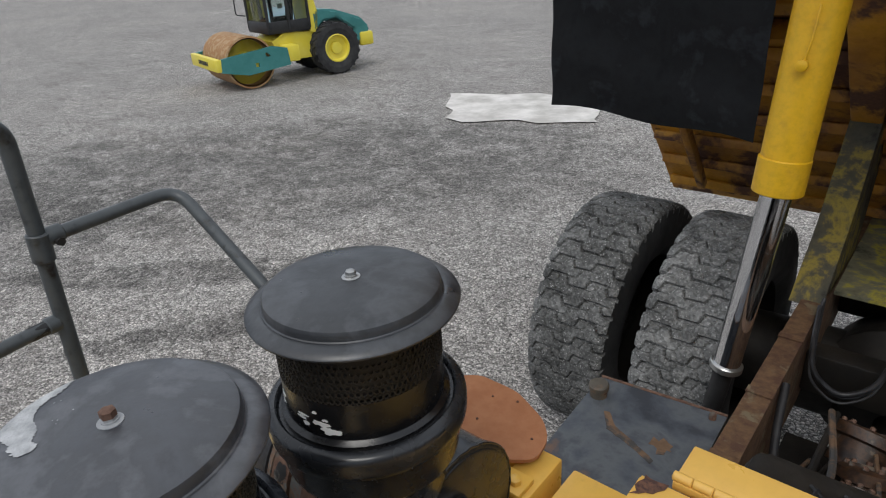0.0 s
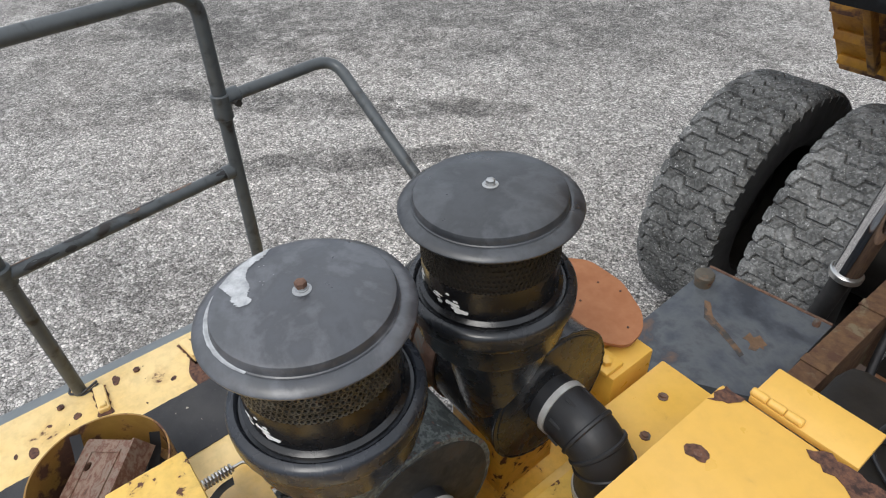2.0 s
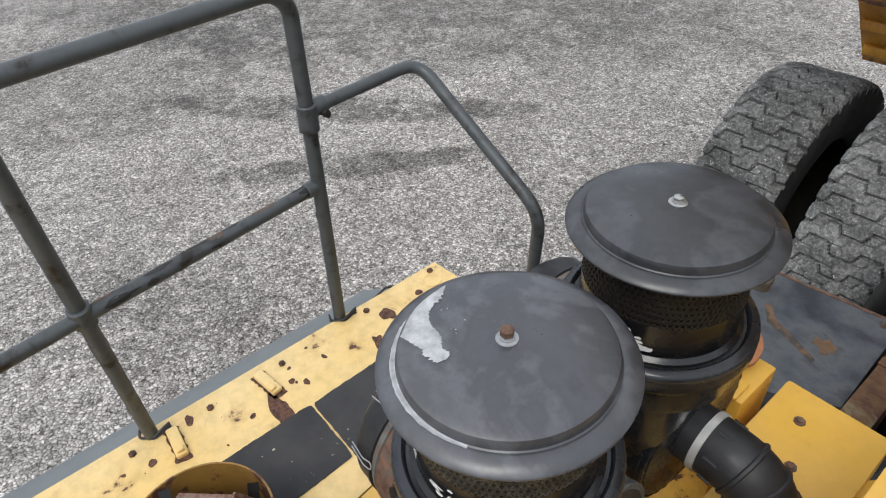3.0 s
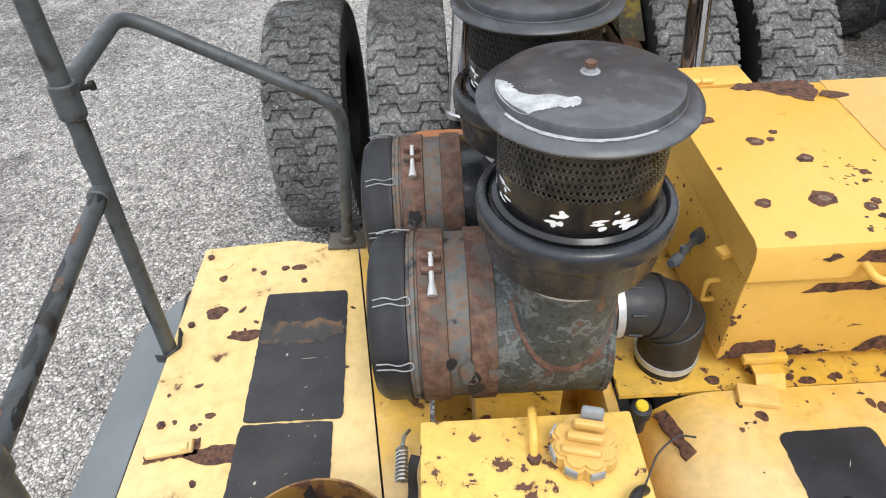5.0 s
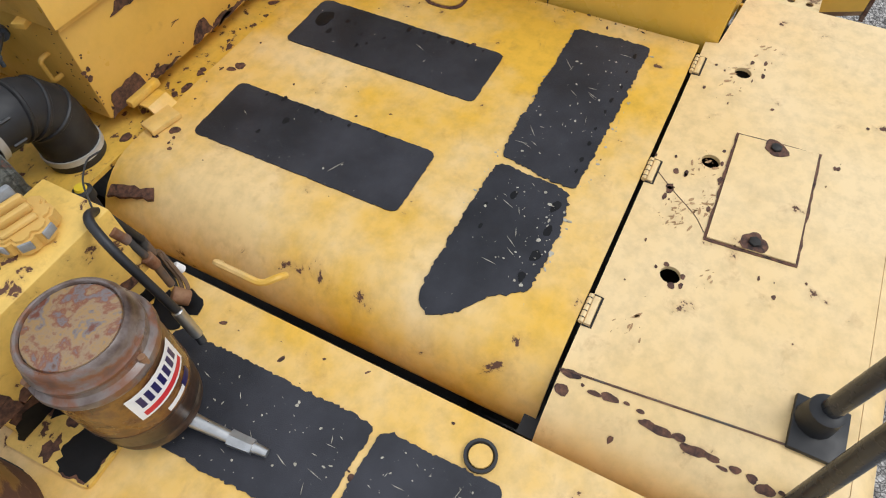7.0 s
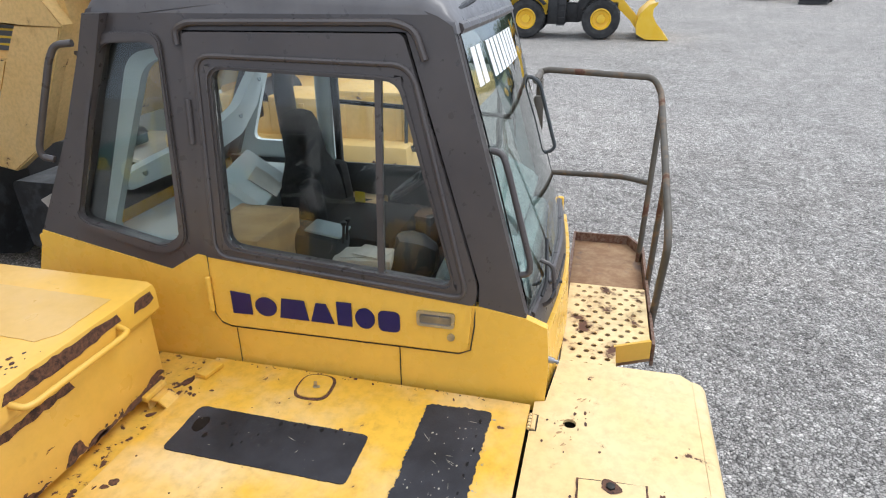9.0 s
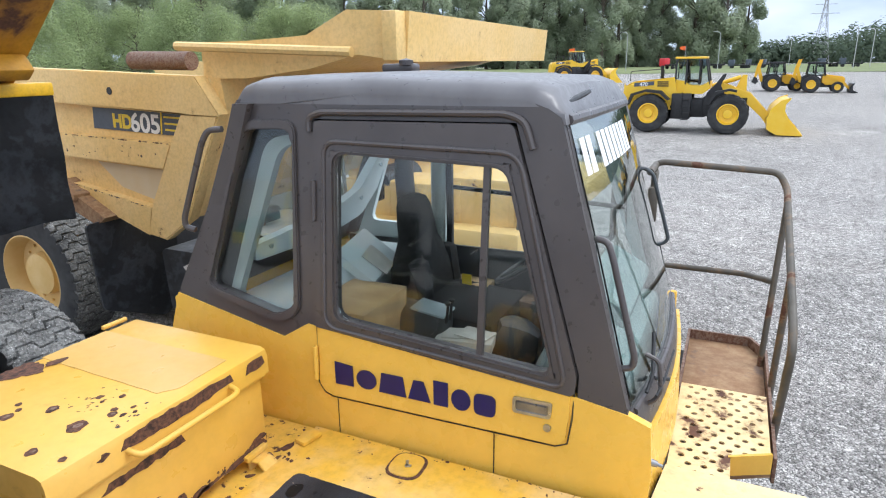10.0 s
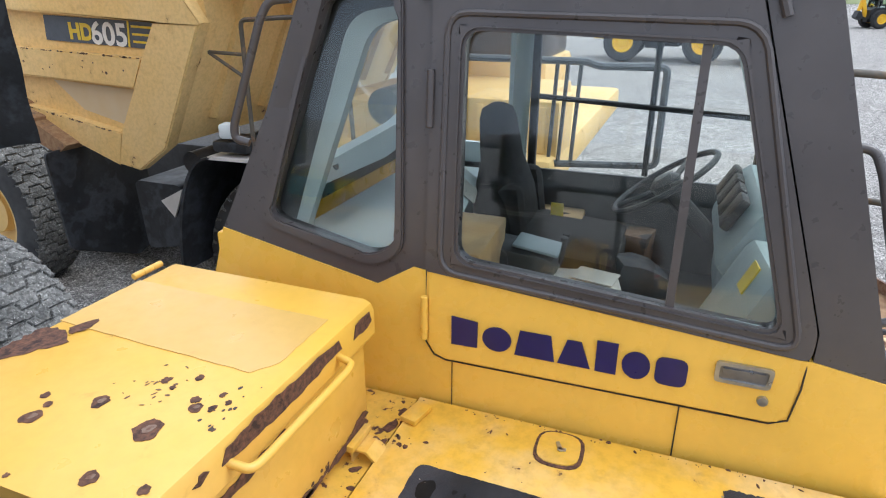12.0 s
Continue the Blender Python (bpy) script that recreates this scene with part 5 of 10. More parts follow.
def build_battery_box():
    bm = bmesh.new()
    box(bm, -0.045, 0.69, 0.165, 0.80, SIDE + 0.045, 3.215, 0.006)
    bb = part("battery_box", bm, M_BOX, truck, "yellow sheet steel box with rusted lid edge and spots")
    b = bmesh.new()
    prof = [(0.142, 3.20), (0.142, 3.262), (0.150, 3.282), (0.168, 3.290), (0.755, 3.290), (0.770, 3.284), (0.775, 3.20)]
    plate(b, prof, [], lambda u, v, d: (-0.058 + d, u, v), 0.765)
    bmesh.ops.bevel(b, geom=[e for e in b.edges if len(e.link_faces) == 2 and e.calc_face_angle(0) > 1.2 and min(v.co.z for v in e.verts) > 3.25], offset=0.006, segments=2, affect="EDGES")
    part("lid", b, M_BOX, bb, "yellow lid with brown rust spots")
    b = bmesh.new()
    box(b, -0.012, 0.190, 0.785, 0.890, 3.268, 3.286, 0.003)
    part("rear_flap", b, M_BOX, bb)
    for x in (0.002, 0.036, 0.070, 0.612, 0.645, 0.678):
        b = bmesh.new()
        rod(b, (x - 0.0165, 0.795, 3.291), (x + 0.0165, 0.795, 3.291), 0.009, seg=12, rim=0.002)
        part("hinge", b, M_BOX, bb)
    # pale repair sheet on the lid
    b = bmesh.new()
    plate(b, ragged([(0.335, 0.225), (0.385, 0.19), (0.58, 0.193), (0.586, 0.762), (0.352, 0.764)], 0.02, 0.0015, 8), [], flat(3.2905), 0.0015)
    part("lid_patch", b, M_LIDPATCH, bb, "faded rectangular patch of the lid")
    # front rim bar and handle
    b = bmesh.new()
    box(b, -0.05, 0.70, 0.150, 0.166, 3.185, 3.205, 0.004)
    part("rim_lip", b, M_BOX, bb)
    b = bmesh.new()
    tube(b, [(0.16, 0.145, 3.235), (0.165, 0.105, 3.228), (0.19, 0.100, 3.225), (0.50, 0.100, 3.225), (0.525, 0.105, 3.228), (0.53, 0.145, 3.235)], 0.009, 10, 0.03)
    part("handle", b, M_BOX, bb, "yellow bent bar handle")
    # rust along the lid edge and spots
    pieces("edge_rust", [ragged([(x0, z0), (x0 + (x1 - x0) * 0.5, z0 - 0.008), (x1, z0 + 0.004), (x1 - 0.01, z1), (x0 + (x1 - x0) * 0.4, z1 + 0.004), (x0 + 0.015, z1 - 0.004)], 0.02, 0.004, k)
                         for k, (x0, x1, z0, z1) in enumerate(((0.14, 0.545, 3.240, 3.274), (0.60, 0.69, 3.240, 3.272), (0.07, 0.11, 3.25, 3.262)))], upright_y(0.1415), -0.0015, M_RUSTEDGE, bb)
    pieces("edge_rust", [ragged([(x0, z0), (x1, z0 + 0.006), (x1 - 0.015, z1), (x0 + 0.03, z1 - 0.006)], 0.015, 0.004, 20 + k)
                         for k, (x0, x1, z0, z1) in enumerate(((0.08, 0.36, 3.135, 3.165), (-0.04, 0.085, 2.932, 2.990), (0.26, 0.34, 2.934, 2.985), (0.48, 0.685, 2.932, 2.962), (0.08, 0.17, 2.931, 2.955), (0.33, 0.42, 2.931, 2.958), (0.22, 0.24, 3.02, 3.032), (0.11, 0.21, 2.933, 2.946), (0.36, 0.47, 2.933, 2.950), (0.60, 0.69, 2.96, 2.985)))], upright_y(0.164), -0.0015, M_RUSTEDGE, bb)
    spots = ((-0.001, 0.602, 0.022), (0.078, 0.499, 0.022), (0.157, 0.422, 0.020), (0.125, 0.279, 0.032), (0.003, 0.274, 0.018), (0.205, 0.245, 0.016), (0.225, 0.262, 0.012), (0.215, 0.215, 0.010), (0.24, 0.20, 0.008), (0.255, 0.225, 0.008), (0.115, 0.505, 0.010), (0.134, 0.534, 0.011), (0.255, 0.36, 0.012), (0.015, 0.175, 0.012), (0.285, 0.305, 0.010), (0.24, 0.33, 0.007), (-0.04, 0.40, 0.006))
    pieces("rust_spot", [ragged(blob(x, y, r, 100 + k, 0.85, 18), 0.004, 0.0016, 300 + k) for k, (x, y, r) in enumerate(spots)], flat(3.2907), 0.0009, M_RUSTEDGE, bb)
    pieces("spot_core", [blob(x + 0.002, y - 0.001, r * 0.42, 130 + k, 0.8, 12) for k, (x, y, r) in enumerate(spots) if r > 0.015], flat(3.2918), 0.0006, M_BROWNPLATE, bb)
    pieces("lid_rust", [ragged([(0.118, 0.748), (0.135, 0.772), (0.31, 0.772), (0.33, 0.74), (0.315, 0.69), (0.29, 0.66), (0.265, 0.675), (0.232, 0.703), (0.19, 0.735), (0.155, 0.73)], 0.012, 0.006, 77), ragged([(-0.054, 0.715), (-0.052, 0.768), (-0.012, 0.768), (-0.018, 0.742), (-0.035, 0.73)], 0.010, 0.005, 78)], flat(3.2908), 0.0010, M_RUSTEDGE, bb)
    pieces("lid_rust", [ragged(blob(0.350, 0.690, 0.034, 81, 0.6, 16), 0.006, 0.003, 82)], flat(3.2925), 0.0008, M_RUSTEDGE, bb)
    faint = random.Random(33)
    stains = []
    for k in range(22):
        cx, cy, a = faint.gauss(0.235, 0.03), faint.gauss(0.35, 0.05), faint.uniform(0, 3.1)
        stains.append([(cx + p * math.cos(a) - q * math.sin(a), cy + p * math.sin(a) + q * math.cos(a)) for p, q in blob(0, 0, faint.uniform(0.002, 0.007), faint.random(), faint.uniform(0.2, 0.6), 9)])
    for k in range(14):
        cx, cy = faint.uniform(0.16, 0.33), faint.uniform(0.172, 0.215)
        stains.append(blob(cx, cy, faint.uniform(0.002, 0.006), faint.random(), 0.7, 9))
    pieces("lid_stain", stains, flat(3.2906), 0.0006, M_SMEAR, bb)
    # latch on the outer side
    b = bmesh.new()
    rod(b, (-0.046, 0.385, 3.12), (-0.135, 0.285, 3.14), 0.008, seg=10)
    rod(b, (-0.135, 0.285, 3.14), (-0.16, 0.262, 3.146), 0.014, 0.010, seg=8)
    rod(b, (-0.044, 0.387, 3.118), (-0.064, 0.365, 3.124), 0.017, seg=10)
    rod(b, (-0.128, 0.293, 3.108), (-0.128, 0.293, 3.168), 0.005, seg=8)
    part("rubber_latch", b, M_HYD, bb, "grey rubber latch")
    b = bmesh.new()
    tube(b, [(-0.047, 0.25, 3.10), (-0.075, 0.25, 3.10), (-0.075, 0.25, 3.04), (-0.047, 0.25, 3.04)], 0.006, 8, 0.012)
    part("latch_hook", b, M_BOX, bb)
    b = bmesh.new()
    turned_box(b, (-0.06, 0.24, 3.195), (0.04, 0.03, 0.014), (0, 0, 20), 0.003)
    part("latch_tab", b, M_BOX, bb)

    # chips along the outer side and the lower front edge
    scatter_chips(bb, lambda u, v, d: (-0.0456 - d, u, v), 0.17, 0.76, 2.94, 3.19, 34, 411, 0.007)
    scatter_chips(bb, lambda u, v, d: (-0.0456 - d, u, v), 0.17, 0.22, 2.94, 3.19, 18, 412, 0.008)
    scatter_chips(bb, lambda u, v, d: (u, 0.1645 - d, v), -0.03, 0.68, 2.935, 2.965, 60, 413, 0.012)
    scatter_chips(bb, lambda u, v, d: (u, 0.1645 - d, v), -0.045, -0.025, 2.95, 3.18, 16, 414, 0.010)


build_battery_box()


def build_oil_tank():
    bm = bmesh.new()
    box(bm, -0.706, -0.346, -0.268, -0.108, 2.985, 3.165, 0.005)
    tk = part("oil_tank", bm, M_TANK, truck, "small chipped yellow tank with a star knob cap")
    b = bmesh.new()
    # eight-lobed cap with a stepped finger ridge
    outline = []
    for k in range(8):
        a = 2 * math.pi * k / 8 + 0.2
        for da, r in ((-0.26, 0.052), (0.0, 0.055), (0.26, 0.052), (0.393, 0.046)):
            outline.append((-0.443 + r * math.cos(a + da), -0.185 + r * math.sin(a + da)))
    plate(b, outline, [], flat(3.172), 0.030)
    lathe(b, [(0.045, 0.0), (0.045, 0.014)], pose(-0.443, -0.185, 3.163), 24)
    bmesh.ops.bevel(b, geom=[e for e in b.edges if abs(e.verts[0].co.z - 3.202) < 1e-4 and abs(e.verts[1].co.z - 3.202) < 1e-4 and len(e.link_faces) == 2 and e.calc_face_angle(0) > 1], offset=0.005, segments=2, affect="EDGES")
    cap = part("cap", b, M_LIDPATCH, tk, "yellow lobed filler cap with bare edges")
    for k, (dx, dy, w, h) in enumerate(((-0.010, -0.018, 0.062, 0.010), (0.0, 0.002, 0.058, 0.016), (0.010, 0.021, 0.050, 0.022), (0.017, 0.037, 0.036, 0.034))):
        b = bmesh.new()
        turned_box(b, (-0.443 + dx, -0.185 + dy, 3.201 + h / 2), (w, 0.014, h), (0, 0, -14), 0.005)
        part("cap_rib", b, M_LIDPATCH if k < 3 else M_LIDWORN, cap)
    for k in (3, 4, 5, 6):
        a = 2 * math.pi * k / 8 + 0.2
        b = bmesh.new()
        turned_box(b, (-0.443 + 0.0535 * math.cos(a), -0.185 + 0.0535 * math.sin(a), 3.189), (0.004, 0.024 - 0.003 * (k % 2), 0.018), (0, 0, math.degrees(a)), 0.0015)
        part("bare_edge", b, M_LIDWORN, cap)
    b = bmesh.new()
    tube(b, [(-0.522, -0.185, 3.166), (-0.52, -0.165, 3.195), (-0.518, -0.12, 3.195), (-0.512, -0.095, 3.16), (-0.50, -0.08, 3.06)], 0.008, 10, 0.03)
    part("breather_hose", b, M_BOX, tk)
    b = bmesh.new()
    lathe(b, [(0.012, 0), (0.012, 0.008), (0, 0.008)], pose(-0.522, -0.19, 3.165), 6)
    part("hose_nut", b, M_RUSTEDGE, tk)
    # pedestal and foot plate, rusted through along the joint
    b = bmesh.new()
    box(b, -0.700, -0.355, -0.245, -0.12, SIDE, 2.990, 0.004)
    part("pedestal", b, M_TANK, tk)
    b = bmesh.new()
    plate(b, smooth_poly([(-0.725, -0.215), (-0.60, -0.215), (-0.60, -0.405), (-0.715, -0.41)], 0.012), [blob(-0.672, -0.358, 0.034, 5, 1.0, 18)], flat(SIDE + 0.001), 0.010)
    part("foot_plate", b, M_TANK, tk, "chipped yellow foot plate with a rusted hole")
    pieces("hole_rust", [ragged(blob(-0.627, -0.385, 0.022, 8, 0.7, 12), 0.006, 0.005, 71), ragged(blob(-0.694, -0.300, 0.026, 9, 0.6, 12), 0.006, 0.006, 72), ragged(blob(-0.63, -0.300, 0.022, 10, 0.6, 12), 0.005, 0.005, 73), ragged([(-0.718, -0.345), (-0.712, -0.400), (-0.66, -0.402), (-0.64, -0.396), (-0.655, -0.391), (-0.700, -0.392), (-0.708, -0.348)], 0.006, 0.003, 74)], flat(SIDE + 0.0115), 0.0012, M_RUSTEDGE, tk)
    pieces("rust_hole", [blob(-0.672, -0.358, 0.036, 6)], flat(SIDE + 0.0015), 0.002, M_DARKSTEEL, tk)
    pieces("joint_rust", [ragged([(x0, 2.990), (x1, 2.988), (x1 - 0.01, 2.984 + h), (x0 + 0.015, 2.990 + h)], 0.012, 0.004, k) for k, (x0, x1, h) in enumerate(((-0.71, -0.655, 0.07), (-0.66, -0.58, 0.03), (-0.60, -0.52, 0.038), (-0.51, -0.46, 0.018), (-0.44, -0.37, 0.026)))], upright_y(-0.2682), -0.0015, M_RUSTEDGE, tk)
    pieces("joint_rust", [ragged([(x0, SIDE + 0.008), (x1, SIDE + 0.006), (x1, SIDE + 0.02 + h), (x0 + 0.01, SIDE + 0.012 + h)], 0.012, 0.004, 9 + k) for k, (x0, x1, h) in enumerate(((-0.70, -0.62, 0.06), (-0.635, -0.56, 0.035), (-0.55, -0.50, 0.02)))], upright_y(-0.2452), -0.0015, M_RUSTEDGE, tk)
    pieces("grease_crust", [ragged([(-0.705, SIDE + 0.012), (-0.60, SIDE + 0.012), (-0.585, SIDE + 0.05), (-0.62, SIDE + 0.045), (-0.66, SIDE + 0.065), (-0.70, SIDE + 0.05)], 0.01, 0.005, 301), ragged([(-0.56, SIDE + 0.004), (-0.36, SIDE + 0.004), (-0.36, SIDE + 0.05), (-0.42, SIDE + 0.035), (-0.50, SIDE + 0.045), (-0.55, SIDE + 0.03)], 0.01, 0.006, 302)], upright_y(-0.2455), -0.002, M_OIL, tk)
    pieces("grease_crust", [ragged([(-0.712, -0.335), (-0.668, -0.318), (-0.615, -0.335), (-0.603, -0.395), (-0.65, -0.404), (-0.705, -0.40)], 0.008, 0.006, 303), ragged([(-0.655, -0.256), (-0.602, -0.25), (-0.602, -0.285), (-0.635, -0.28)], 0.008, 0.004, 304)], flat(SIDE + 0.0112), 0.0018, M_OIL, tk)
    pieces("grease_crust", [ragged(blob(-0.50, -0.335, 0.05, 305, 0.8, 20), 0.008, 0.005, 305), ragged(blob(-0.37, -0.30, 0.05, 306, 1.1, 20), 0.008, 0.006, 306)], flat(SIDE + 0.0008), 0.0018, M_OIL, tk)
    # black grease hose arching over the tank's end
    b = bmesh.new()
    tube(b, [(-0.415, -0.425, 2.925), (-0.405, -0.405, 2.96), (-0.408, -0.385, 3.05), (-0.405, -0.325, 3.16), (-0.388, -0.272, 3.192), (-0.355, -0.245, 3.16), (-0.330, -0.262, 3.05)], 0.0085, 12, 0.035)
    hose = part("grease_hose", b, M_RUBBER, tk, "black rubber grease hose")
    b = bmesh.new()
    tube(b, [(-0.365, -0.255, 3.17), (-0.33, -0.20, 3.185), (-0.29, -0.175, 3.19), (-0.262, -0.178, 3.185)], 0.0018, 5, 0.02)
    part("tie_wire", b, M_RUBBER, tk)
    b = bmesh.new()
    rod(b, (-0.411, -0.416, 2.94), (-0.4065, -0.395, 3.01), 0.0115, seg=10, rim=0.002)
    part("hose_sleeve", b, M_STEEL, hose)
    for k, (p, q, r) in enumerate((((-0.366, -0.262, 3.125), (-0.352, -0.262, 3.075), 0.0115), ((-0.352, -0.262, 3.075), (-0.345, -0.27, 3.02), 0.008), ((-0.345, -0.27, 3.02), (-0.34, -0.272, 2.985), 0.013), ((-0.34, -0.272, 2.985), (-0.345, -0.29, 2.93), 0.009), ((-0.36, -0.30, 2.925), (-0.345, -0.325, 2.905), 0.018), ((-0.33, -0.255, 3.05), (-0.328, -0.262, 3.0), 0.011))):
        b = bmesh.new()
        rod(b, p, q, r, r * 0.92, 10, 0.002)
        part("hose_fitting", b, M_SMEAR if k % 2 else M_PUMP, tk, "dirty rusted fitting")
    for k in range(3):
        b = bmesh.new()
        tube(b, [(-0.335 + 0.006 * k, -0.262, 3.04 - 0.02 * k), (-0.318 + 0.005 * k, -0.25, 2.98), (-0.325, -0.27 - 0.02 * k, 2.92), (-0.35, -0.30 - 0.012 * k, 2.90)], 0.0042, 6, 0.02)
        part("dirty_wire", b, M_SMEAR if k else M_DARKSTEEL, tk)
    b = bmesh.new()
    rod(b, (-0.306, -0.262, 2.93), (-0.300, -0.27, 2.91), 0.010, seg=10, rim=0.002)
    part("white_plug", b, M_WHITE, tk)


build_oil_tank()


def build_grease_pump():
    cx, cy = -0.548, -0.428
    KR, KZ = 1.11, 1.50
    up = pose(cx, cy, SIDE, 0, 0, 0) @ Matrix.Diagonal((KR, KR, KZ, 1))
    bm = bmesh.new()
    lathe(bm, [(0.0, 0.084), (0.084, 0.084), (0.0845, 0.10), (0.084, 0.14), (0.0825, 0.175), (0.0825, 0.186)], up, 48)
    gp = part("grease_pump", bm, M_PUMPSIDE, truck, "rusty cylindrical grease pump with a white label")
    b = bmesh.new()
    lathe(b, [(0.0, 0.016), (0.060, 0.016), (0.066, 0.02), (0.068, 0.030), (0.078, 0.034), (0.080, 0.042), (0.077, 0.048), (0.082, 0.056), (0.0835, 0.084), (0.085, 0.086), (0.085, 0.090), (0.0, 0.090)], up, 48)
    part("motor_housing", b, M_PUMPDARK, gp, "oily dark lower housing")
    b = bmesh.new()
    lathe(b, [(0.081, 0.172), (0.087, 0.175), (0.0885, 0.180), (0.087, 0.186), (0.079, 0.190), (0.0775, 0.196), (0.080, 0.199), (0.080, 0.203), (0.0765, 0.206), (0.075, 0.219), (0.072, 0.2245), (0.068, 0.2265), (0.0655, 0.2255), (0.064, 0.222)], up, 56, False)
    part("lid_band", b, M_PUMPBAND, gp, "glossy brown lid band")
    b = bmesh.new()
    lathe(b, [(0.0645, 0.2205), (0.062, 0.2235), (0.04, 0.2265), (0.0, 0.2268)], up, 56)
    part("pump_lid", b, M_PUMPLID, gp, "blotchy rusted lid")
    for k in range(3):
        b = bmesh.new()
        a = radians(40 + 120 * k)
        c = up @ Vector((0.083 * math.cos(a), 0.083 * math.sin(a), 0.182))
        rod(b, c, c + Vector((0, 0, 0.018)), 0.006, seg=8)
        part("lid_clip", b, M_PUMP, gp)
    b = bmesh.new()
    lathe(b, [(0.0, -0.002), (0.05, 0.0), (0.055, 0.02), (0.07, 0.024)], up, 32)
    part("pump_base", b, M_DARKSTEEL, gp)

    def sheet(a0, a1, z0, z1, slant, r):
        b = bmesh.new()
        n = 10
        lo, hi = [], []
        for k in range(n + 1):
            a = radians(a0 + (a1 - a0) * k / n)
            dz = slant * k / n
            lo.append(b.verts.new(up @ Vector((r * math.cos(a), r * math.sin(a), z0 + dz))))
            hi.append(b.verts.new(up @ Vector((r * math.cos(a), r * math.sin(a), z1 + dz))))
        for k in range(n):
            b.faces.new((lo[k], lo[k + 1], hi[k + 1], hi[k]))
        return b
    part("label", sheet(-118, -46, 0.114, 0.160, 0.004, 0.0852), M_WHITE, gp, "white maker's label with blue bars and a red stripe")
    part("label_stripe", sheet(-112, -50, 0.118, 0.127, 0.004, 0.0855), M_RED, gp)
    for k in range(7):
        part("label_bar", sheet(-110 + 8.6 * k, -110 + 8.6 * k + 5.6, 0.134 + 0.0006 * k, 0.153 + 0.0006 * k, 0.0, 0.0856), M_BLUE, gp)
    part("label_second", sheet(-70, -52, 0.095, 0.107, 0.002, 0.0853), M_BLUE, gp)
    part("label_second_bar", sheet(-96, -70, 0.094, 0.102, 0.002, 0.0853), M_WHITE, gp)
    # grey outlet fitting lying on the deck
    b = bmesh.new()
    rod(b, (cx + 0.006, cy - 0.07, SIDE + 0.040), (cx + 0.014, cy - 0.15, SIDE + 0.022), 0.014, 0.011, 12)
    rod(b, (cx + 0.014, cy - 0.15, SIDE + 0.022), (cx + 0.019, cy - 0.195, SIDE + 0.018), 0.016, 0.014, 6)
    rod(b, (cx + 0.019, cy - 0.195, SIDE + 0.018), (cx + 0.022, cy - 0.222, SIDE + 0.015), 0.010, 0.008, 12)
    part("outlet_fitting", b, M_STEEL, gp, "grey zinc hose fitting")


build_grease_pump()


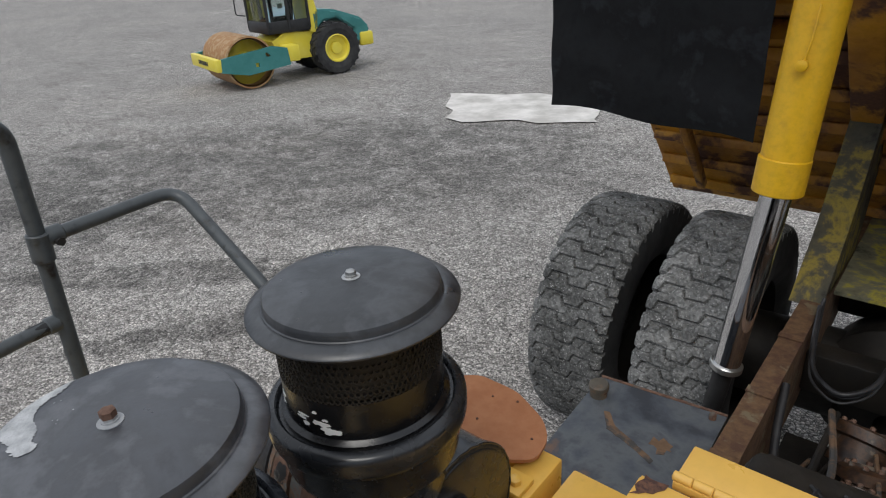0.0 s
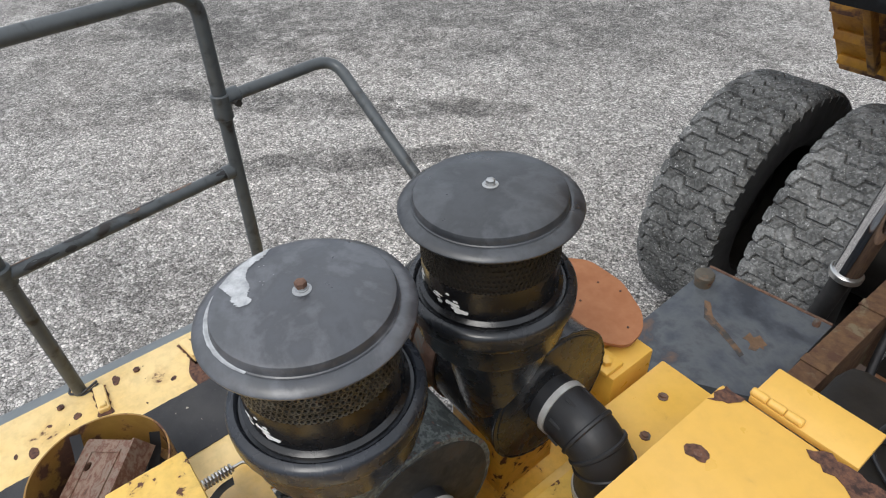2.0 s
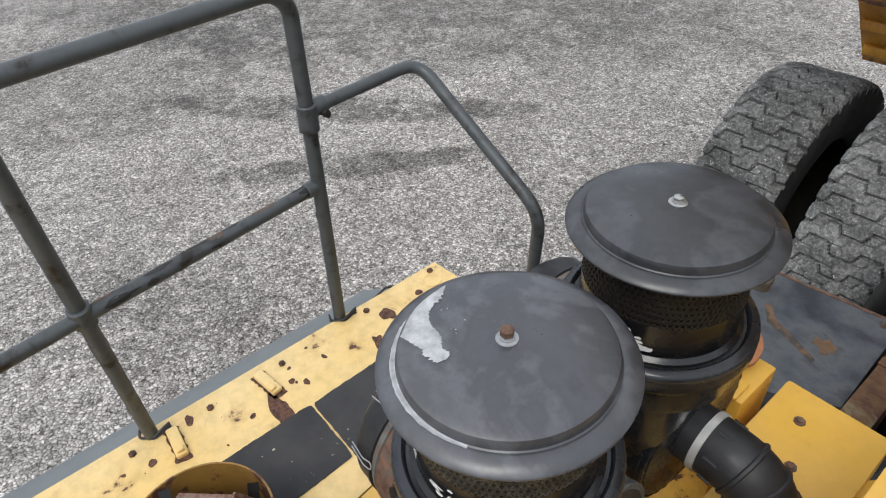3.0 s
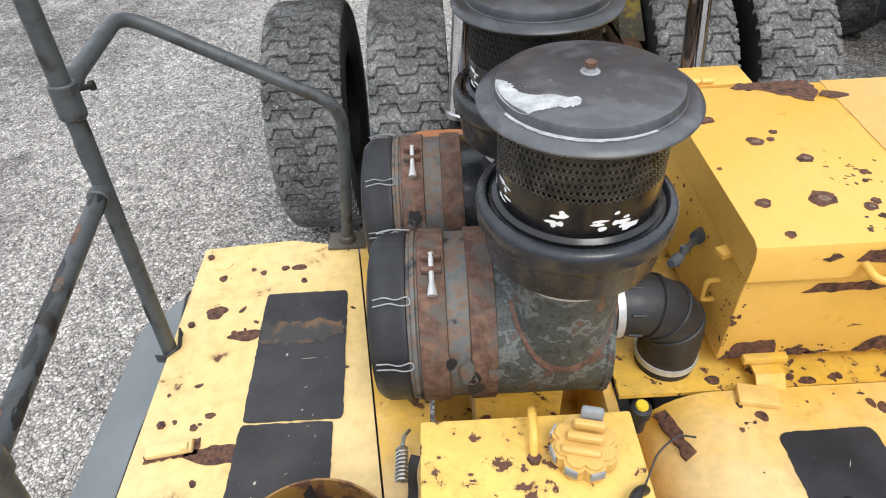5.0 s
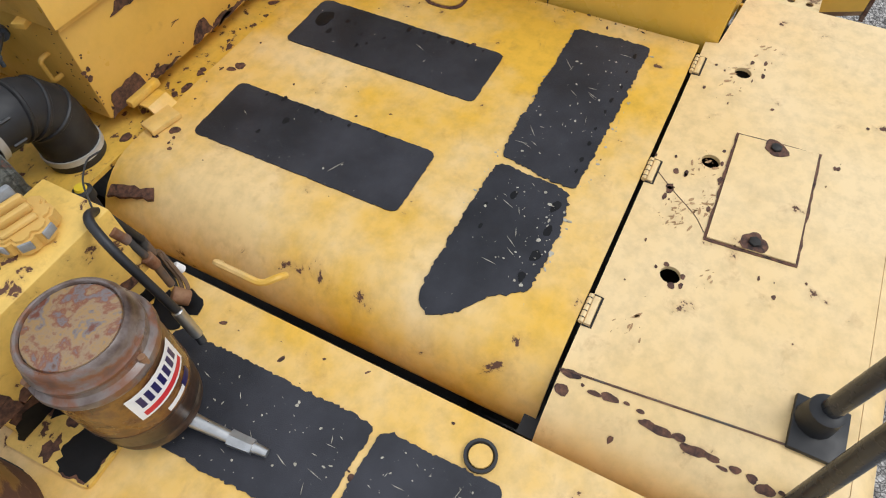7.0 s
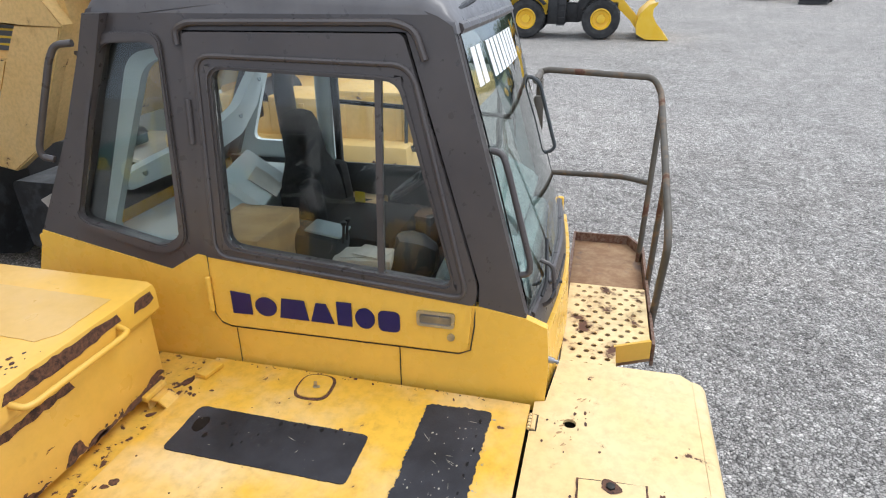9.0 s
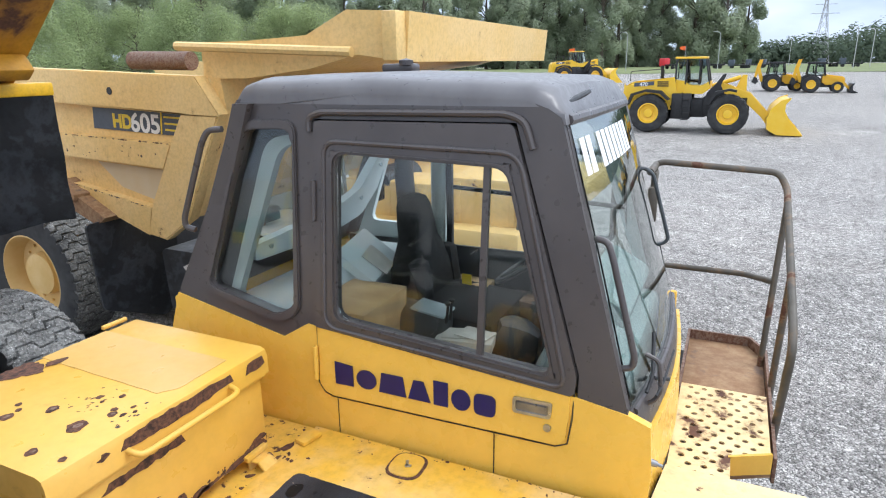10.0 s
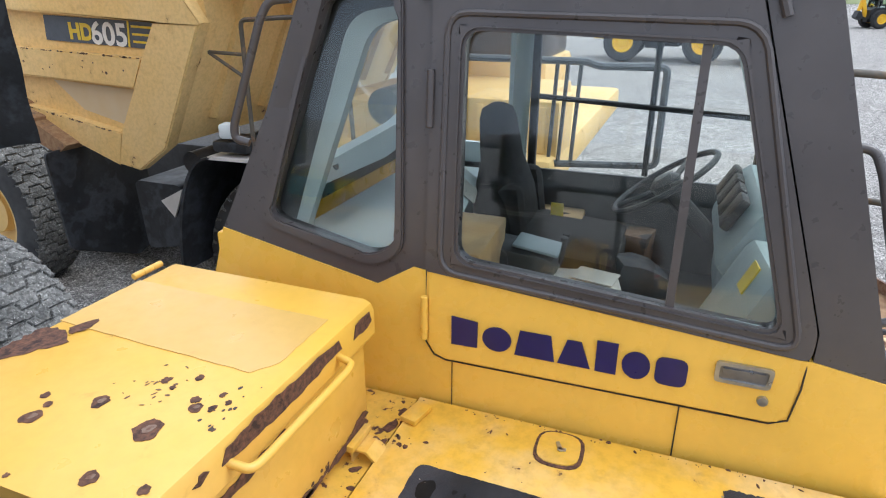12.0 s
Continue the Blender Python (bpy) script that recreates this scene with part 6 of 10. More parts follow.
def build_ring_bucket():
    cx, cy = -0.900, -0.280
    bm = bmesh.new()
    lathe(bm, [(0.157, 0.0), (0.157, 0.135), (0.153, 0.135), (0.153, 0.004), (0.0, 0.004)], pose(cx, cy, SIDE + 0.003), 56, False)
    bk = part("ring_guard", bm, M_RING, truck, "round yellow sheet steel guard, rusty inside")
    b = bmesh.new()
    lathe(b, [(0.0, 0.03), (0.10, 0.03), (0.128, 0.02)], pose(cx, cy, SIDE), 32)
    part("rubber_mat", b, M_RUBBER, bk)
    # rusty pressed bracket lying in it
    b = bmesh.new()
    m = pose(cx + 0.005, cy - 0.025, SIDE + 0.115, 14, -22, 38) @ Matrix.Scale(1.06, 4)
    holes = [[(x + 0.011 * math.cos(t), y + 0.011 * math.sin(t)) for t in [2 * math.pi * k / 12 for k in range(12)]] for x, y in ((-0.03, -0.045), (-0.03, 0.035))]
    plate(b, [(-0.075, -0.10), (0.075, -0.09), (0.085, 0.09), (-0.075, 0.10)], holes, lambda u, v, d: m @ Vector((u, v, d)), 0.008)
    for u in (-0.078, 0.08):
        plate(b, [(-0.1, -0.05), (0.1, -0.05), (0.095, 0.008), (-0.095, 0.008)], [], lambda p, q, d: m @ Vector((u + d, p, q)), 0.006)
    plate(b, [(-0.045, -0.075), (0.055, -0.07), (0.06, 0.07), (-0.045, 0.075)], [[(-0.038, -0.068), (0.048, -0.063), (0.053, 0.063), (-0.038, 0.068)]], lambda u, v, d: m @ Vector((u, v, 0.008 + d)), 0.003)
    part("bracket", b, M_BROWNPLATE, bk, "rusty pressed steel bracket")
    # printed strap, spring
    b = bmesh.new()
    def ribbon(pts, w):
        prev = None
        for k, p in enumerate(pts):
            p = Vector(p)
            d = (Vector(pts[min(k + 1, len(pts) - 1)]) - Vector(pts[max(k - 1, 0)])).normalized()
            s = d.cross(Vector((0.2, 0.1, 1))).normalized() * w / 2
            cur = (b.verts.new(p - s), b.verts.new(p + s))
            if prev:
                b.faces.new((prev[0], prev[1], cur[1], cur[0]))
            prev = cur
    strap = rounded([(-0.765, -0.15, SIDE + 0.012), (-0.755, -0.23, SIDE + 0.02), (-0.75, -0.30, SIDE + 0.012), (-0.80, -0.36, SIDE + 0.02), (-0.81, -0.45, SIDE + 0.006)], 0.03)
    ribbon(strap, 0.022)
    ribbon(rounded([(-0.728, -0.045, SIDE + 0.065), (-0.738, -0.075, SIDE + 0.050), (-0.733, -0.11, SIDE + 0.030), (-0.75, -0.145, SIDE + 0.014)], 0.02), 0.020)
    ribbon(rounded([(cx - 0.02, cy + 0.135, SIDE + 0.14), (cx - 0.01, cy + 0.12, SIDE + 0.09), (cx + 0.02, cy + 0.09, SIDE + 0.06)], 0.02), 0.024)
    ribbon(rounded([(cx - 0.135, cy - 0.02, SIDE + 0.14), (cx - 0.11, cy - 0.03, SIDE + 0.10), (cx - 0.07, cy - 0.05, SIDE + 0.05)], 0.02), 0.024)
    part("strap", b, M_RUBBER, bk, "black printed webbing strap")
    for k in (5, 8, 11, 14, 17):
        if k + 1 < len(strap):
            b = bmesh.new()
            p, q = Vector(strap[k]), Vector(strap[k + 1])
            turned_box(b, (p + q) / 2 + Vector((0, 0, 0.003)), (0.007, 0.016, 0.001), (0, 0, 0))
            part("strap_print", b, M_LIDWORN, bk)
    b = bmesh.new()
    pts = [(-0.755 + 0.011 * math.cos(k * 0.9), -0.035 - 0.0012 * k, SIDE + 0.075 + 0.011 * math.sin(k * 0.9)) for k in range(60)]
    tube(b, pts, 0.003, 6)
    tube(b, [(-0.755, -0.035, SIDE + 0.075), (-0.75, -0.01, SIDE + 0.08), (-0.74, 0.01, SIDE + 0.07)], 0.004, 6)
    part("spring", b, M_STEEL, bk, "bare steel coil spring")


build_ring_bucket()


# ---- cab ----
def cab_x(z):
    return 0.9 + 0.1 * max(0.0, z - 3.2)


def side(x_off=0.0):
    return lambda u, v, d: (cab_x(v) + x_off + d, u, v)


CABL = 2.12
BELT = [(0.745, 3.345), (0.226, 3.247), (0.118, 3.312), (0.058, 3.304), (-0.855, 3.232), (-1.012, 3.208)]
SHELL = [(0.745, 3.345), (0.575, 3.70), (0.438, 4.06), (0.420, 4.09), (0.36, 4.105), (-0.665, 4.095), (-0.722, 4.075), (-0.762, 4.05), (-1.012, 3.208)]
RWIN = smooth_poly([(0.385, 3.995), (0.172, 4.0), (0.165, 3.372), (0.245, 3.325), (0.582, 3.398)], 0.05)
DOORGLASS = smooth_poly([(-0.002, 3.925), (-0.608, 3.905), (-0.785, 3.29), (-0.005, 3.352)], 0.045)
DOOR = [(0.078, 4.02), (-0.62, 4.023), (-0.852, 3.30), (-0.835, 3.062), (0.045, 3.056), (0.078, 3.09)]


def build_cab():
    bm = bmesh.new()
    low = [(0.80, 2.87), (0.785, 3.20), (0.745, 3.345), (0.226, 3.247), (0.118, 3.312), (0.058, 3.304), (-0.855, 3.232), (-1.012, 3.208), (-1.078, 3.182), (-1.09, 3.03), (-1.082, 2.87)]
    plate(bm, low, [], side(), 0.03)
    cab = part("cab", bm, M_CAB, truck, "yellow operator cab with dark grey upper shell")
    b = bmesh.new()
    box(b, 0.93, CABL, 0.70, 0.79, 2.87, 3.32, 0.01)
    box(b, 0.93, CABL, -1.075, 0.70, 2.86, 2.89)
    box(b, CABL - 0.03, CABL, -1.05, 0.78, 2.87, 3.20, 0.01)
    part("lower_body", b, M_CAB, cab)
    # nose under the windscreen, bowed forward
    b = bmesh.new()
    n = 10
    def bow(k, top):
        t = k / n
        x = 0.93 + (CABL - 0.93) * t
        return (x, (-1.075 if not top else -1.02) - 0.045 * math.sin(math.pi * t), 3.105 - 0.01 * math.sin(math.pi * t) if top else 2.87)
    rows = []
    for k in range(n + 1):
        lo, hi = Vector(bow(k, False)), Vector(bow(k, True))
        hi2 = hi + Vector((0, -0.045, 0.0))
        rows.append([b.verts.new(v) for v in (lo, Vector((lo.x, hi2.y, 3.06)), hi2, hi, hi + Vector((0, 0.03, -0.02)), lo + Vector((0, 0.03, 0)))])
    for p, q in zip(rows, rows[1:]):
        for i in range(6):
            b.faces.new((p[i], p[(i + 1) % 6], q[(i + 1) % 6], q[i]))
    b.faces.new(rows[0]); b.faces.new(rows[-1][::-1])
    part("nose", b, M_CAB, cab)
    # dark cowl between nose and windscreen
    b = bmesh.new()
    rows = []
    for k in range(n + 1):
        hi = Vector(bow(k, True))
        rows.append([b.verts.new(v) for v in (hi + Vector((0, -0.030, 0.004)), hi + Vector((0, -0.016, 0.06)), Vector((hi.x, hi.y + 0.002, 3.205)), Vector((hi.x, hi.y + 0.022, 3.205)), hi + Vector((0, 0.02, 0.004)))])
    for p, q in zip(rows, rows[1:]):
        for i in range(5):
            b.faces.new((p[i], p[(i + 1) % 5], q[(i + 1) % 5], q[i]))
    b.faces.new(rows[0]); b.faces.new(rows[-1][::-1])
    part("cowl", b, M_GREYSHELL, cab)
    # dark shell, side wall with openings
    door_hole = smooth_poly([(0.080, 4.027), (-0.622, 4.030), (-0.856, 3.302), (-0.850, 3.2325), (0.058, 3.3045), (0.080, 3.306)], 0.02, 2)
    b = bmesh.new()
    outline = SHELL + [(-0.862, 3.2315), (-0.862, 3.30), (-0.628, 4.035), (0.085, 4.032), (0.085, 3.3078), (0.118, 3.312), (0.226, 3.247)]
    plate(b, outline, [RWIN], side(0.004), 0.045)
    part("side_shell", b, M_GREYSHELL, cab)
    # raised rims
    def rim(poly, w, lift, name, parent, mat=M_GREYSHELL):
        c = Vector((sum(p[0] for p in poly) / len(poly), sum(p[1] for p in poly) / len(poly)))
        o = [tuple(c + (Vector(p) - c) * (1 + w / (Vector(p) - c).length)) for p in poly]
        i = [tuple(c + (Vector(p) - c) * (1 - 0.004 / (Vector(p) - c).length)) for p in poly]
        b = bmesh.new()
        plate(b, o, [i], side(-lift), lift + 0.002)
        es = [e for e in b.edges if len(e.link_faces) == 2 and e.calc_face_angle(0) > 1.0 and all(abs(v.co.x - (cab_x(v.co.z) - lift)) < 1e-4 for v in e.verts)]
        bmesh.ops.bevel(b, geom=es, offset=min(lift, w) * 0.45, segments=2, affect="EDGES")
        return part(name, b, mat, parent)
    rim(RWIN, 0.030, 0.010, "window_rim", cab)
    b = bmesh.new()
    tube(b, [(cab_x(v) - 0.004, u, v) for u, v in [(0.10, 3.99), (0.105, 4.035), (0.06, 4.055), (-0.60, 4.06), (-0.655, 4.04), (-0.685, 3.96)]], 0.011, 8, 0.03)
    part("drip_rail", b, M_GREYSHELL, cab)
    # roof cap with crown, rear wall, pillars
    b = bmesh.new()
    prof = [(0.440, 4.06), (0.425, 4.105), (0.395, 4.14), (0.34, 4.155), (-0.10, 4.162), (-0.66, 4.142), (-0.725, 4.118), (-0.768, 4.06), (-0.775, 4.03)]
    xs = [(cab_x(4.1) + 0.002, -0.050), (cab_x(4.1) + 0.006, -0.030), (cab_x(4.1) + 0.016, -0.013), (cab_x(4.1) + 0.034, -0.001), (cab_x(4.1) + 0.07, 0.008), (cab_x(4.1) + 0.12, 0.014), (1.5, 0.022), (CABL - 0.12, 0.014), (CABL - 0.04, 0.0), (CABL - 0.02, -0.015)]
    grid = [[b.verts.new((x, y, z + dz * (1 if z > 4.1 else 0))) for y, z in prof] for x, dz in xs]
    for p, q in zip(grid, grid[1:]):
        for i in range(len(prof) - 1):
            b.faces.new((p[i], p[i + 1], q[i + 1], q[i]))
    for g in (grid[0], grid[-1]):
        b.faces.new(g)
    part("roof", b, M_ROOF, cab, "grey roof cap with sky sheen in its colour")
    b = bmesh.new()
    turned_box(b, (1.65, 0.10, 4.195), (0.10, 0.14, 0.035), (0, 0, 5), 0.012)
    lathe(b, [(0.03, 0), (0.03, 0.02), (0, 0.028)], pose(1.62, 0.06, 4.205), 16)
    part("roof_vent", b, M_GREYSHELL, cab)
    b = bmesh.new()
    tube(b, [(1.12, -0.742, 4.085), (1.30, -0.745, 4.10), (1.46, -0.735, 4.105)], 0.010, 8, 0.04)
    part("roof_grip", b, M_RUBBER, cab)
    # inner roof lining and rear pillars
    b = bmesh.new()
    box(b, 1.0, CABL - 0.05, -0.70, 0.36, 4.055, 4.075)
    part("roof_lining", b, M_INT, cab)
    for x0, x1 in ((0.955, 1.02), (CABL - 0.07, CABL)):
        b = bmesh.new()
        plate(b, [(0.71, 3.33), (0.405, 4.08), (0.34, 4.08), (0.63, 3.33)], [], upright_x(x0), x1 - x0)
        part("rear_pillar", b, M_GREYSHELL, cab)
    b = bmesh.new()
    tilt = lambda u, v, d: (u, 0.712 - (v - 3.33) * 0.407 + d, v)
    plate(b, [(0.98, 3.30), (CABL - 0.03, 3.30), (CABL - 0.03, 4.08), (0.98, 4.08)], [smooth_poly([(1.06, 3.44), (CABL - 0.1, 3.44), (CABL - 0.1, 4.0), (1.06, 4.0)], 0.06)], tilt, -0.03)
    part("rear_wall", b, M_GREYSHELL, cab)
    b = bmesh.new()
    plate(b, smooth_poly([(1.05, 3.43), (CABL - 0.09, 3.43), (CABL - 0.09, 4.01), (1.05, 4.01)], 0.06), [], lambda u, v, d: (u, 0.692 - (v - 3.33) * 0.407 + d, v), 0.005)
    part("rear_glass", b, M_GLASS, cab, "tinted rear pane").visible_shadow = False
    # far side wall
    b = bmesh.new()
    farside = lambda u, v, d: (CABL - 0.03 + d, u, v)
    plate(b, [(0.745, 3.28), (0.44, 4.08), (-0.74, 4.07), (-1.0, 3.20)], [smooth_poly([(0.36, 3.97), (0.18, 3.97), (0.18, 3.40), (0.55, 3.40)], 0.05), smooth_poly([(0.10, 3.97), (-0.62, 3.95), (-0.86, 3.30), (0.10, 3.30)], 0.05)], farside, 0.03)
    part("far_side_wall", b, M_INT, cab)
    b = bmesh.new()
    tube(b, [(CABL - 0.05, 0.12, 3.62), (CABL - 0.05, -0.80, 3.575)], 0.011, 10)
    tube(b, [(CABL - 0.04, -0.40, 3.32), (CABL - 0.04, -0.40, 3.95)], 0.012, 8)
    part("far_window_bar", b, M_BLACKPAINT, cab)
    # windscreen frame, pane
    b = bmesh.new()
    def ws(u, v, d):
        t = (u - 0.95) / (CABL - 0.95)
        return (u, -0.765 - (4.05 - v) * 0.297 - 0.045 * math.sin(math.pi * min(1, max(0, t))) * min(1.0, (4.15 - v) / 0.5) + d, v)
    n = 12
    def wsx(v, k):
        return cab_x(v) + 0.055 + (CABL - 0.06 - cab_x(v) - 0.055) * k / n
    lo_z, hi_z = 3.20, 4.03
    cols = []
    for k in range(n + 1):
        col = []
        for j in range(7):
            v = lo_z + (hi_z - lo_z) * j / 6
            p = ws(wsx(v, k), v, 0)
            col.append((b.verts.new(p), b.verts.new((p[0], p[1] + 0.006, p[2]))))
        cols.append(col)
    shut = [c[0] for c in cols] + cols[-1][1:] + [c[-1] for c in cols[-2::-1]] + cols[0][-2:0:-1]
    for p, q in zip(shut, shut[1:] + shut[:1]):
        b.faces.new((p[0], q[0], q[1], p[1]))
    for p, q in zip(cols, cols[1:]):
        for j in range(6):
            b.faces.new((p[j][0], p[j + 1][0], q[j + 1][0], q[j][0]))
            b.faces.new((p[j][1], q[j][1], q[j + 1][1], p[j + 1][1]))
    pane = part("windscreen", b, M_SCREEN, cab, "tinted windscreen with white lettering bars")
    pane.visible_shadow = False
    b = bmesh.new()
    plate(b, [(-1.012, 3.19), (-0.762, 4.06), (-0.70, 4.06), (-0.95, 3.19)], [], side(0.0315), 0.03)
    part("front_pillar", b, M_GREYSHELL, cab)
    b = bmesh.new()
    plate(b, [(-1.012, 3.19), (-0.762, 4.06), (-0.70, 4.06), (-0.95, 3.19)], [], lambda u, v, d: (CABL - 0.06 + d, u, v), 0.06)
    part("front_pillar", b, M_GREYSHELL, cab)
    b = bmesh.new()
    tube(b, [ws(wsx(3.20, k), 3.195, -0.004) for k in range(n + 1)], 0.012, 8)
    part("windscreen_seal", b, M_GREYSHELL, cab)
    b = bmesh.new()
    tube(b, [ws(wsx(4.04, k), 4.04, 0.004) for k in range(n + 1)], 0.018, 8)
    part("windscreen_seal", b, M_GREYSHELL, cab)
    for k in (0, 1) + tuple(range(3, 11)):
        b = bmesh.new()
        t0 = 0.045 + 0.066 * k
        vs = [b.verts.new(ws(cab_x(v) + 0.055 + tt * 1.05, v, -0.003)) for tt, v in ((t0, 3.875), (t0 + 0.052, 3.875), (t0 + 0.052, 3.985), (t0, 3.985))]
        b.faces.new(vs)
        part("name_bar", b, M_WHITE, pane, "white lettering bar")
    b = bmesh.new()
    tube(b, [(2.10, -0.955, 3.42), (2.10, -1.03, 3.15), (2.10, -1.045, 3.11)], 0.0025, 6)
    rod(b, (2.10, -1.038, 3.13), (2.10, -1.046, 3.10), 0.008, seg=8)
    part("antenna", b, M_BLACKPAINT, cab)
    # grab bars and wipers
    b = bmesh.new()
    tube(b, [(1.02, -0.86, 3.70), (1.02, -0.905, 3.695), (1.005, -0.925, 3.65), (0.975, -1.01, 3.36), (0.975, -1.005, 3.325), (0.97, -0.965, 3.32)], 0.0105, 10, 0.035)
    part("grab_bar", b, M_GREYSHELL, cab, "dark grab bar beside the windscreen")
    b = bmesh.new()
    tube(b, [(0.965, 0.475, 3.99), (0.955, 0.535, 3.985), (0.945, 0.56, 3.94), (0.92, 0.665, 3.655), (0.92, 0.665, 3.62), (0.93, 0.625, 3.61)], 0.0115, 10, 0.03)
    part("rear_grab_bar", b, M_GREYSHELL, cab)
    b = bmesh.new()
    tube(b, [(1.05, -1.045, 3.215), (1.10, -1.055, 3.25), (1.19, -1.04, 3.36)], 0.006, 8, 0.02)
    rod(b, (1.18, -1.055, 3.205), (1.20, -1.10, 3.20), 0.008, 0.006, 8)
    tube(b, [(1.04, -1.075, 3.215), (1.10, -1.09, 3.24), (1.30, -1.10, 3.26)], 0.004, 6)
    b2 = bmesh.new()
    tube(b2, [(1.07, -1.00, 3.142), (1.08, -1.067, 3.175), (1.08, -1.085, 3.21), (1.08, -1.072, 3.315), (1.08, -1.03, 3.33)], 0.0075, 8, 0.025)
    part("cowl_handle", b2, M_GREYSHELL, cab)
    part("wiper", b, M_RUBBER, cab)
    b = bmesh.new()
    tube(b, [(2.08, -0.80, 3.745), (2.09, -0.785, 3.70), (2.10, -0.81, 3.43), (2.10, -0.835, 3.405), (2.10, -0.97, 3.415), (2.10, -0.992, 3.44), (2.10, -0.905, 3.73), (2.09, -0.87, 3.755), (2.08, -0.82, 3.752)], 0.0085, 8, 0.03)
    part("mirror_hoop", b, M_RAIL, cab)
    b = bmesh.new()
    rod(b, (0.915, -1.075, 3.065), (0.913, -1.105, 3.062), 0.013, 0.009, 12)
    rod(b, (0.913, -1.105, 3.062), (0.912, -1.12, 3.060), 0.006, 0.005, 8)
    part("door_stop", b, M_HANDLE, cab)
    # door
    b = bmesh.new()
    upper = smooth_poly([(0.080, 4.028), (-0.623, 4.031), (-0.857, 3.30), (-0.853, 3.236), (0.055, 3.309), (0.080, 3.310)], 0.02, 3)
    plate(b, upper, [DOORGLASS], side(-0.010), 0.045)
    door = part("door", b, M_GREYSHELL, cab, "dark framed side door, closed")
    b = bmesh.new()
    plate(b, [(0.070, 3.3085), (-0.8425, 3.2345), (-0.840, 3.16), (-0.832, 3.09), (-0.815, 3.066), (-0.79, 3.062), (0.02, 3.058), (0.052, 3.070), (0.068, 3.095)], [], side(-0.007), 0.03)
    part("door_skin", b, M_CAB, cab)
    rim(DOORGLASS, 0.022, 0.018, "glass_rim", cab)
    mid_g = Vector((sum(p[0] for p in DOORGLASS) / len(DOORGLASS), sum(p[1] for p in DOORGLASS) / len(DOORGLASS)))
    bead = [mid_g + (Vector(p) - mid_g) * (1 + 0.052 / (Vector(p) - mid_g).length) for p in DOORGLASS]
    b = bmesh.new()
    tube(b, [(cab_x(p.y) - 0.010, p.x, p.y) for p in bead + bead[:1]], 0.0085, 8)
    part("door_bead", b, M_GREYSHELL, cab)
    b = bmesh.new()
    box(b, CABL - 0.052, CABL - 0.036, -0.98, 0.68, 2.93, 3.315, 0.004)
    part("far_trim", b, M_INTDARK, cab)
    b = bmesh.new()
    plate(b, DOORGLASS, [], side(0.012), 0.005)
    g = part("door_glass", b, M_GLASS, cab, "sliding side pane")
    g.visible_shadow = False
    b = bmesh.new()
    plate(b, RWIN, [], side(0.022), 0.005)
    g = part("quarter_glass", b, M_GLASS, cab)
    g.visible_shadow = False
    b = bmesh.new()
    plate(b, [(-0.533, 3.30), (-0.553, 3.298), (-0.553, 3.905), (-0.533, 3.906)], [], side(-0.001), 0.02)
    part("slider_bar", b, M_GREYSHELL, cab)
    b = bmesh.new()
    plate(b, smooth_poly([(-0.664, 3.203), (-0.790, 3.203), (-0.786, 3.148), (-0.664, 3.148)], 0.012), [smooth_poly([(-0.674, 3.194), (-0.780, 3.194), (-0.777, 3.157), (-0.674, 3.157)], 0.008)], side(-0.013), 0.008)
    part("handle_frame", b, M_STEEL, cab, "chrome recessed door handle")
    b = bmesh.new()
    plate(b, smooth_poly([(-0.674, 3.194), (-0.780, 3.194), (-0.777, 3.157), (-0.674, 3.157)], 0.008), [], side(-0.009), 0.003)
    plate(b, [(-0.68, 3.188), (-0.772, 3.188), (-0.770, 3.172), (-0.68, 3.172)], [], side(-0.014), 0.004)
    part("handle_flap", b, M_HANDLE, cab)
    b = bmesh.new()
    lathe(b, [(0.013, 0), (0.012, 0.008), (0, 0.009)], pose(0.894, -0.776, 3.116, 0, -90, 0), 18)
    part("lock", b, M_STEEL, cab)
    for z0, z1 in ((3.69, 3.83), (3.11, 3.24)):
        b = bmesh.new()
        rod(b, (cab_x(z0) - 0.014, 0.078, z0), (cab_x(z1) - 0.014, 0.078, z1), 0.010, seg=10, rim=0.002)
        part("door_hinge", b, M_GREYSHELL if z0 > 3.3 else M_CAB, cab)
    b = bmesh.new()
    plate(b, [(0.105, 4.045), (-0.645, 4.048), (-0.885, 3.302), (-0.875, 3.215), (0.105, 3.29)], [[(0.045, 3.99), (-0.59, 3.99), (-0.81, 3.30), (-0.80, 3.27), (0.045, 3.335)]], side(0.0505), 0.012)
    part("door_jamb", b, M_GREYSHELL, cab)
    # seams: thin dark lines round the door and on the skirt
    b = bmesh.new()
    seam = [(0.080, 4.02), (0.080, 3.306), (0.079, 3.095), (0.055, 3.058), (0.02, 3.047), (-0.80, 3.052), (-0.838, 3.070), (-0.850, 3.16), (-0.853, 3.30), (-0.62, 4.024), (0.080, 4.02)]
    tube(b, [(cab_x(v) + 0.001, u, v) for u, v in seam], 0.0024, 6)
    tube(b, [(0.8985, -0.60, 3.05), (0.8985, -0.60, 2.90)], 0.002, 5)
    tube(b, [(0.8985, 0.0, 3.045), (0.8985, 0.0, 2.90)], 0.0014, 5)
    part("seam", b, M_BLACKPAINT, cab)
    # bold maker's mark as plain blue shapes: bars, discs and wedges
    h0, h1 = 3.108, 3.194
    hm = (h0 + h1) / 2
    def disc(c, rx, rz):
        return [(c + rx * math.cos(2 * math.pi * k / 24), hm - 0.004 + rz * math.sin(2 * math.pi * k / 24)) for k in range(24)]
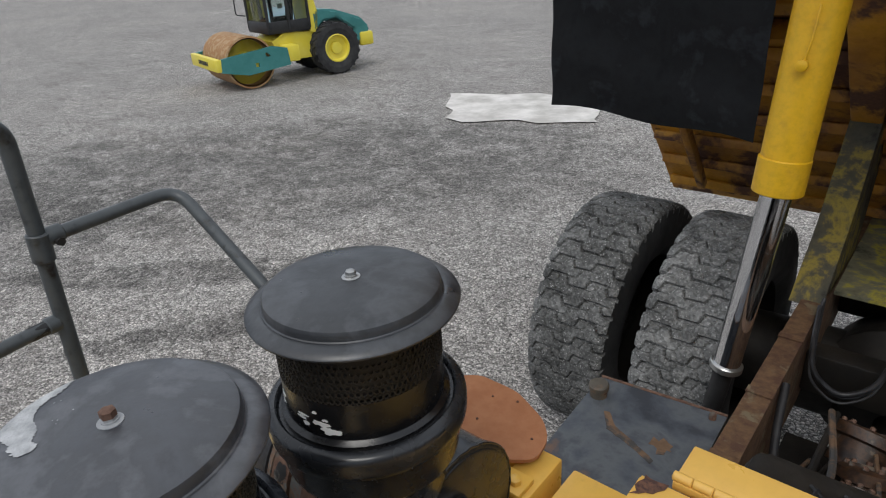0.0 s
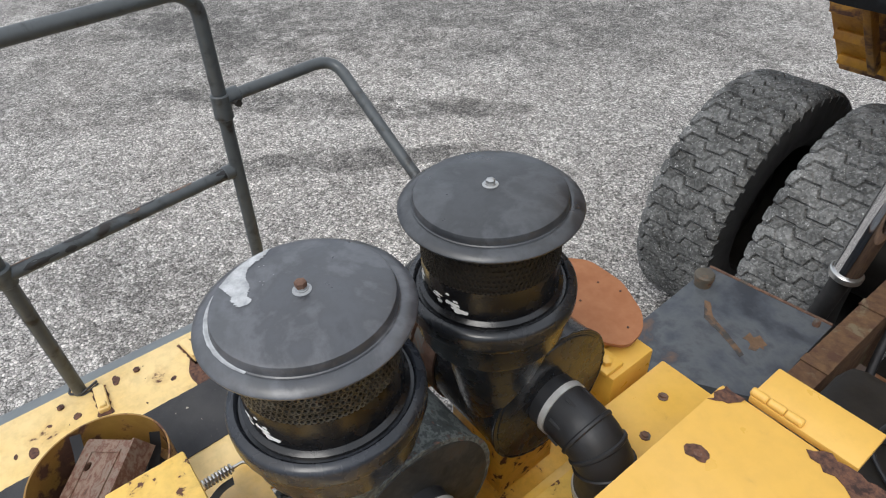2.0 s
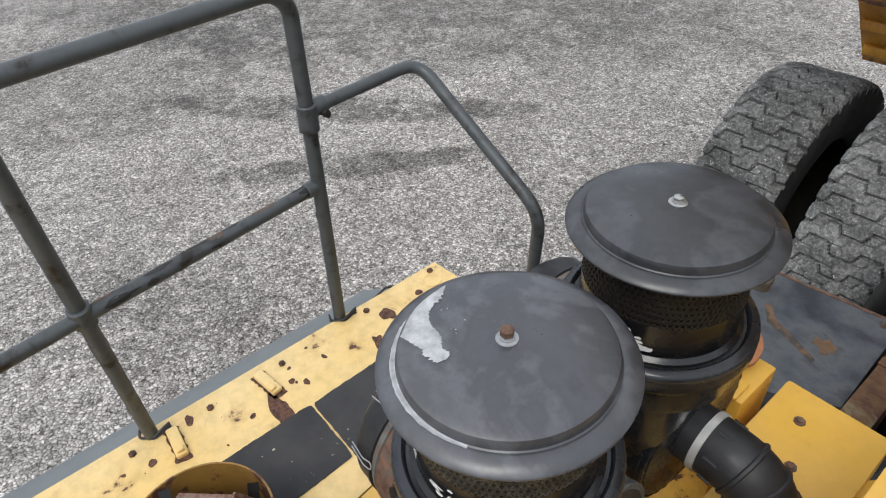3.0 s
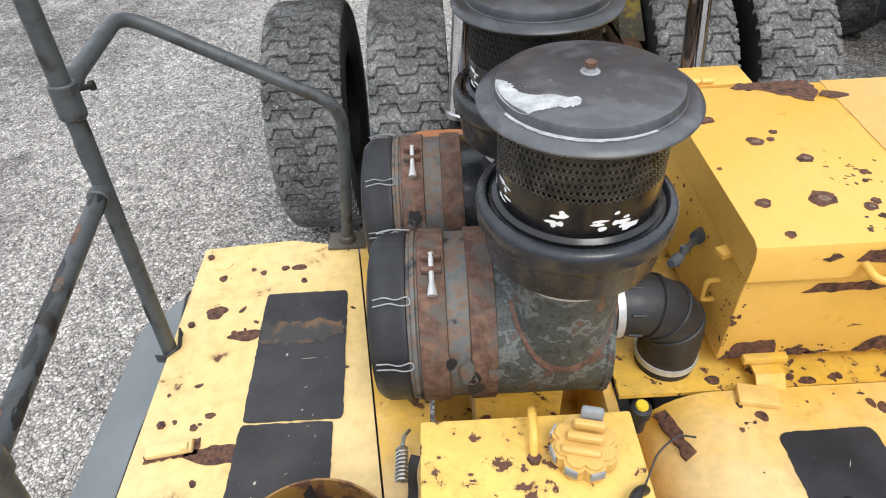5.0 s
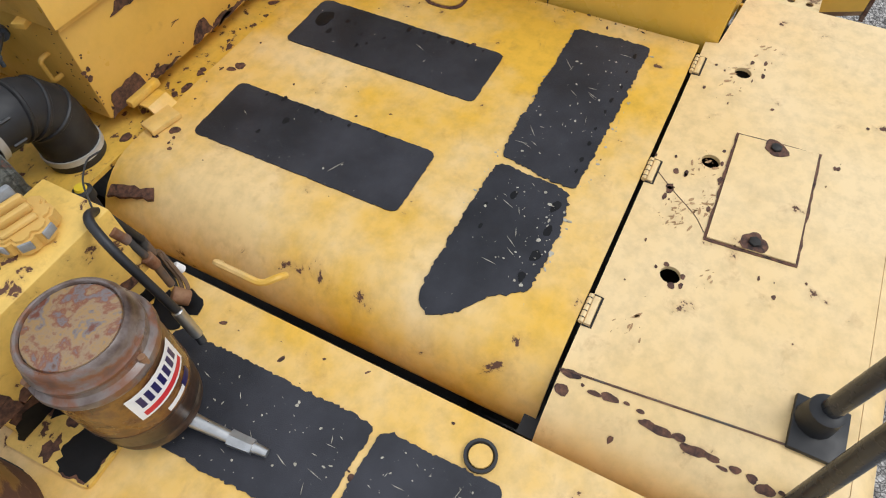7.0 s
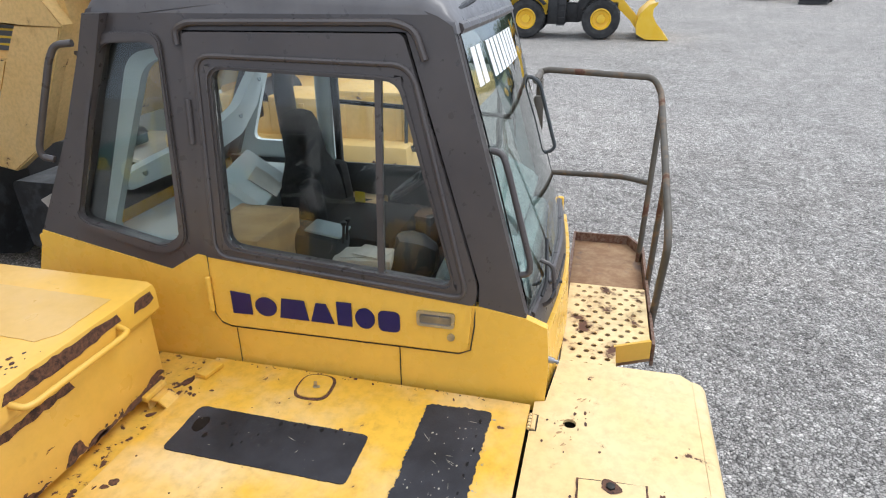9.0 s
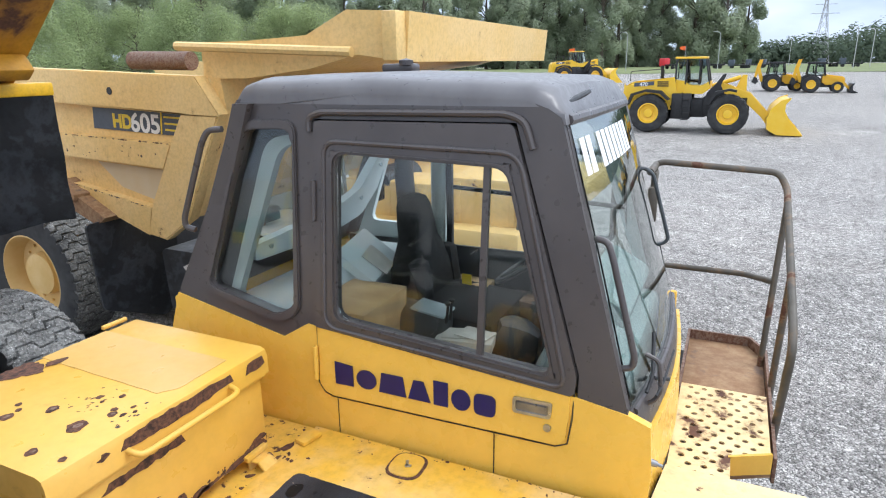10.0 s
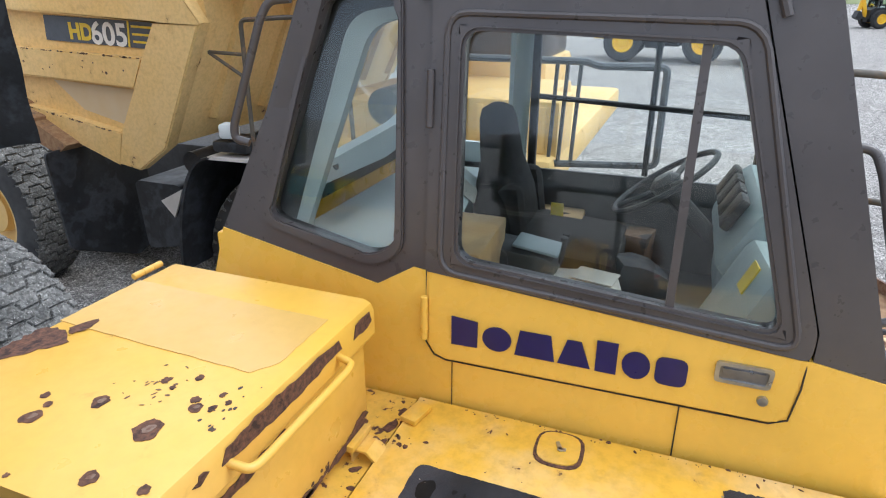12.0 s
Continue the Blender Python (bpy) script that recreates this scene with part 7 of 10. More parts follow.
    shapes = [[(0.0, h1), (-0.074, h1 - 0.006), (-0.074, h0 + 0.002), (0.0, h0)],
              disc(-0.128, 0.040, 0.036),
              [(-0.178, h0 + 0.004), (-0.190, h1 - 0.008), (-0.272, h1 - 0.008), (-0.284, h0 + 0.004)],
              [(-0.292, h0 + 0.004), (-0.314, h1 - 0.010), (-0.350, h1 - 0.010), (-0.376, h0 + 0.004)],
              [(-0.388, h1 + 0.004), (-0.440, h1 + 0.004), (-0.440, h0 + 0.002), (-0.388, h0 + 0.002)],
              disc(-0.486, 0.034, 0.038),
              smooth_poly([(-0.532, h1 - 0.010), (-0.606, h1 - 0.010), (-0.606, h0), (-0.532, h0)], 0.022, 4)]
    for o in shapes:
        b = bmesh.new()
        plate(b, o, [], side(-0.0085), 0.003)
        part("mark_block", b, M_BLUE, cab, "dark blue block of the maker's mark")
    return cab


cab = build_cab()


def build_cab_inside():
    b = bmesh.new()
    box(b, 0.95, CABL - 0.04, -0.98, 0.68, 2.90, 2.93)
    part("cab_floor", b, M_INTDARK, cab)
    b = bmesh.new()
    box(b, 0.96, CABL - 0.05, 0.24, 0.62, 2.94, 3.30, 0.03)
    part("rear_console", b, M_INT, cab, "pale grey moulded shelf behind the seat")
    b = bmesh.new()
    turned_box(b, (1.78, -0.12, 3.09), (0.50, 0.50, 0.14), (4, 0, 0), 0.05)
    part("seat_cushion", b, M_SEAT, cab, "black cloth seat")
    b = bmesh.new()
    rows = []
    for z, w, d in ((3.03, 0.20, 0.08), (3.10, 0.225, 0.095), (3.20, 0.235, 0.10), (3.29, 0.225, 0.095), (3.355, 0.17, 0.08), (3.41, 0.125, 0.07), (3.50, 0.115, 0.065), (3.565, 0.105, 0.06), (3.60, 0.085, 0.05), (3.615, 0.05, 0.025)):
        c = Vector((1.83, 0.085 + (z - 3.1) * 0.14, z))
        ring = []
        for k in range(20):
            t = 2 * math.pi * k / 20
            cx, cy = math.cos(t), math.sin(t)
            ring.append(b.verts.new(c + Vector((math.copysign(abs(cx) ** 0.55, cx) * w, math.copysign(abs(cy) ** 0.7, cy) * d, 0))))
        rows.append(ring)
    for p, q in zip(rows, rows[1:]):
        for k in range(20):
            b.faces.new((p[k], p[(k + 1) % 20], q[(k + 1) % 20], q[k]))
    b.faces.new(rows[0][::-1])
    b.faces.new(rows[-1])
    part("seat_back", b, M_SEAT, cab)
    for u in (-0.16, 0.16):
        b = bmesh.new()
        turned_box(b, (1.83 + u, 0.035, 3.20), (0.10, 0.10, 0.30), (-8, 0, 0), 0.04)
        part("seat_bolster", b, M_SEAT, cab)
    b = bmesh.new()
    box(b, 1.55, 1.93, -0.25, 0.10, 2.95, 3.10, 0.02)
    part("seat_base", b, M_INTDARK, cab)
    b = bmesh.new()
    turned_box(b, (1.49, 0.02, 3.14), (0.18, 0.40, 0.13), (6, 0, 0), 0.045)
    turned_box(b, (1.50, 0.10, 3.03), (0.16, 0.22, 0.18), (0, 0, 0), 0.02)
    part("armrest_console", b, M_INTDARK, cab, "dark armrest console beside the seat")
    b = bmesh.new()
    turned_box(b, (1.49, -0.105, 3.196), (0.13, 0.16, 0.012), (8, 0, 0), 0.005)
    part("armrest_pad", b, M_BLUEGREY, cab, "pale blue-grey switch panel")
    b = bmesh.new()
    lathe(b, [(0.034, 0), (0.032, 0.012), (0.024, 0.014), (0.024, 0.004), (0, 0.004)], pose(1.49, 0.10, 3.215), 16)
    part("cup_ring", b, M_BLACKPAINT, cab)
    for k in (1, 2):
        b = bmesh.new()
        rod(b, (1.40 + 0.04 * k, -0.19, 3.16), (1.40 + 0.04 * k, -0.20, 3.24), 0.006, seg=8)
        lathe(b, [(0.0, 0.0), (0.012, 0.006), (0.013, 0.018), (0.0, 0.026)], pose(1.40 + 0.04 * k, -0.20, 3.235), 10)
        part("lever", b, M_BLACKPAINT, cab)
    # loose boxes, papers and a coat on the floor and the passenger side
    for x, y, z, sx, sy, sz, t, mat, name in ((1.46, -0.27, 3.085, 0.15, 0.24, 0.05, 12, M_BOOK, "document_box"), (1.22, -0.52, 3.02, 0.30, 0.22, 0.10, 30, M_CARD, "document_box"), (1.20, -0.18, 3.00, 0.34, 0.30, 0.12, -8, M_CARD, "cardboard_box"), (2.00, -0.08, 3.04, 0.16, 0.20, 0.24, 4, M_CARD, "cardboard_box"), (1.98, -0.37, 3.02, 0.16, 0.18, 0.20, -10, M_SMEAR, "cardboard_box"), (1.26, 0.13, 3.13, 0.40, 0.26, 0.34, 4, M_CARD, "cardboard_box")):
        b = bmesh.new()
        turned_box(b, (x, y, z), (sx, sy, sz), (2, 2, t), min(0.006, sz * 0.3))
        part(name, b, mat, cab)
    for x, y, z, t, mat in ((1.46, -0.24, 3.114, 20, M_BOOK), (1.47, -0.31, 3.118, -8, M_BOOK), (1.16, -0.12, 3.07, 35, M_CARD), (1.16, -0.55, 3.078, 12, M_CARD)):
        b = bmesh.new()
        turned_box(b, (x, y, z), (0.12, 0.14, 0.003), (2, 3, t))
        part("paper", b, mat, cab)
    # grey switch panel with a paper, leaning behind the armrest
    b = bmesh.new()
    turned_box(b, (1.58, 0.27, 3.36), (0.30, 0.22, 0.05), (38, -8, 6), 0.015)
    sp = part("switch_panel", b, M_INT, cab, "pale grey panel leaning beside the seat")
    b = bmesh.new()
    turned_box(b, (1.59, 0.215, 3.352), (0.13, 0.14, 0.003), (38, -8, 12))
    part("paper", b, M_BOOK, sp)
    b = bmesh.new()
    turned_box(b, (1.66, -0.42, 3.02), (0.26, 0.24, 0.22), (18, 10, 20), 0.09)
    part("folded_coat", b, M_INTDARK, cab)
    b = bmesh.new()
    turned_box(b, (1.14, -0.74, 3.02), (0.12, 0.26, 0.09), (10, 8, 14), 0.04)
    part("tool_bag", b, M_RUBBER, cab)
    b = bmesh.new()
    box(b, 1.0, CABL - 0.06, -0.98, -0.70, 2.95, 3.22, 0.04)
    turned_box(b, (1.64, -0.80, 3.30), (0.62, 0.22, 0.24), (28, 0, 0), 0.04)
    turned_box(b, (1.18, -0.80, 3.20), (0.32, 0.24, 0.30), (24, 0, 6), 0.04)
    part("dashboard", b, M_BLUEGREY, cab, "blue-grey dashboard")
    for k in range(4):
        b = bmesh.new()
        turned_box(b, (1.45 + 0.12 * k, -0.695, 3.40), (0.09, 0.03, 0.11), (28, 0, 0), 0.008)
        part("gauge", b, M_BLACKPAINT, cab)
    b = bmesh.new()
    turned_box(b, (1.12, -0.725, 3.33), (0.06, 0.004, 0.08), (24, 0, 6))
    part("sticker", b, M_YELTAG, cab)
    b = bmesh.new()
    turned_box(b, (1.925, -0.085, 3.18), (0.004, 0.05, 0.07), (0, 0, 0))
    part("sticker", b, M_YELTAG, cab)
    b = bmesh.new()
    m = pose(1.72, -0.485, 3.40, -35, 0, 0)
    ring = [m @ Vector((0.19 * math.cos(t), 0.19 * math.sin(t), 0)) for t in [2 * math.pi * k / 40 for k in range(41)]]
    tube(b, ring, 0.0105, 8)
    for t in (90, 210, 330):
        tube(b, [m @ Vector((0, 0, -0.02)), m @ Vector((0.185 * math.cos(radians(t)), 0.185 * math.sin(radians(t)), 0))], 0.011, 8)
    lathe(b, [(0.05, -0.03), (0.055, 0.0), (0.03, 0.02), (0, 0.02)], m, 20)
    tube(b, [m @ Vector((0, 0, -0.02)), (1.72, -0.66, 3.22)], 0.03, 10)
    part("steering_wheel", b, M_INTDARK, cab)
    # inner trim ring of the quarter window: a dark surround, then a pale moulded lip
    lip = smooth_poly([(0.345, 3.955), (0.12, 3.985), (0.12, 3.26), (0.555, 3.295)], 0.07, 5)
    opening = smooth_poly([(0.285, 3.925), (0.14, 3.955), (0.14, 3.29), (0.505, 3.325)], 0.06, 5)
    b = bmesh.new()
    plate(b, [(0.71, 3.25), (0.42, 4.06), (0.09, 4.06), (0.09, 3.22)], [lip], side(0.075), 0.02)
    part("quarter_surround", b, M_INTDARK, cab, "dark inner lining beside the rear pillar")
    b = bmesh.new()
    plate(b, lip, [opening], side(0.070), 0.035)
    part("quarter_trim", b, M_TRIMGREY, cab, "grey-green inner window trim")
    # moulded trim along the foot of the rear window that sweeps up the far corner
    sweep = smooth_poly([(1.15, 3.50), (1.70, 3.54), (1.90, 3.61), (2.00, 3.80), (2.04, 4.05), (2.13, 4.05), (2.10, 3.60), (2.00, 3.45), (1.70, 3.40), (1.17, 3.42)], 0.03)
    lean = lambda u, v, d: (u, 0.60 - (v - 3.33) * 0.407 + d, v)
    b = bmesh.new()
    plate(b, sweep, [], lean, 0.05)
    part("air_duct", b, M_INT, cab, "pale blue-grey moulded duct behind the seat")
    for u, v in ((1.25, 3.475), (1.76, 3.50), (1.93, 3.56), (2.03, 3.72)):
        b = bmesh.new()
        lathe(b, [(0.016, 0), (0.013, 0.004), (0.009, 0.002), (0, 0.002)], pose(*lean(u, v, -0.001), 68, 0, 0), 16)
        part("duct_bolt", b, M_BLUEGREY, cab)
    b = bmesh.new()
    tube(b, [(CABL - 0.08, 0.120, 3.32), (CABL - 0.08, 0.105, 3.99)], 0.036, 10)
    part("inner_pillar", b, M_TRIMGREY, cab)
    b = bmesh.new()
    box(b, CABL - 0.075, CABL - 0.045, 0.045, 0.078, 3.30, 3.98, 0.006)
    part("window_seal", b, M_BLACKPAINT, cab)
    b = bmesh.new()
    turned_box(b, (1.0, -0.73, 3.0), (0.05, 0.16, 0.12), (0, 0, 0), 0.03)
    part("foot_box", b, M_RUBBER, cab)


build_cab_inside()


# ---- platform in front of the cab ----
def build_platform():
    bm = bmesh.new()
    x0, x1, y0, y1, z = 1.19, 1.87, -1.445, -1.115, 2.865
    holes = []
    for i in range(15):
        for j in range(6):
            cx, cy = x0 + 0.028 + i * 0.0445, y0 + 0.030 + j * 0.052 + (0.026 if i % 2 else 0)
            if cy < y1 - 0.02 and not (cy < -1.30 and cx < 1.36 + (-1.30 - cy) * 0.55):
                holes.append([(cx + 0.0115 * math.cos(2 * math.pi * k / 10), cy + 0.0115 * math.sin(2 * math.pi * k / 10)) for k in range(10)])
    plate(bm, [(1.43, y0), (x1, y0), (x1, y1), (x0, y1), (x0, -1.315), (1.36, -1.315)], holes, flat(z), -0.005)
    tread = part("tread_plate", bm, M_TREAD, truck, "pale yellow perforated tread plate, worn to rust in the middle", smooth=False)
    b = bmesh.new()
    plate(b, [(1.45, -1.455), (2.56, -1.455), (2.56, -1.105), (1.19, -1.105), (1.19, -1.30), (1.37, -1.30)], [], flat(2.76), 0.015)
    part("tray_floor", b, M_TRAY, tread, "rusty brown tray beside the tread")
    b = bmesh.new()
    box(b, 1.88, 2.56, -1.455, -1.105, 2.775, 2.79, 0.002)
    part("tray_plate", b, M_TRAY, tread)
    b = bmesh.new()
    plate(b, [(1.88, -1.098), (2.57, -1.098), (2.57, -1.40), (2.42, -1.47), (1.45, -1.47), (1.45, -1.458), (2.41, -1.458), (2.558, -1.392), (2.558, -1.11), (1.88, -1.11)], [], flat(2.74), 0.10)
    part("tray_rim", b, M_BROWNPLATE, tread)
    b = bmesh.new()
    plate(b, [(1.352, -1.308), (1.424, -1.452), (1.436, -1.446), (1.364, -1.308)], [], flat(2.79), 0.078)
    plate(b, [(1.19, -1.312), (1.355, -1.312), (1.355, -1.306), (1.19, -1.306)], [], flat(2.79), 0.072)
    box(b, 1.172, 1.186, -1.44, -1.10, 2.74, 2.868, 0.002)
    part("tread_lip", b, M_BOX, tread)
    b = bmesh.new()
    box(b, 1.0, 2.5, -1.09, 0.9, 2.55, 2.74)
    part("cab_mount", b, M_DARKSTEEL, truck)
    b = bmesh.new()
    tube(b, [(2.62, -0.86, 2.60), (2.605, -0.86, 3.70), (2.60, -0.90, 3.715), (2.59, -1.43, 3.69), (2.56, -1.47, 3.62), (1.68, -1.482, 3.26), (1.60, -1.482, 3.19), (1.74, -1.475, 2.755)], 0.016, 12, 0.05)
    rail = part("platform_rail", b, M_RAILBROWN, truck, "brown tubular guard rail round the front platform")
    for foot, top in (((2.34, -1.44, 2.77), (2.45, -1.471, 3.57)), ((2.05, -1.470, 2.74), (1.95, -1.478, 3.37))):
        b = bmesh.new()
        tube(b, [foot, top], 0.014, 10)
        part("post", b, M_RAILBROWN, rail)
    b = bmesh.new()
    tube(b, [(2.61, -0.86, 3.165), (2.60, -1.33, 3.165), (2.40, -1.458, 3.20)], 0.015, 10, 0.06)
    part("mid_rail", b, M_RAILBROWN, rail)
    b = bmesh.new()
    tube(b, [(2.40, -0.86, 3.69), (2.60, -0.865, 3.70)], 0.018, 10)
    turned_box(b, (2.50, -0.88, 3.64), (0.10, 0.012, 0.08), (0, 0, 0), 0.003)
    turned_box(b, (2.45, -0.875, 3.52), (0.04, 0.05, 0.18), (0, 0, 10), 0.015)
    part("mirror_arm", b, M_RAILBROWN, rail)
    # hoop rail at the nose
    b = bmesh.new()
    tube(b, [(-0.05, -1.47, 2.88), (-0.035, -1.49, 3.30), (-0.02, -1.50, 3.44), (-0.06, -1.50, 3.475), (-0.10, -1.50, 3.44), (-0.16, -1.48, 3.20), (-0.22, -1.46, 2.80)], 0.0175, 14, 0.05)
    hoop = part("hoop_rail", b, M_SATINBLACK, truck, "dark tubular hoop rail at the nose")
    b = bmesh.new()
    box(b, -0.115, -0.01, -1.525, -1.435, DECK + 0.001, DECK + 0.012, 0.002)
    lathe(b, [(0.034, 0), (0.030, 0.05), (0.022, 0.055)], pose(-0.05, -1.47, DECK + 0.01), 16)
    part("hoop_foot", b, M_BLACKPAINT, hoop)


build_platform()
SETTLE = Matrix.Translation((0.0128, 0.0002, -0.0102)) @ Matrix.Translation((0.1, -0.05, 4.2)) @ pose(0, 0, 0, -0.06, 0.41, 0.70) @ Matrix.Translation((-0.1, 0.05, -4.2))


def settle(ob):
    """Turns a part of the truck slightly about a point beside the cab."""
    home = Matrix.Translation(ob.parent.location)
    ob.matrix_basis = home.inverted() @ SETTLE @ home @ ob.matrix_basis


settle(cab)
for piece in list(truck.children):
    if piece.name.split(".")[0] in ("tread_plate", "platform_rail", "cab_mount"):
        settle(piece)


# ---- chassis seen behind the deck ----
def tyre_mesh(R, W, rows=44, cols=4):
    """A tyre in one skin; stepped grooves run across its worn tread."""
    bm = bmesh.new()
    h = W / 2
    nt, nw = rows * 20, 64
    cw, L = W / cols, 2 * math.pi * R / rows
    profile = [(R * 0.56, -h * 0.80), (R * 0.66, -h * 0.97), (R * 0.80, -h * 1.0), (R * 0.90, -h * 0.985)]
    rings = []

    def ring(fn):
        rings.append([bm.verts.new(fn(2 * math.pi * k / nt)) for k in range(nt)])
    for r, x in profile:
        ring(lambda t: (r * math.cos(t), r * math.sin(t), x))
    for j in range(nw + 1):
        x = -h * 0.97 + 2 * h * 0.97 * j / nw

        def skin(t):
            v = t * R / L
            best = []
            c0 = (x + h) / cw - 0.5
            for c in (math.floor(c0), math.floor(c0) + 1):
                off = 0.5 * (c % 2)
                for r in (math.floor(v - off), math.floor(v - off) + 1):
                    best.append(math.hypot((c0 - c) * cw * 0.86, (v - off - r) * L))
            best.sort()
            gap = (best[1] - best[0]) / 2
            q = abs(x / h)
            u = c0 + 0.5
            tri = abs((u % 2.0) - 1.0)
            step = 0.5 * max(0.0, min(1.0, 0.5 + (tri - 0.5) * 5.0))
            off_line = abs((v - step + 0.5) % 1.0 - 0.5) * L * (0.8 if 0.0 < step < 0.5 else 1.0)
            wide = 0.0125 + 0.010 * max(0.0, (q - 0.80) / 0.2)
            cut = (0.030 + 0.028 * max(0.0, (q - 0.75) / 0.25)) * max(0.0, min(1.0, (wide - off_line) / 0.0045))
            cut = max(cut, 0.012 * max(0.0, min(1.0, (0.008 - gap) / 0.005)))
            wear = 0.006 * noise.noise(Vector((7 * math.cos(t), 7 * math.sin(t), x * 7))) + 0.006 * noise.noise(Vector((22 * math.cos(t), 22 * math.sin(t), x * 22)))
            rr = R - 0.050 * q ** 9 - cut + wear
            return (rr * math.cos(t), rr * math.sin(t), x)
        ring(skin)
    for r, x in profile[::-1]:
        ring(lambda t: (r * math.cos(t), r * math.sin(t), -x))
    for a, b in zip(rings, rings[1:]):
        for k in range(nt):
            n = (k + 1) % nt
            bm.faces.new((a[k], a[n], b[n], b[k]))
    return bm


def add_wheel(parent, x, y, z, outward, rim_mat, R=1.09, W=0.69, spin=0.0):
    """A wheel whose axle lies along x; outward is the side of its dish."""
    b = bmesh.new()
    m = pose(x, y, z, 0, 90 * outward, 0)
    h = W / 2
    lathe(b, [(R * 0.57, -h * 0.8), (R * 0.57, h * 0.55), (R * 0.60, h * 0.80), (R * 0.56, h * 0.84), (R * 0.52, h * 0.6), (R * 0.50, h * 0.1), (R * 0.30, h * 0.05), (R * 0.28, h * 0.45), (R * 0.20, h * 0.5), (0, h * 0.5)], m, 40, False)
    for k in range(14):
        t = 2 * math.pi * k / 14
        lathe(b, [(0.022, 0), (0.022, 0.03), (0, 0.03)], m @ pose(R * 0.40 * math.cos(t), R * 0.40 * math.sin(t), h * 0.08), 6)
    wheel = part("wheel", b, rim_mat, parent, at=AFT)
    b = tyre_mesh(R, W)
    bmesh.ops.transform(b, matrix=pose(x, y, z, 0, 90, 0) @ pose(0, 0, 0, 0, 0, spin), verts=b.verts)
    tyre = part("tyre", b, M_TYRE, wheel, "worn dusty black block-tread tyre", at=AFT)
    tyre.data.materials.append(M_TYREDARK)
    ids = [0] * len(tyre.data.polygons)
    n = len(ids) // 72
    for k in range(len(ids)):
        if k // n < 4 or k // n > 67:
            ids[k] = 1
    tyre.data.polygons.foreach_set("material_index", ids)
    return wheel


AXLE_Y = 4.80
wheel_r = add_wheel(truck, -1.845, AXLE_Y, 1.075, -1, M_DARKSTEEL)
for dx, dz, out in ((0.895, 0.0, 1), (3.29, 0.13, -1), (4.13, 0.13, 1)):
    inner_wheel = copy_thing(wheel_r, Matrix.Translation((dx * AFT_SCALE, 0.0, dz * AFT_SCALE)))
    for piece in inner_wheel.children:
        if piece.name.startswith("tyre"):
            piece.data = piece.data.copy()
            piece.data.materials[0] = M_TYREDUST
copy_thing(wheel_r, Matrix.Translation((0.735, -4.61, 0.0)))
copy_thing(wheel_r, Matrix.Translation((3.05, -4.61, 0.09)))


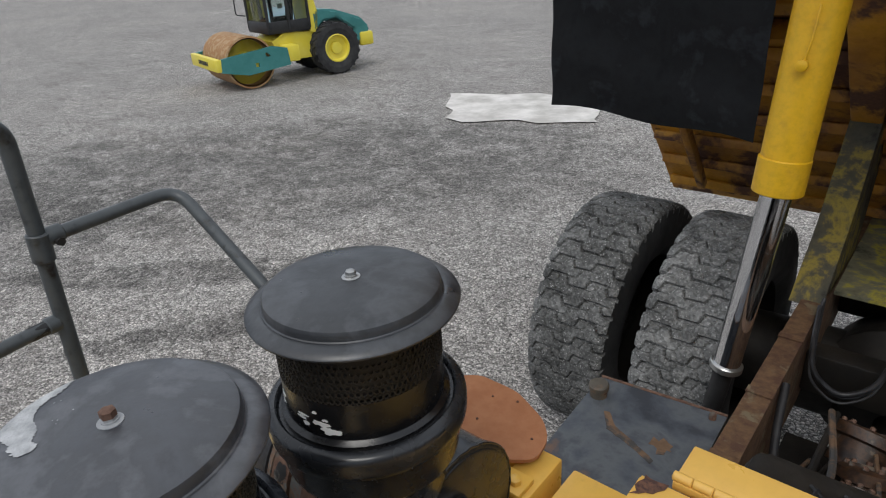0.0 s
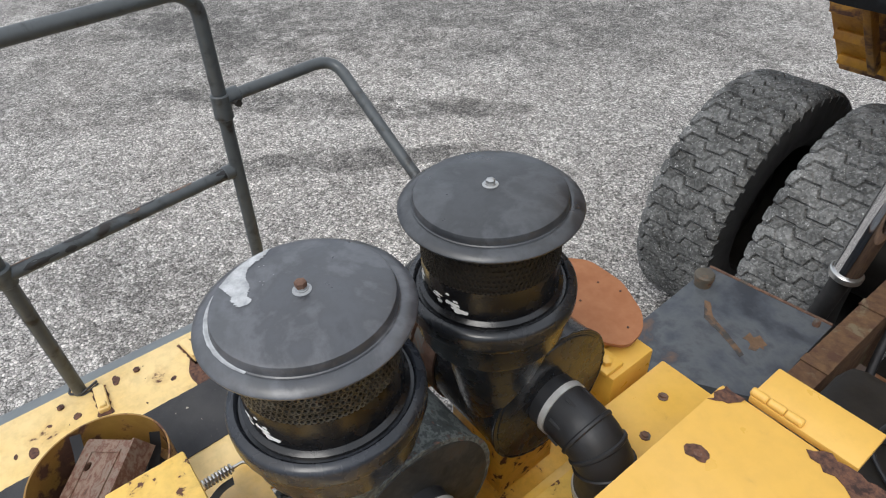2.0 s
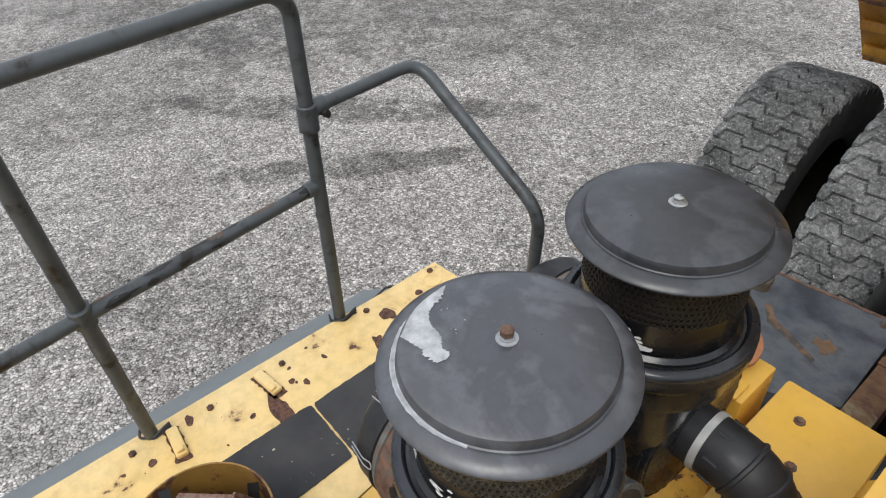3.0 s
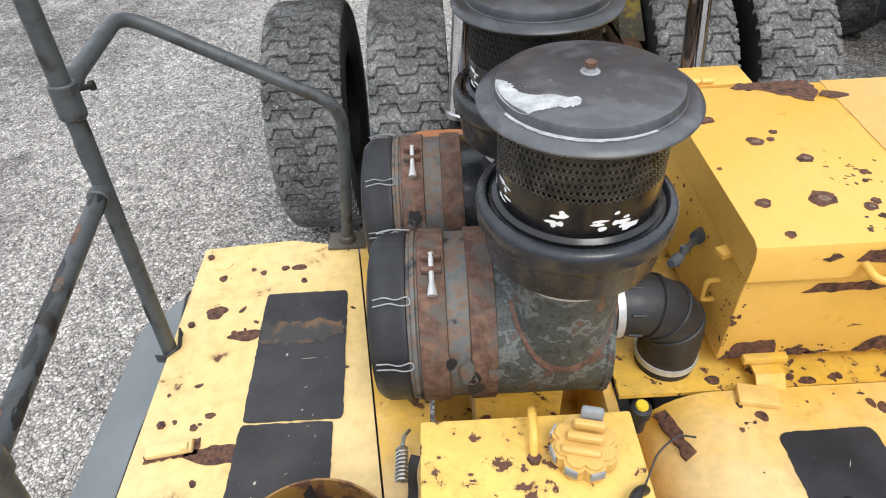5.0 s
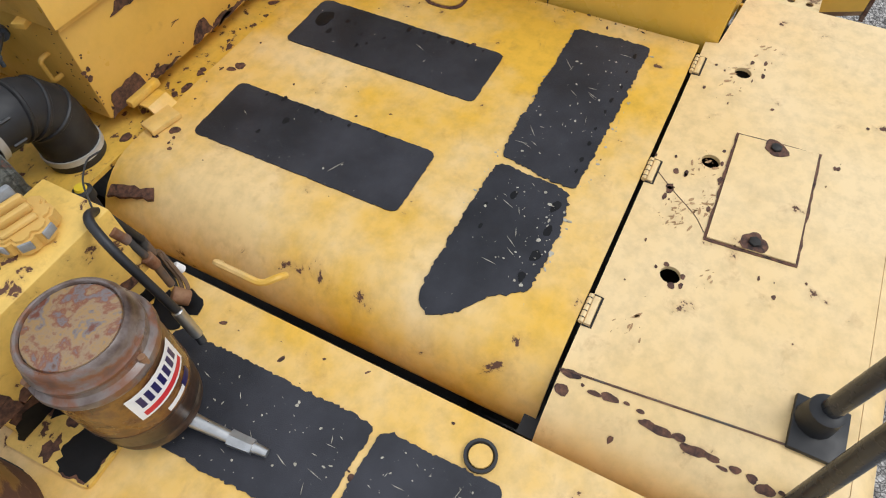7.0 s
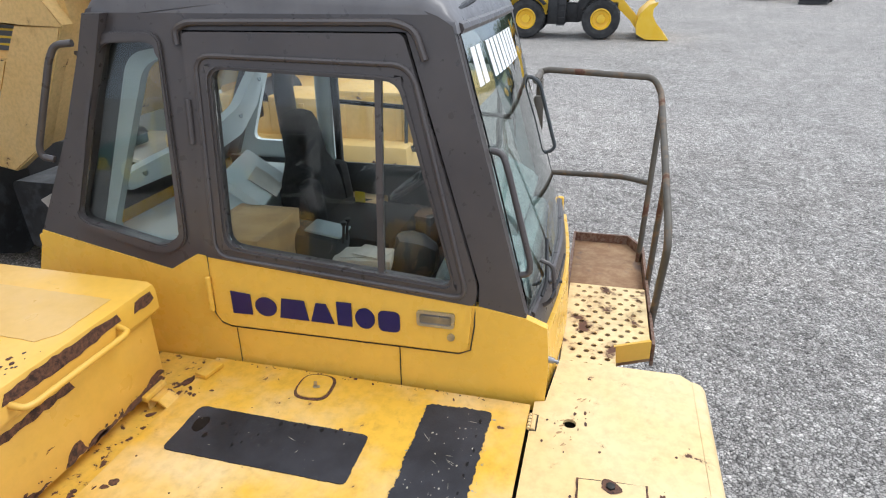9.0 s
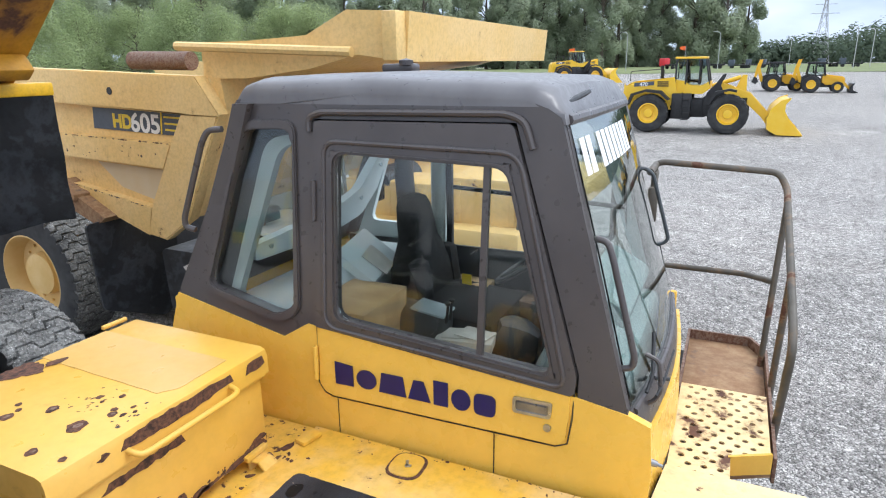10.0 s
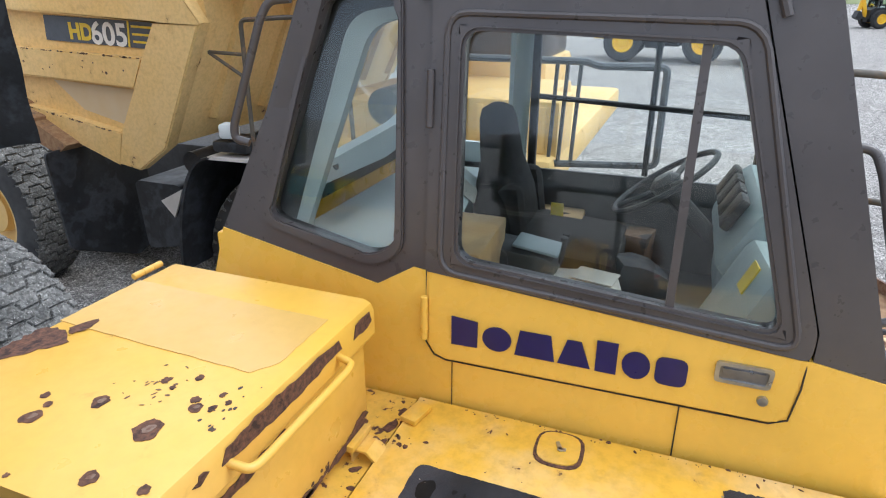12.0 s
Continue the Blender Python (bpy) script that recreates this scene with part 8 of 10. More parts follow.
def build_chassis():
    b = bmesh.new()
    prof = [(1.0, 1.45), (1.0, 1.95), (4.6, 1.95), (5.6, 1.85), (6.7, 1.85), (6.7, 1.35), (4.0, 1.30)]
    for x0 in (-0.33, 0.86):
        plate(b, prof, [], upright_x(x0), 0.13)
    fr = part("frame_rail", b, M_FRAME, truck, "rusty brown box section chassis rails", at=AFT)
    for y in (1.3, 2.5, 4.1, 5.3, 6.4):
        b = bmesh.new()
        box(b, -0.20, 0.86, y - 0.09, y + 0.09, 1.42, 1.72, 0.02)
        part("cross_member", b, M_DARKSTEEL, fr, at=AFT)
    for k, y in enumerate((2.5, 3.1, 3.75, 4.4)):
        b = bmesh.new()
        box(b, -0.335, -0.195, y - 0.03, y + 0.03, 1.951, 1.962, 0.002)
        part("rail_shim", b, M_FRAME, fr, at=AFT)
    # axle, drive line, engine
    b = bmesh.new()
    rod(b, (-1.3, AXLE_Y, 1.08), (1.95, AXLE_Y, 1.2), 0.34, seg=28)
    lathe(b, [(0.2, -0.7), (0.5, -0.3), (0.55, 0.1), (0.3, 0.4)], pose(MID, AXLE_Y, 1.12, 90, 0, 0), 24)
    rod(b, (MID, 4.3, 1.15), (MID, 2.6, 1.25), 0.09, seg=16)
    part("rear_axle", b, M_DARKSTEEL, truck, at=AFT)
    b = bmesh.new()
    box(b, -0.12, 0.80, -0.95, 2.3, 1.05, 2.3, 0.08)
    lathe(b, [(0.0, 0.0), (0.33, 0.0), (0.36, 0.1), (0.36, 0.5), (0.22, 0.75), (0.14, 0.8)], pose(MID, 2.2, 1.45, -90, 0, 0), 28)
    part("engine", b, M_DARKSTEEL, truck, "oily dark engine and transmission", at=AFT)
    b = bmesh.new()
    box(b, -1.28, 1.16, -1.52, -1.35, 0.7, 2.6, 0.06)
    box(b, -0.02, 0.86, -1.0, 0.9, 2.1, 2.80)
    part("grille_block", b, M_DARKSTEEL, truck)
    rnd = random.Random(12)
    for k in range(16):
        b = bmesh.new()
        x = rnd.uniform(-0.05, 0.75)
        z = rnd.uniform(1.6, 2.25)
        pts = [(x, rnd.uniform(1.0, 1.5), z)]
        for j in range(4):
            pts.append((x + rnd.uniform(-0.05, 0.09), 1.6 + 0.55 * j + rnd.uniform(-0.1, 0.1), z - 0.09 * j + rnd.uniform(-0.06, 0.05)))
        tube(b, pts, rnd.choice((0.012, 0.018, 0.026)), 8, 0.2)
        part("hose", b, M_DARKSTEEL if k % 3 else M_SMEAR, truck, at=AFT)
    for k in range(20):
        b = bmesh.new()
        c = (rnd.uniform(-0.15, 0.80), rnd.uniform(1.0, 3.9), rnd.uniform(1.12, 1.75))
        turned_box(b, c, (rnd.uniform(0.08, 0.25), rnd.uniform(0.1, 0.3), rnd.uniform(0.06, 0.2)), (rnd.uniform(-8, 8), rnd.uniform(-8, 8), rnd.uniform(-30, 30)), 0.015)
        part("driveline_bracket", b, rnd.choice((M_DARKSTEEL, M_BLACKPAINT, M_DARKSTEEL, M_PUMP)), truck, at=AFT)
    for k in range(9):
        b = bmesh.new()
        x, y = rnd.uniform(-0.15, 0.7), rnd.uniform(0.9, 1.2)
        pts = [(x, y, 2.31)]
        for j in range(4):
            pts.append((x + rnd.uniform(-0.25, 0.25), y + 0.25 + 0.25 * j, 2.315 + rnd.uniform(0, 0.02)))
        tube(b, pts, rnd.choice((0.009, 0.014, 0.020)), 8, 0.12)
        part("hose", b, M_RUBBER, truck, at=AFT)
    # muddy belly guard under the drive line
    b = bmesh.new()
    box(b, -0.21, 0.86, 0.9, 4.0, 1.02, 1.05)
    part("belly_guard", b, M_DARKSTEEL, truck, at=AFT)
    for x0, x1, y0, y1, z, r in ((0.35, 0.42, 1.6, 1.8, 1.75, 0.15), (0.30, 0.55, 2.2, 2.35, 1.62, 0.13)):
        b = bmesh.new()
        rod(b, (x0, y0, z), (x1, y1, z + 0.03), r, seg=22, rim=0.012)
        rod(b, (x1, y1, z + 0.03), (x1 + 0.06, y1 + 0.08, z + 0.04), r * 0.55, seg=18, rim=0.008)
        part("drive_flange", b, M_PUMP, truck, "rusty drive flange", at=AFT)
    b = bmesh.new()
    tube(b, [(-0.18, 3.3, 1.92), (-0.14, 3.0, 1.75), (-0.02, 2.6, 1.55), (0.20, 2.45, 1.52), (0.45, 2.6, 1.62), (0.62, 2.9, 1.8)], 0.024, 10, 0.2)
    part("harness", b, M_RUBBER, truck, at=AFT)
    for c, r, tilt in (((0.21, 2.98, 1.86), 0.155, (-40, 8, 0)), ((0.25, 2.66, 1.90), 0.11, (-30, -6, 0)), ((0.24, 2.42, 1.96), 0.085, (-20, 0, 0))):
        b = bmesh.new()
        lathe(b, [(r * 0.45, 0.03), (r * 0.55, 0.045), (r * 0.85, 0.04), (r, 0.03), (r, -0.02), (r * 0.8, -0.03), (r * 0.8, -0.16), (0, -0.16)], pose(*c, *tilt), 28, False)
        fl = part("brake_flange", b, M_PUMPDARK, truck, "rusty round flange on the drive line")
        for k in range(8):
            a = math.pi * k / 4
            b = bmesh.new()
            lathe(b, [(0.012, 0), (0.012, 0.014), (0.006, 0.018), (0, 0.018)], pose(*c, *tilt) @ pose(r * 0.72 * math.cos(a), r * 0.72 * math.sin(a), 0.042), 6)
            part("flange_bolt", b, M_BAND, fl)
    for k, (sag, r, wide) in enumerate(((0.0, 0.014, 0.0), (0.05, 0.009, 0.06), (0.02, 0.007, -0.05), (0.09, 0.011, 0.1))):
        b = bmesh.new()
        tube(b, [(-0.17, 3.62 + wide, 2.16), (-0.15, 3.45 + wide, 2.06 - sag), (-0.10, 3.22 + wide, 1.98 - sag), (0.05, 3.08 + wide, 1.97 - sag), (0.18, 3.20 + wide, 2.0 - sag), (0.24, 3.50 + wide, 2.07 - sag), (0.40, 3.75, 2.10)], r, 10, 0.08)
        part("hose", b, M_RUBBER, truck)
    # mossy kick-up that carries the body hinge
    for x0 in (-0.40, 0.86):
        b = bmesh.new()
        plate(b, [(4.25, 1.93), (4.75, 2.30), (5.25, 2.95), (5.30, 3.25), (5.75, 3.25), (5.85, 2.6), (5.55, 1.84), (4.6, 1.90)], [smooth_poly([(5.42, 2.72), (5.42, 3.02), (5.62, 3.02), (5.64, 2.72)], 0.06)], upright_x(x0), 0.20)
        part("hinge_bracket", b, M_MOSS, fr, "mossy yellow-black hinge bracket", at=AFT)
    # mossy deck plate between the rails, coloured as lit, with a dusty hose bundle
    b = bmesh.new()
    plate(b, [(-0.20, 4.75), (0.86, 4.75), (0.86, 6.35), (-0.20, 6.35)], [smooth_poly([(0.10, 6.1), (0.10, 6.28), (0.70, 6.28), (0.70, 6.1)], 0.05)], flat(1.80), 0.03)
    part("frame_plate", b, M_MOSSLIT, fr, "mossy plate between the chassis rails, coloured as lit", at=AFT)
    for k in range(5):
        b = bmesh.new()
        o = 0.045 * k
        tube(b, [(-0.05, 6.25 - o, 1.90), (0.22 + 0.3 * o, 5.95 - o, 1.93 + 0.01 * k), (0.50, 6.02 - 1.4 * o, 1.97), (0.70 - 0.4 * o, 5.55 - o, 1.94 + 0.012 * k), (0.72 - o, 4.9, 1.90), (0.76 - 1.2 * o, 4.3, 1.84), (0.70 - o, 3.5, 1.78), (0.62 - o, 3.0, 1.70)], 0.017, 8, 0.12)
        part("hose", b, M_DUSTHOSE, truck, at=AFT)
    for x, y in ((0.36, 5.55), (0.44, 5.45), (0.28, 5.95), (0.60, 3.75), (0.52, 3.6)):
        b = bmesh.new()
        turned_box(b, (x, y, 1.90), (0.09, 0.14, 0.14), (0, 0, x * 60), 0.012)
        rod(b, (x, y, 1.95), (x + 0.01, y, 2.03), 0.022, seg=8)
        part("valve_block", b, M_PUMP if y > 5.9 else M_DUSTHOSE, truck, at=AFT)
    # hydraulic tank, cap
    b = bmesh.new()
    plate(b, [(-1.085, 2.86), (-0.37, 2.93), (-0.345, 2.20), (-0.80, 1.93), (-1.05, 2.05)], [], flat(1.05), 0.80)
    hy = part("hydraulic_tank", b, M_HYD, truck, "worn grey-blue steel tank with rust streaks", at=AFT)
    b = bmesh.new()
    lathe(b, [(0.05, 0), (0.05, 0.05), (0.058, 0.052), (0.058, 0.075), (0.05, 0.084), (0, 0.084)], pose(-1.02, 2.70, 1.85), 24)
    part("tank_cap", b, M_RAILBROWN, hy, at=AFT)
    b = bmesh.new()
    rod(b, (-1.08, 2.868, 1.852), (-0.37, 2.935, 1.852), 0.009, seg=8)
    part("tank_weld", b, M_BAND, hy, at=AFT)
    pieces("rust_streak", [ragged([(-0.93, 2.59), (-0.90, 2.60), (-0.82, 2.51), (-0.69, 2.46), (-0.56, 2.39), (-0.565, 2.36), (-0.70, 2.42), (-0.85, 2.47)], 0.03, 0.004, 61), ragged([(-0.62, 2.54), (-0.55, 2.57), (-0.51, 2.50), (-0.56, 2.46), (-0.63, 2.49)], 0.02, 0.02, 62)], flat(1.8505), 0.001, M_SMEAR, hy, at=AFT)
    b = bmesh.new()
    lathe(b, [(0.02, 0), (0.02, 0.03), (0.012, 0.04), (0, 0.04)], pose(-0.43, 2.87, 1.85), 8)
    part("tank_plug", b, M_BAND, hy, at=AFT)
    # rusty heat plate on its yellow bracket
    b = bmesh.new()
    plate(b, smooth_poly([(-0.78, 1.10), (-0.71, 1.16), (-0.575, 1.158), (-0.453, 1.10), (-0.405, 1.044), (-0.393, 0.963), (-0.50, 0.892), (-0.62, 0.90), (-0.75, 0.99)], 0.03), [], flat(2.962), 0.010)
    rp = part("heat_plate", b, M_ORANGERUST, truck, "flat orange rusty steel plate on a bracket")
    for x, y in ((-0.62, 1.10), (-0.55, 1.12), (-0.60, 1.0), (-0.44, 1.02)):
        b = bmesh.new()
        lathe(b, [(0.004, 0), (0.003, 0.003), (0, 0.003)], pose(x, y, 2.972), 8)
        part("rivet", b, M_RUSTEDGE, rp)
    b = bmesh.new()
    box(b, -0.455, -0.375, 0.86, 0.93, 2.935, 2.950, 0.004)
    lathe(b, [(0.016, 0), (0.016, 0.014), (0.01, 0.018), (0, 0.018)], pose(-0.405, 0.892, 2.950), 6)
    part("plate_clamp", b, M_BOX, rp)
    b = bmesh.new()
    box(b, -0.45, -0.36, 0.87, 1.04, 2.50, 2.935, 0.006)
    box(b, -0.66, -0.45, 0.99, 1.02, 2.5, 2.962, 0.003)
    part("plate_bracket", b, M_BOX, rp)
    # small yellow step box behind the battery box
    b = bmesh.new()
    box(b, -0.325, -0.075, 0.72, 1.035, 2.60, 2.928, 0.008)
    sb = part("step_box", b, M_BOX, truck, "small yellow box beside the tank")
    for x, y in ((-0.245, 0.93), (-0.20, 0.80)):
        b = bmesh.new()
        lathe(b, [(0.014, 0), (0.014, 0.003), (0.008, 0.004), (0.008, 0.009), (0, 0.009)], pose(x, y, 2.928), 8)
        part("bolt", b, M_BAND, sb)
    # corrugated hose and clips in the well
    b = bmesh.new()
    pts = [Vector((-0.34 + 0.10 * t, 0.33 - 0.05 * t, 2.72 + 0.10 * t - 0.12 * t * t)) for t in [k / 40 for k in range(41)]]
    tube(b, pts, 0.04, 16, radii=[0.042 if k % 2 else 0.034 for k in range(41)])
    part("corrugated_hose", b, M_RUBBER, truck)
    b = bmesh.new()
    tube(b, [(-0.42, 0.02, 2.80), (-0.40, 0.05, 2.92), (-0.37, 0.03, 2.86)], 0.008, 8, 0.03)
    tube(b, [(-0.39, 0.02, 2.78), (-0.37, 0.06, 2.91), (-0.34, 0.03, 2.84)], 0.006, 8, 0.03)
    part("cable", b, M_RUBBER, truck)
    b = bmesh.new()
    lathe(b, [(0.016, 0), (0.016, 0.05), (0.022, 0.052), (0.022, 0.075), (0.014, 0.08), (0, 0.08)], pose(-0.255, 0.03, SIDE), 16)
    ind = part("service_indicator", b, M_RUBBER, truck, "small black service indicator with yellow top")
    b = bmesh.new()
    lathe(b, [(0.014, 0.0805), (0.012, 0.086), (0, 0.086)], pose(-0.255, 0.03, SIDE), 16)
    part("indicator_top", b, M_YELTAG, ind)


build_chassis()


def build_hoist(sign):
    def P(x, y, z):
        return (MID + sign * (x - MID), y, z + (0.05 if sign < 0 else 0))
    b = bmesh.new()
    rod(b, P(-0.456, 3.607, 2.98), P(-0.40, 3.70, 4.55), 0.127, seg=36)
    rod(b, P(-0.460, 3.60, 2.92), P(-0.453, 3.612, 3.12), 0.134, seg=36, rim=0.006)
    hc = part("hoist_cylinder", b, M_SLEEVE, truck, "yellow hydraulic hoist cylinder with chrome rod", at=AFT)
    b = bmesh.new()
    rod(b, P(-0.560, 3.536, 1.75), P(-0.455, 3.604, 2.97), 0.083, seg=36)
    part("rod", b, M_CHROME, hc, "polished chrome rod", at=AFT)
    b = bmesh.new()
    rod(b, P(-0.562, 3.535, 1.73), P(-0.556, 3.537, 1.775), 0.100, seg=32, rim=0.006)
    part("collar", b, M_STEEL, hc, at=AFT)
    b = bmesh.new()
    rod(b, P(-0.63, 3.50, 1.15), P(-0.561, 3.535, 1.74), 0.060, seg=24)
    part("rod_end", b, M_BLACKPAINT, hc, at=AFT)
    b = bmesh.new()
    lathe(b, [(0.03, 0), (0.03, 0.03), (0.018, 0.035), (0, 0.035)], pose(*P(-0.43, 3.505, 3.62), 90, 0, 0), 8)
    tube(b, [P(-0.425, 3.49, 3.63), P(-0.405, 3.485, 3.74), P(-0.40, 3.52, 3.9)], 0.006, 8, 0.03)
    part("port", b, M_SLEEVE, hc, at=AFT)


build_hoist(1)
build_hoist(-1)


def build_raised_body():
    X0, X1 = -1.95, 2.60
    b = bmesh.new()
    # floor plate, side walls and front wall, tipped up about the rear pivot
    tail = [(4.9, 3.55), (6.55, 1.70), (6.85, 2.0), (5.3, 3.9)]
    plate(b, tail, [], upright_x(-2.08), 4.82)
    floor = [(6.75, 2.25), (4.20, 4.30), (2.70, 5.62), (2.86, 5.80), (4.36, 4.48), (6.90, 2.42)]
    plate(b, floor, [], upright_x(X0), X1 - X0)
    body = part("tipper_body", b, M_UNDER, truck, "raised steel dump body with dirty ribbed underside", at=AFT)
    b = bmesh.new()
    wall = [(6.82, 2.34), (2.78, 5.72), (3.75, 6.90), (5.6, 5.4), (7.6, 3.3)]
    plate(b, wall, [], upright_x(X0 - 0.05), 0.09)
    plate(b, wall, [], upright_x(X1 - 0.04), 0.09)
    plate(b, [(2.70, 5.65), (3.75, 6.95), (3.86, 6.88), (2.84, 5.62)], [], upright_x(X0), X1 - X0)
    part("body_wall", b, M_BODY, body, at=AFT)
    d = Vector((0, -2.55, 2.05)).normalized()
    nrm = Vector((0, -2.05, -2.55)).normalized()
    for k in range(8):
        b = bmesh.new()
        c = Vector((0, 6.6, 2.37)) + d * (0.32 + 0.42 * k) + nrm * 0.085
        ang = math.degrees(math.atan2(2.05, -2.55))
        turned_box(b, (MID, c.y, c.z), (X1 - X0 - 0.1, 0.14, 0.17), (ang, 0, 0), 0.02)
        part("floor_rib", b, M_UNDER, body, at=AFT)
    # stepped planks and a post on the tail's underside
    for k in range(6):
        b = bmesh.new()
        t = (k + 0.4) / 6
        y, z = 4.9 + 1.65 * t, 3.55 - 1.85 * t
        turned_box(b, (MID, y - 0.02, z), (4.74, 0.13, 0.09), (0, 0, 0), 0.012)
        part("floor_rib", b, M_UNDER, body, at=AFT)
    for x in (-1.66, 2.31):
        b = bmesh.new()
        turned_box(b, (x, 5.55, 2.62), (0.07, 0.10, 1.9), (42, 0, 0), 0.01)
        part("tail_post", b, M_UNDER, body, at=AFT)
    for x in (-0.30, 0.96):
        b = bmesh.new()
        c = Vector((0, 5.2, 3.5)) + nrm * 0.25
        turned_box(b, (x, c.y, c.z), (0.20, 3.6, 0.32), (math.degrees(math.atan2(2.05, -2.55)), 0, 0), 0.02)
        part("body_rail", b, M_UNDER, body, at=AFT)
    for x0, x1 in ((X0 - 0.06, X0 + 0.10), (-0.72, -0.55), (1.21, 1.38), (X1 - 0.10, X1 + 0.06)):
        b = bmesh.new()
        turned_box(b, ((x0 + x1) / 2, 5.35, 3.30), (x1 - x0, 1.9, 0.26), (math.degrees(math.atan2(2.05, -2.55)), 0, 0), 0.015)
        part("body_gusset", b, M_UNDER, body, at=AFT)
    # yellow cross beam and hanging rubber sheets ahead of the rear tyres
    for x0, x1, z1 in ((-2.20, -0.70, 4.34), (1.36, 2.86, 4.22)):
        b = bmesh.new()
        box(b, x0, x1, 4.17, 4.40, 4.105, z1, 0.02)
        part("body_beam", b, M_SLEEVE, body, at=AFT)
    for x0, x1, z0, z1, name in ((-2.24, -0.76, 3.10, 3.0, "a"), (1.40, 2.845, 3.02, 2.98, "b")):
        b = bmesh.new()
        n, rows = 14, 10
        sheet = []
        for i in range(n + 1):
            t = i / n
            x = x0 + (x1 - x0) * t
            zb = z0 + (z1 - z0) * t + 0.02 * math.sin(t * 9)
            sheet.append([b.verts.new((x, 4.18 + 0.05 * math.sin(t * 3.1) * (1 - j / rows) + 0.02 * math.sin(j * 1.3 + t * 4) * (1 - j / rows), zb + (4.14 - zb) * j / rows)) for j in range(rows + 1)])
        fs = [b.faces.new((sheet[i][j], sheet[i + 1][j], sheet[i + 1][j + 1], sheet[i][j + 1])) for i in range(n) for j in range(rows)]
        g = bmesh.ops.solidify(b, geom=fs, thickness=0.03)
        part("rubber_flap", b, M_FLAP, body, "black rubber flap hanging from the raised body", at=AFT)


build_raised_body()


# ---- second dump truck standing alongside ----
def build_second_truck():
    t2 = thing("dump_truck", (6.4, 4.5, 0.2), "weathered pale yellow dump truck with lowered body and number panel", "dump truck")
    XS, XE = 4.06, 8.9
    # recessed side sheet, then the proud ribs over it
    out = [(9.8, 4.36), (3.78, 4.11), (3.54, 3.73), (4.14, 2.59), (4.50, 2.36), (4.75, 2.40), (5.6, 2.66), (6.6, 2.95), (9.6, 3.45)]
    b = bmesh.new()
    plate(b, out, [], upright_x(XS + 0.10), 0.06)
    body = part("tipper_body", b, M_BODY, t2, "pale yellow steel dump body with heavy ribs")

    def rib(name, outline, x, depth, mat=M_BODY, label="", bevel=0.014):
        b = bmesh.new()
        plate(b, outline, [], upright_x(x), depth)
        es = [e for e in b.edges if len(e.link_faces) == 2 and e.calc_face_angle(0) > 1.0 and all(abs(v.co.x - x) < 1e-4 for v in e.verts)]
        if bevel:
            bmesh.ops.bevel(b, geom=es, offset=bevel, segments=2, affect="EDGES")
        return part(name, b, mat, body, label)
    rib("top_rib", [(9.8, 4.36), (3.78, 4.11), (3.52, 3.735), (3.98, 3.742), (6.05, 3.84), (9.8, 4.02)], XS - 0.02, 0.125)
    rib("mid_rib", [(9.8, 3.60), (5.93, 3.475), (4.23, 3.42), (4.39, 3.138), (5.93, 3.205), (9.8, 3.36)], XS, 0.105)
    rib("front_post", [(3.52, 3.730), (4.12, 2.585), (4.49, 2.34), (4.76, 2.385), (4.64, 2.735), (4.395, 3.135), (4.235, 3.418), (4.03, 3.738)], XS - 0.012, 0.118)
    rib("lower_rib", [(4.645, 2.70), (4.765, 2.39), (5.4, 2.60), (5.65, 2.68), (7.0, 2.98), (9.6, 3.46), (9.6, 3.55), (7.0, 3.08), (5.65, 2.86)], XS - 0.004, 0.11)
    rnd = random.Random(8)
    flakes = []
    for k in range(46):
        y = rnd.uniform(4.25, 6.2)
        flakes.append((blob(y, 3.42 + (y - 4.23) * 0.0325 - 0.004, rnd.uniform(0.006, 0.022), rnd.random(), rnd.uniform(0.25, 0.6), 9), XS - 0.002))
    for k in range(34):
        y = rnd.uniform(4.7, 6.2)
        flakes.append((blob(y, 2.70 + (y - 4.645) * 0.16 - 0.012, rnd.uniform(0.006, 0.024), rnd.random(), rnd.uniform(0.25, 0.6), 9), XS - 0.006))
    for k in range(20):
        flakes.append((blob(rnd.uniform(4.3, 6.2), rnd.uniform(3.22, 3.38), rnd.uniform(0.004, 0.014), rnd.random(), rnd.uniform(0.4, 1.6), 8), XS - 0.002))
    for o, x in flakes:
        b = bmesh.new()
        plate(b, o, [], upright_x(x), 0.003)
        part("rust_fleck", b, M_BAND, body)
    b = bmesh.new()
    plate(b, [(4.42, 3.11), (5.55, 3.16), (5.2, 2.88), (4.66, 2.76)], [], upright_x(XS + 0.094), 0.004)
    part("dusty_panel", b, M_DUSTY, body, "dusty pale recessed panel")
    b = bmesh.new()
    plate(b, out, [], upright_x(XE - 0.1), 0.06)
    part("far_side", b, M_BODY, body)
    # front wall and canopy over the cab
    b = bmesh.new()
    plate(b, [(3.56, 3.75), (4.14, 2.60), (4.24, 2.62), (3.70, 4.12), (3.60, 4.10)], [], upright_x(XS + 0.16), XE - XS - 0.3)
    part("front_wall", b, M_BODY, body)
    for x in (4.6, 5.4, 6.2, 7.0, 7.8, 8.6):
        b = bmesh.new()
        plate(b, [(3.42, 3.95), (3.94, 2.80), (4.08, 2.80), (3.58, 3.95)], [], upright_x(x), 0.14)
        part("wall_rib", b, M_BODY, body)
    b = bmesh.new()
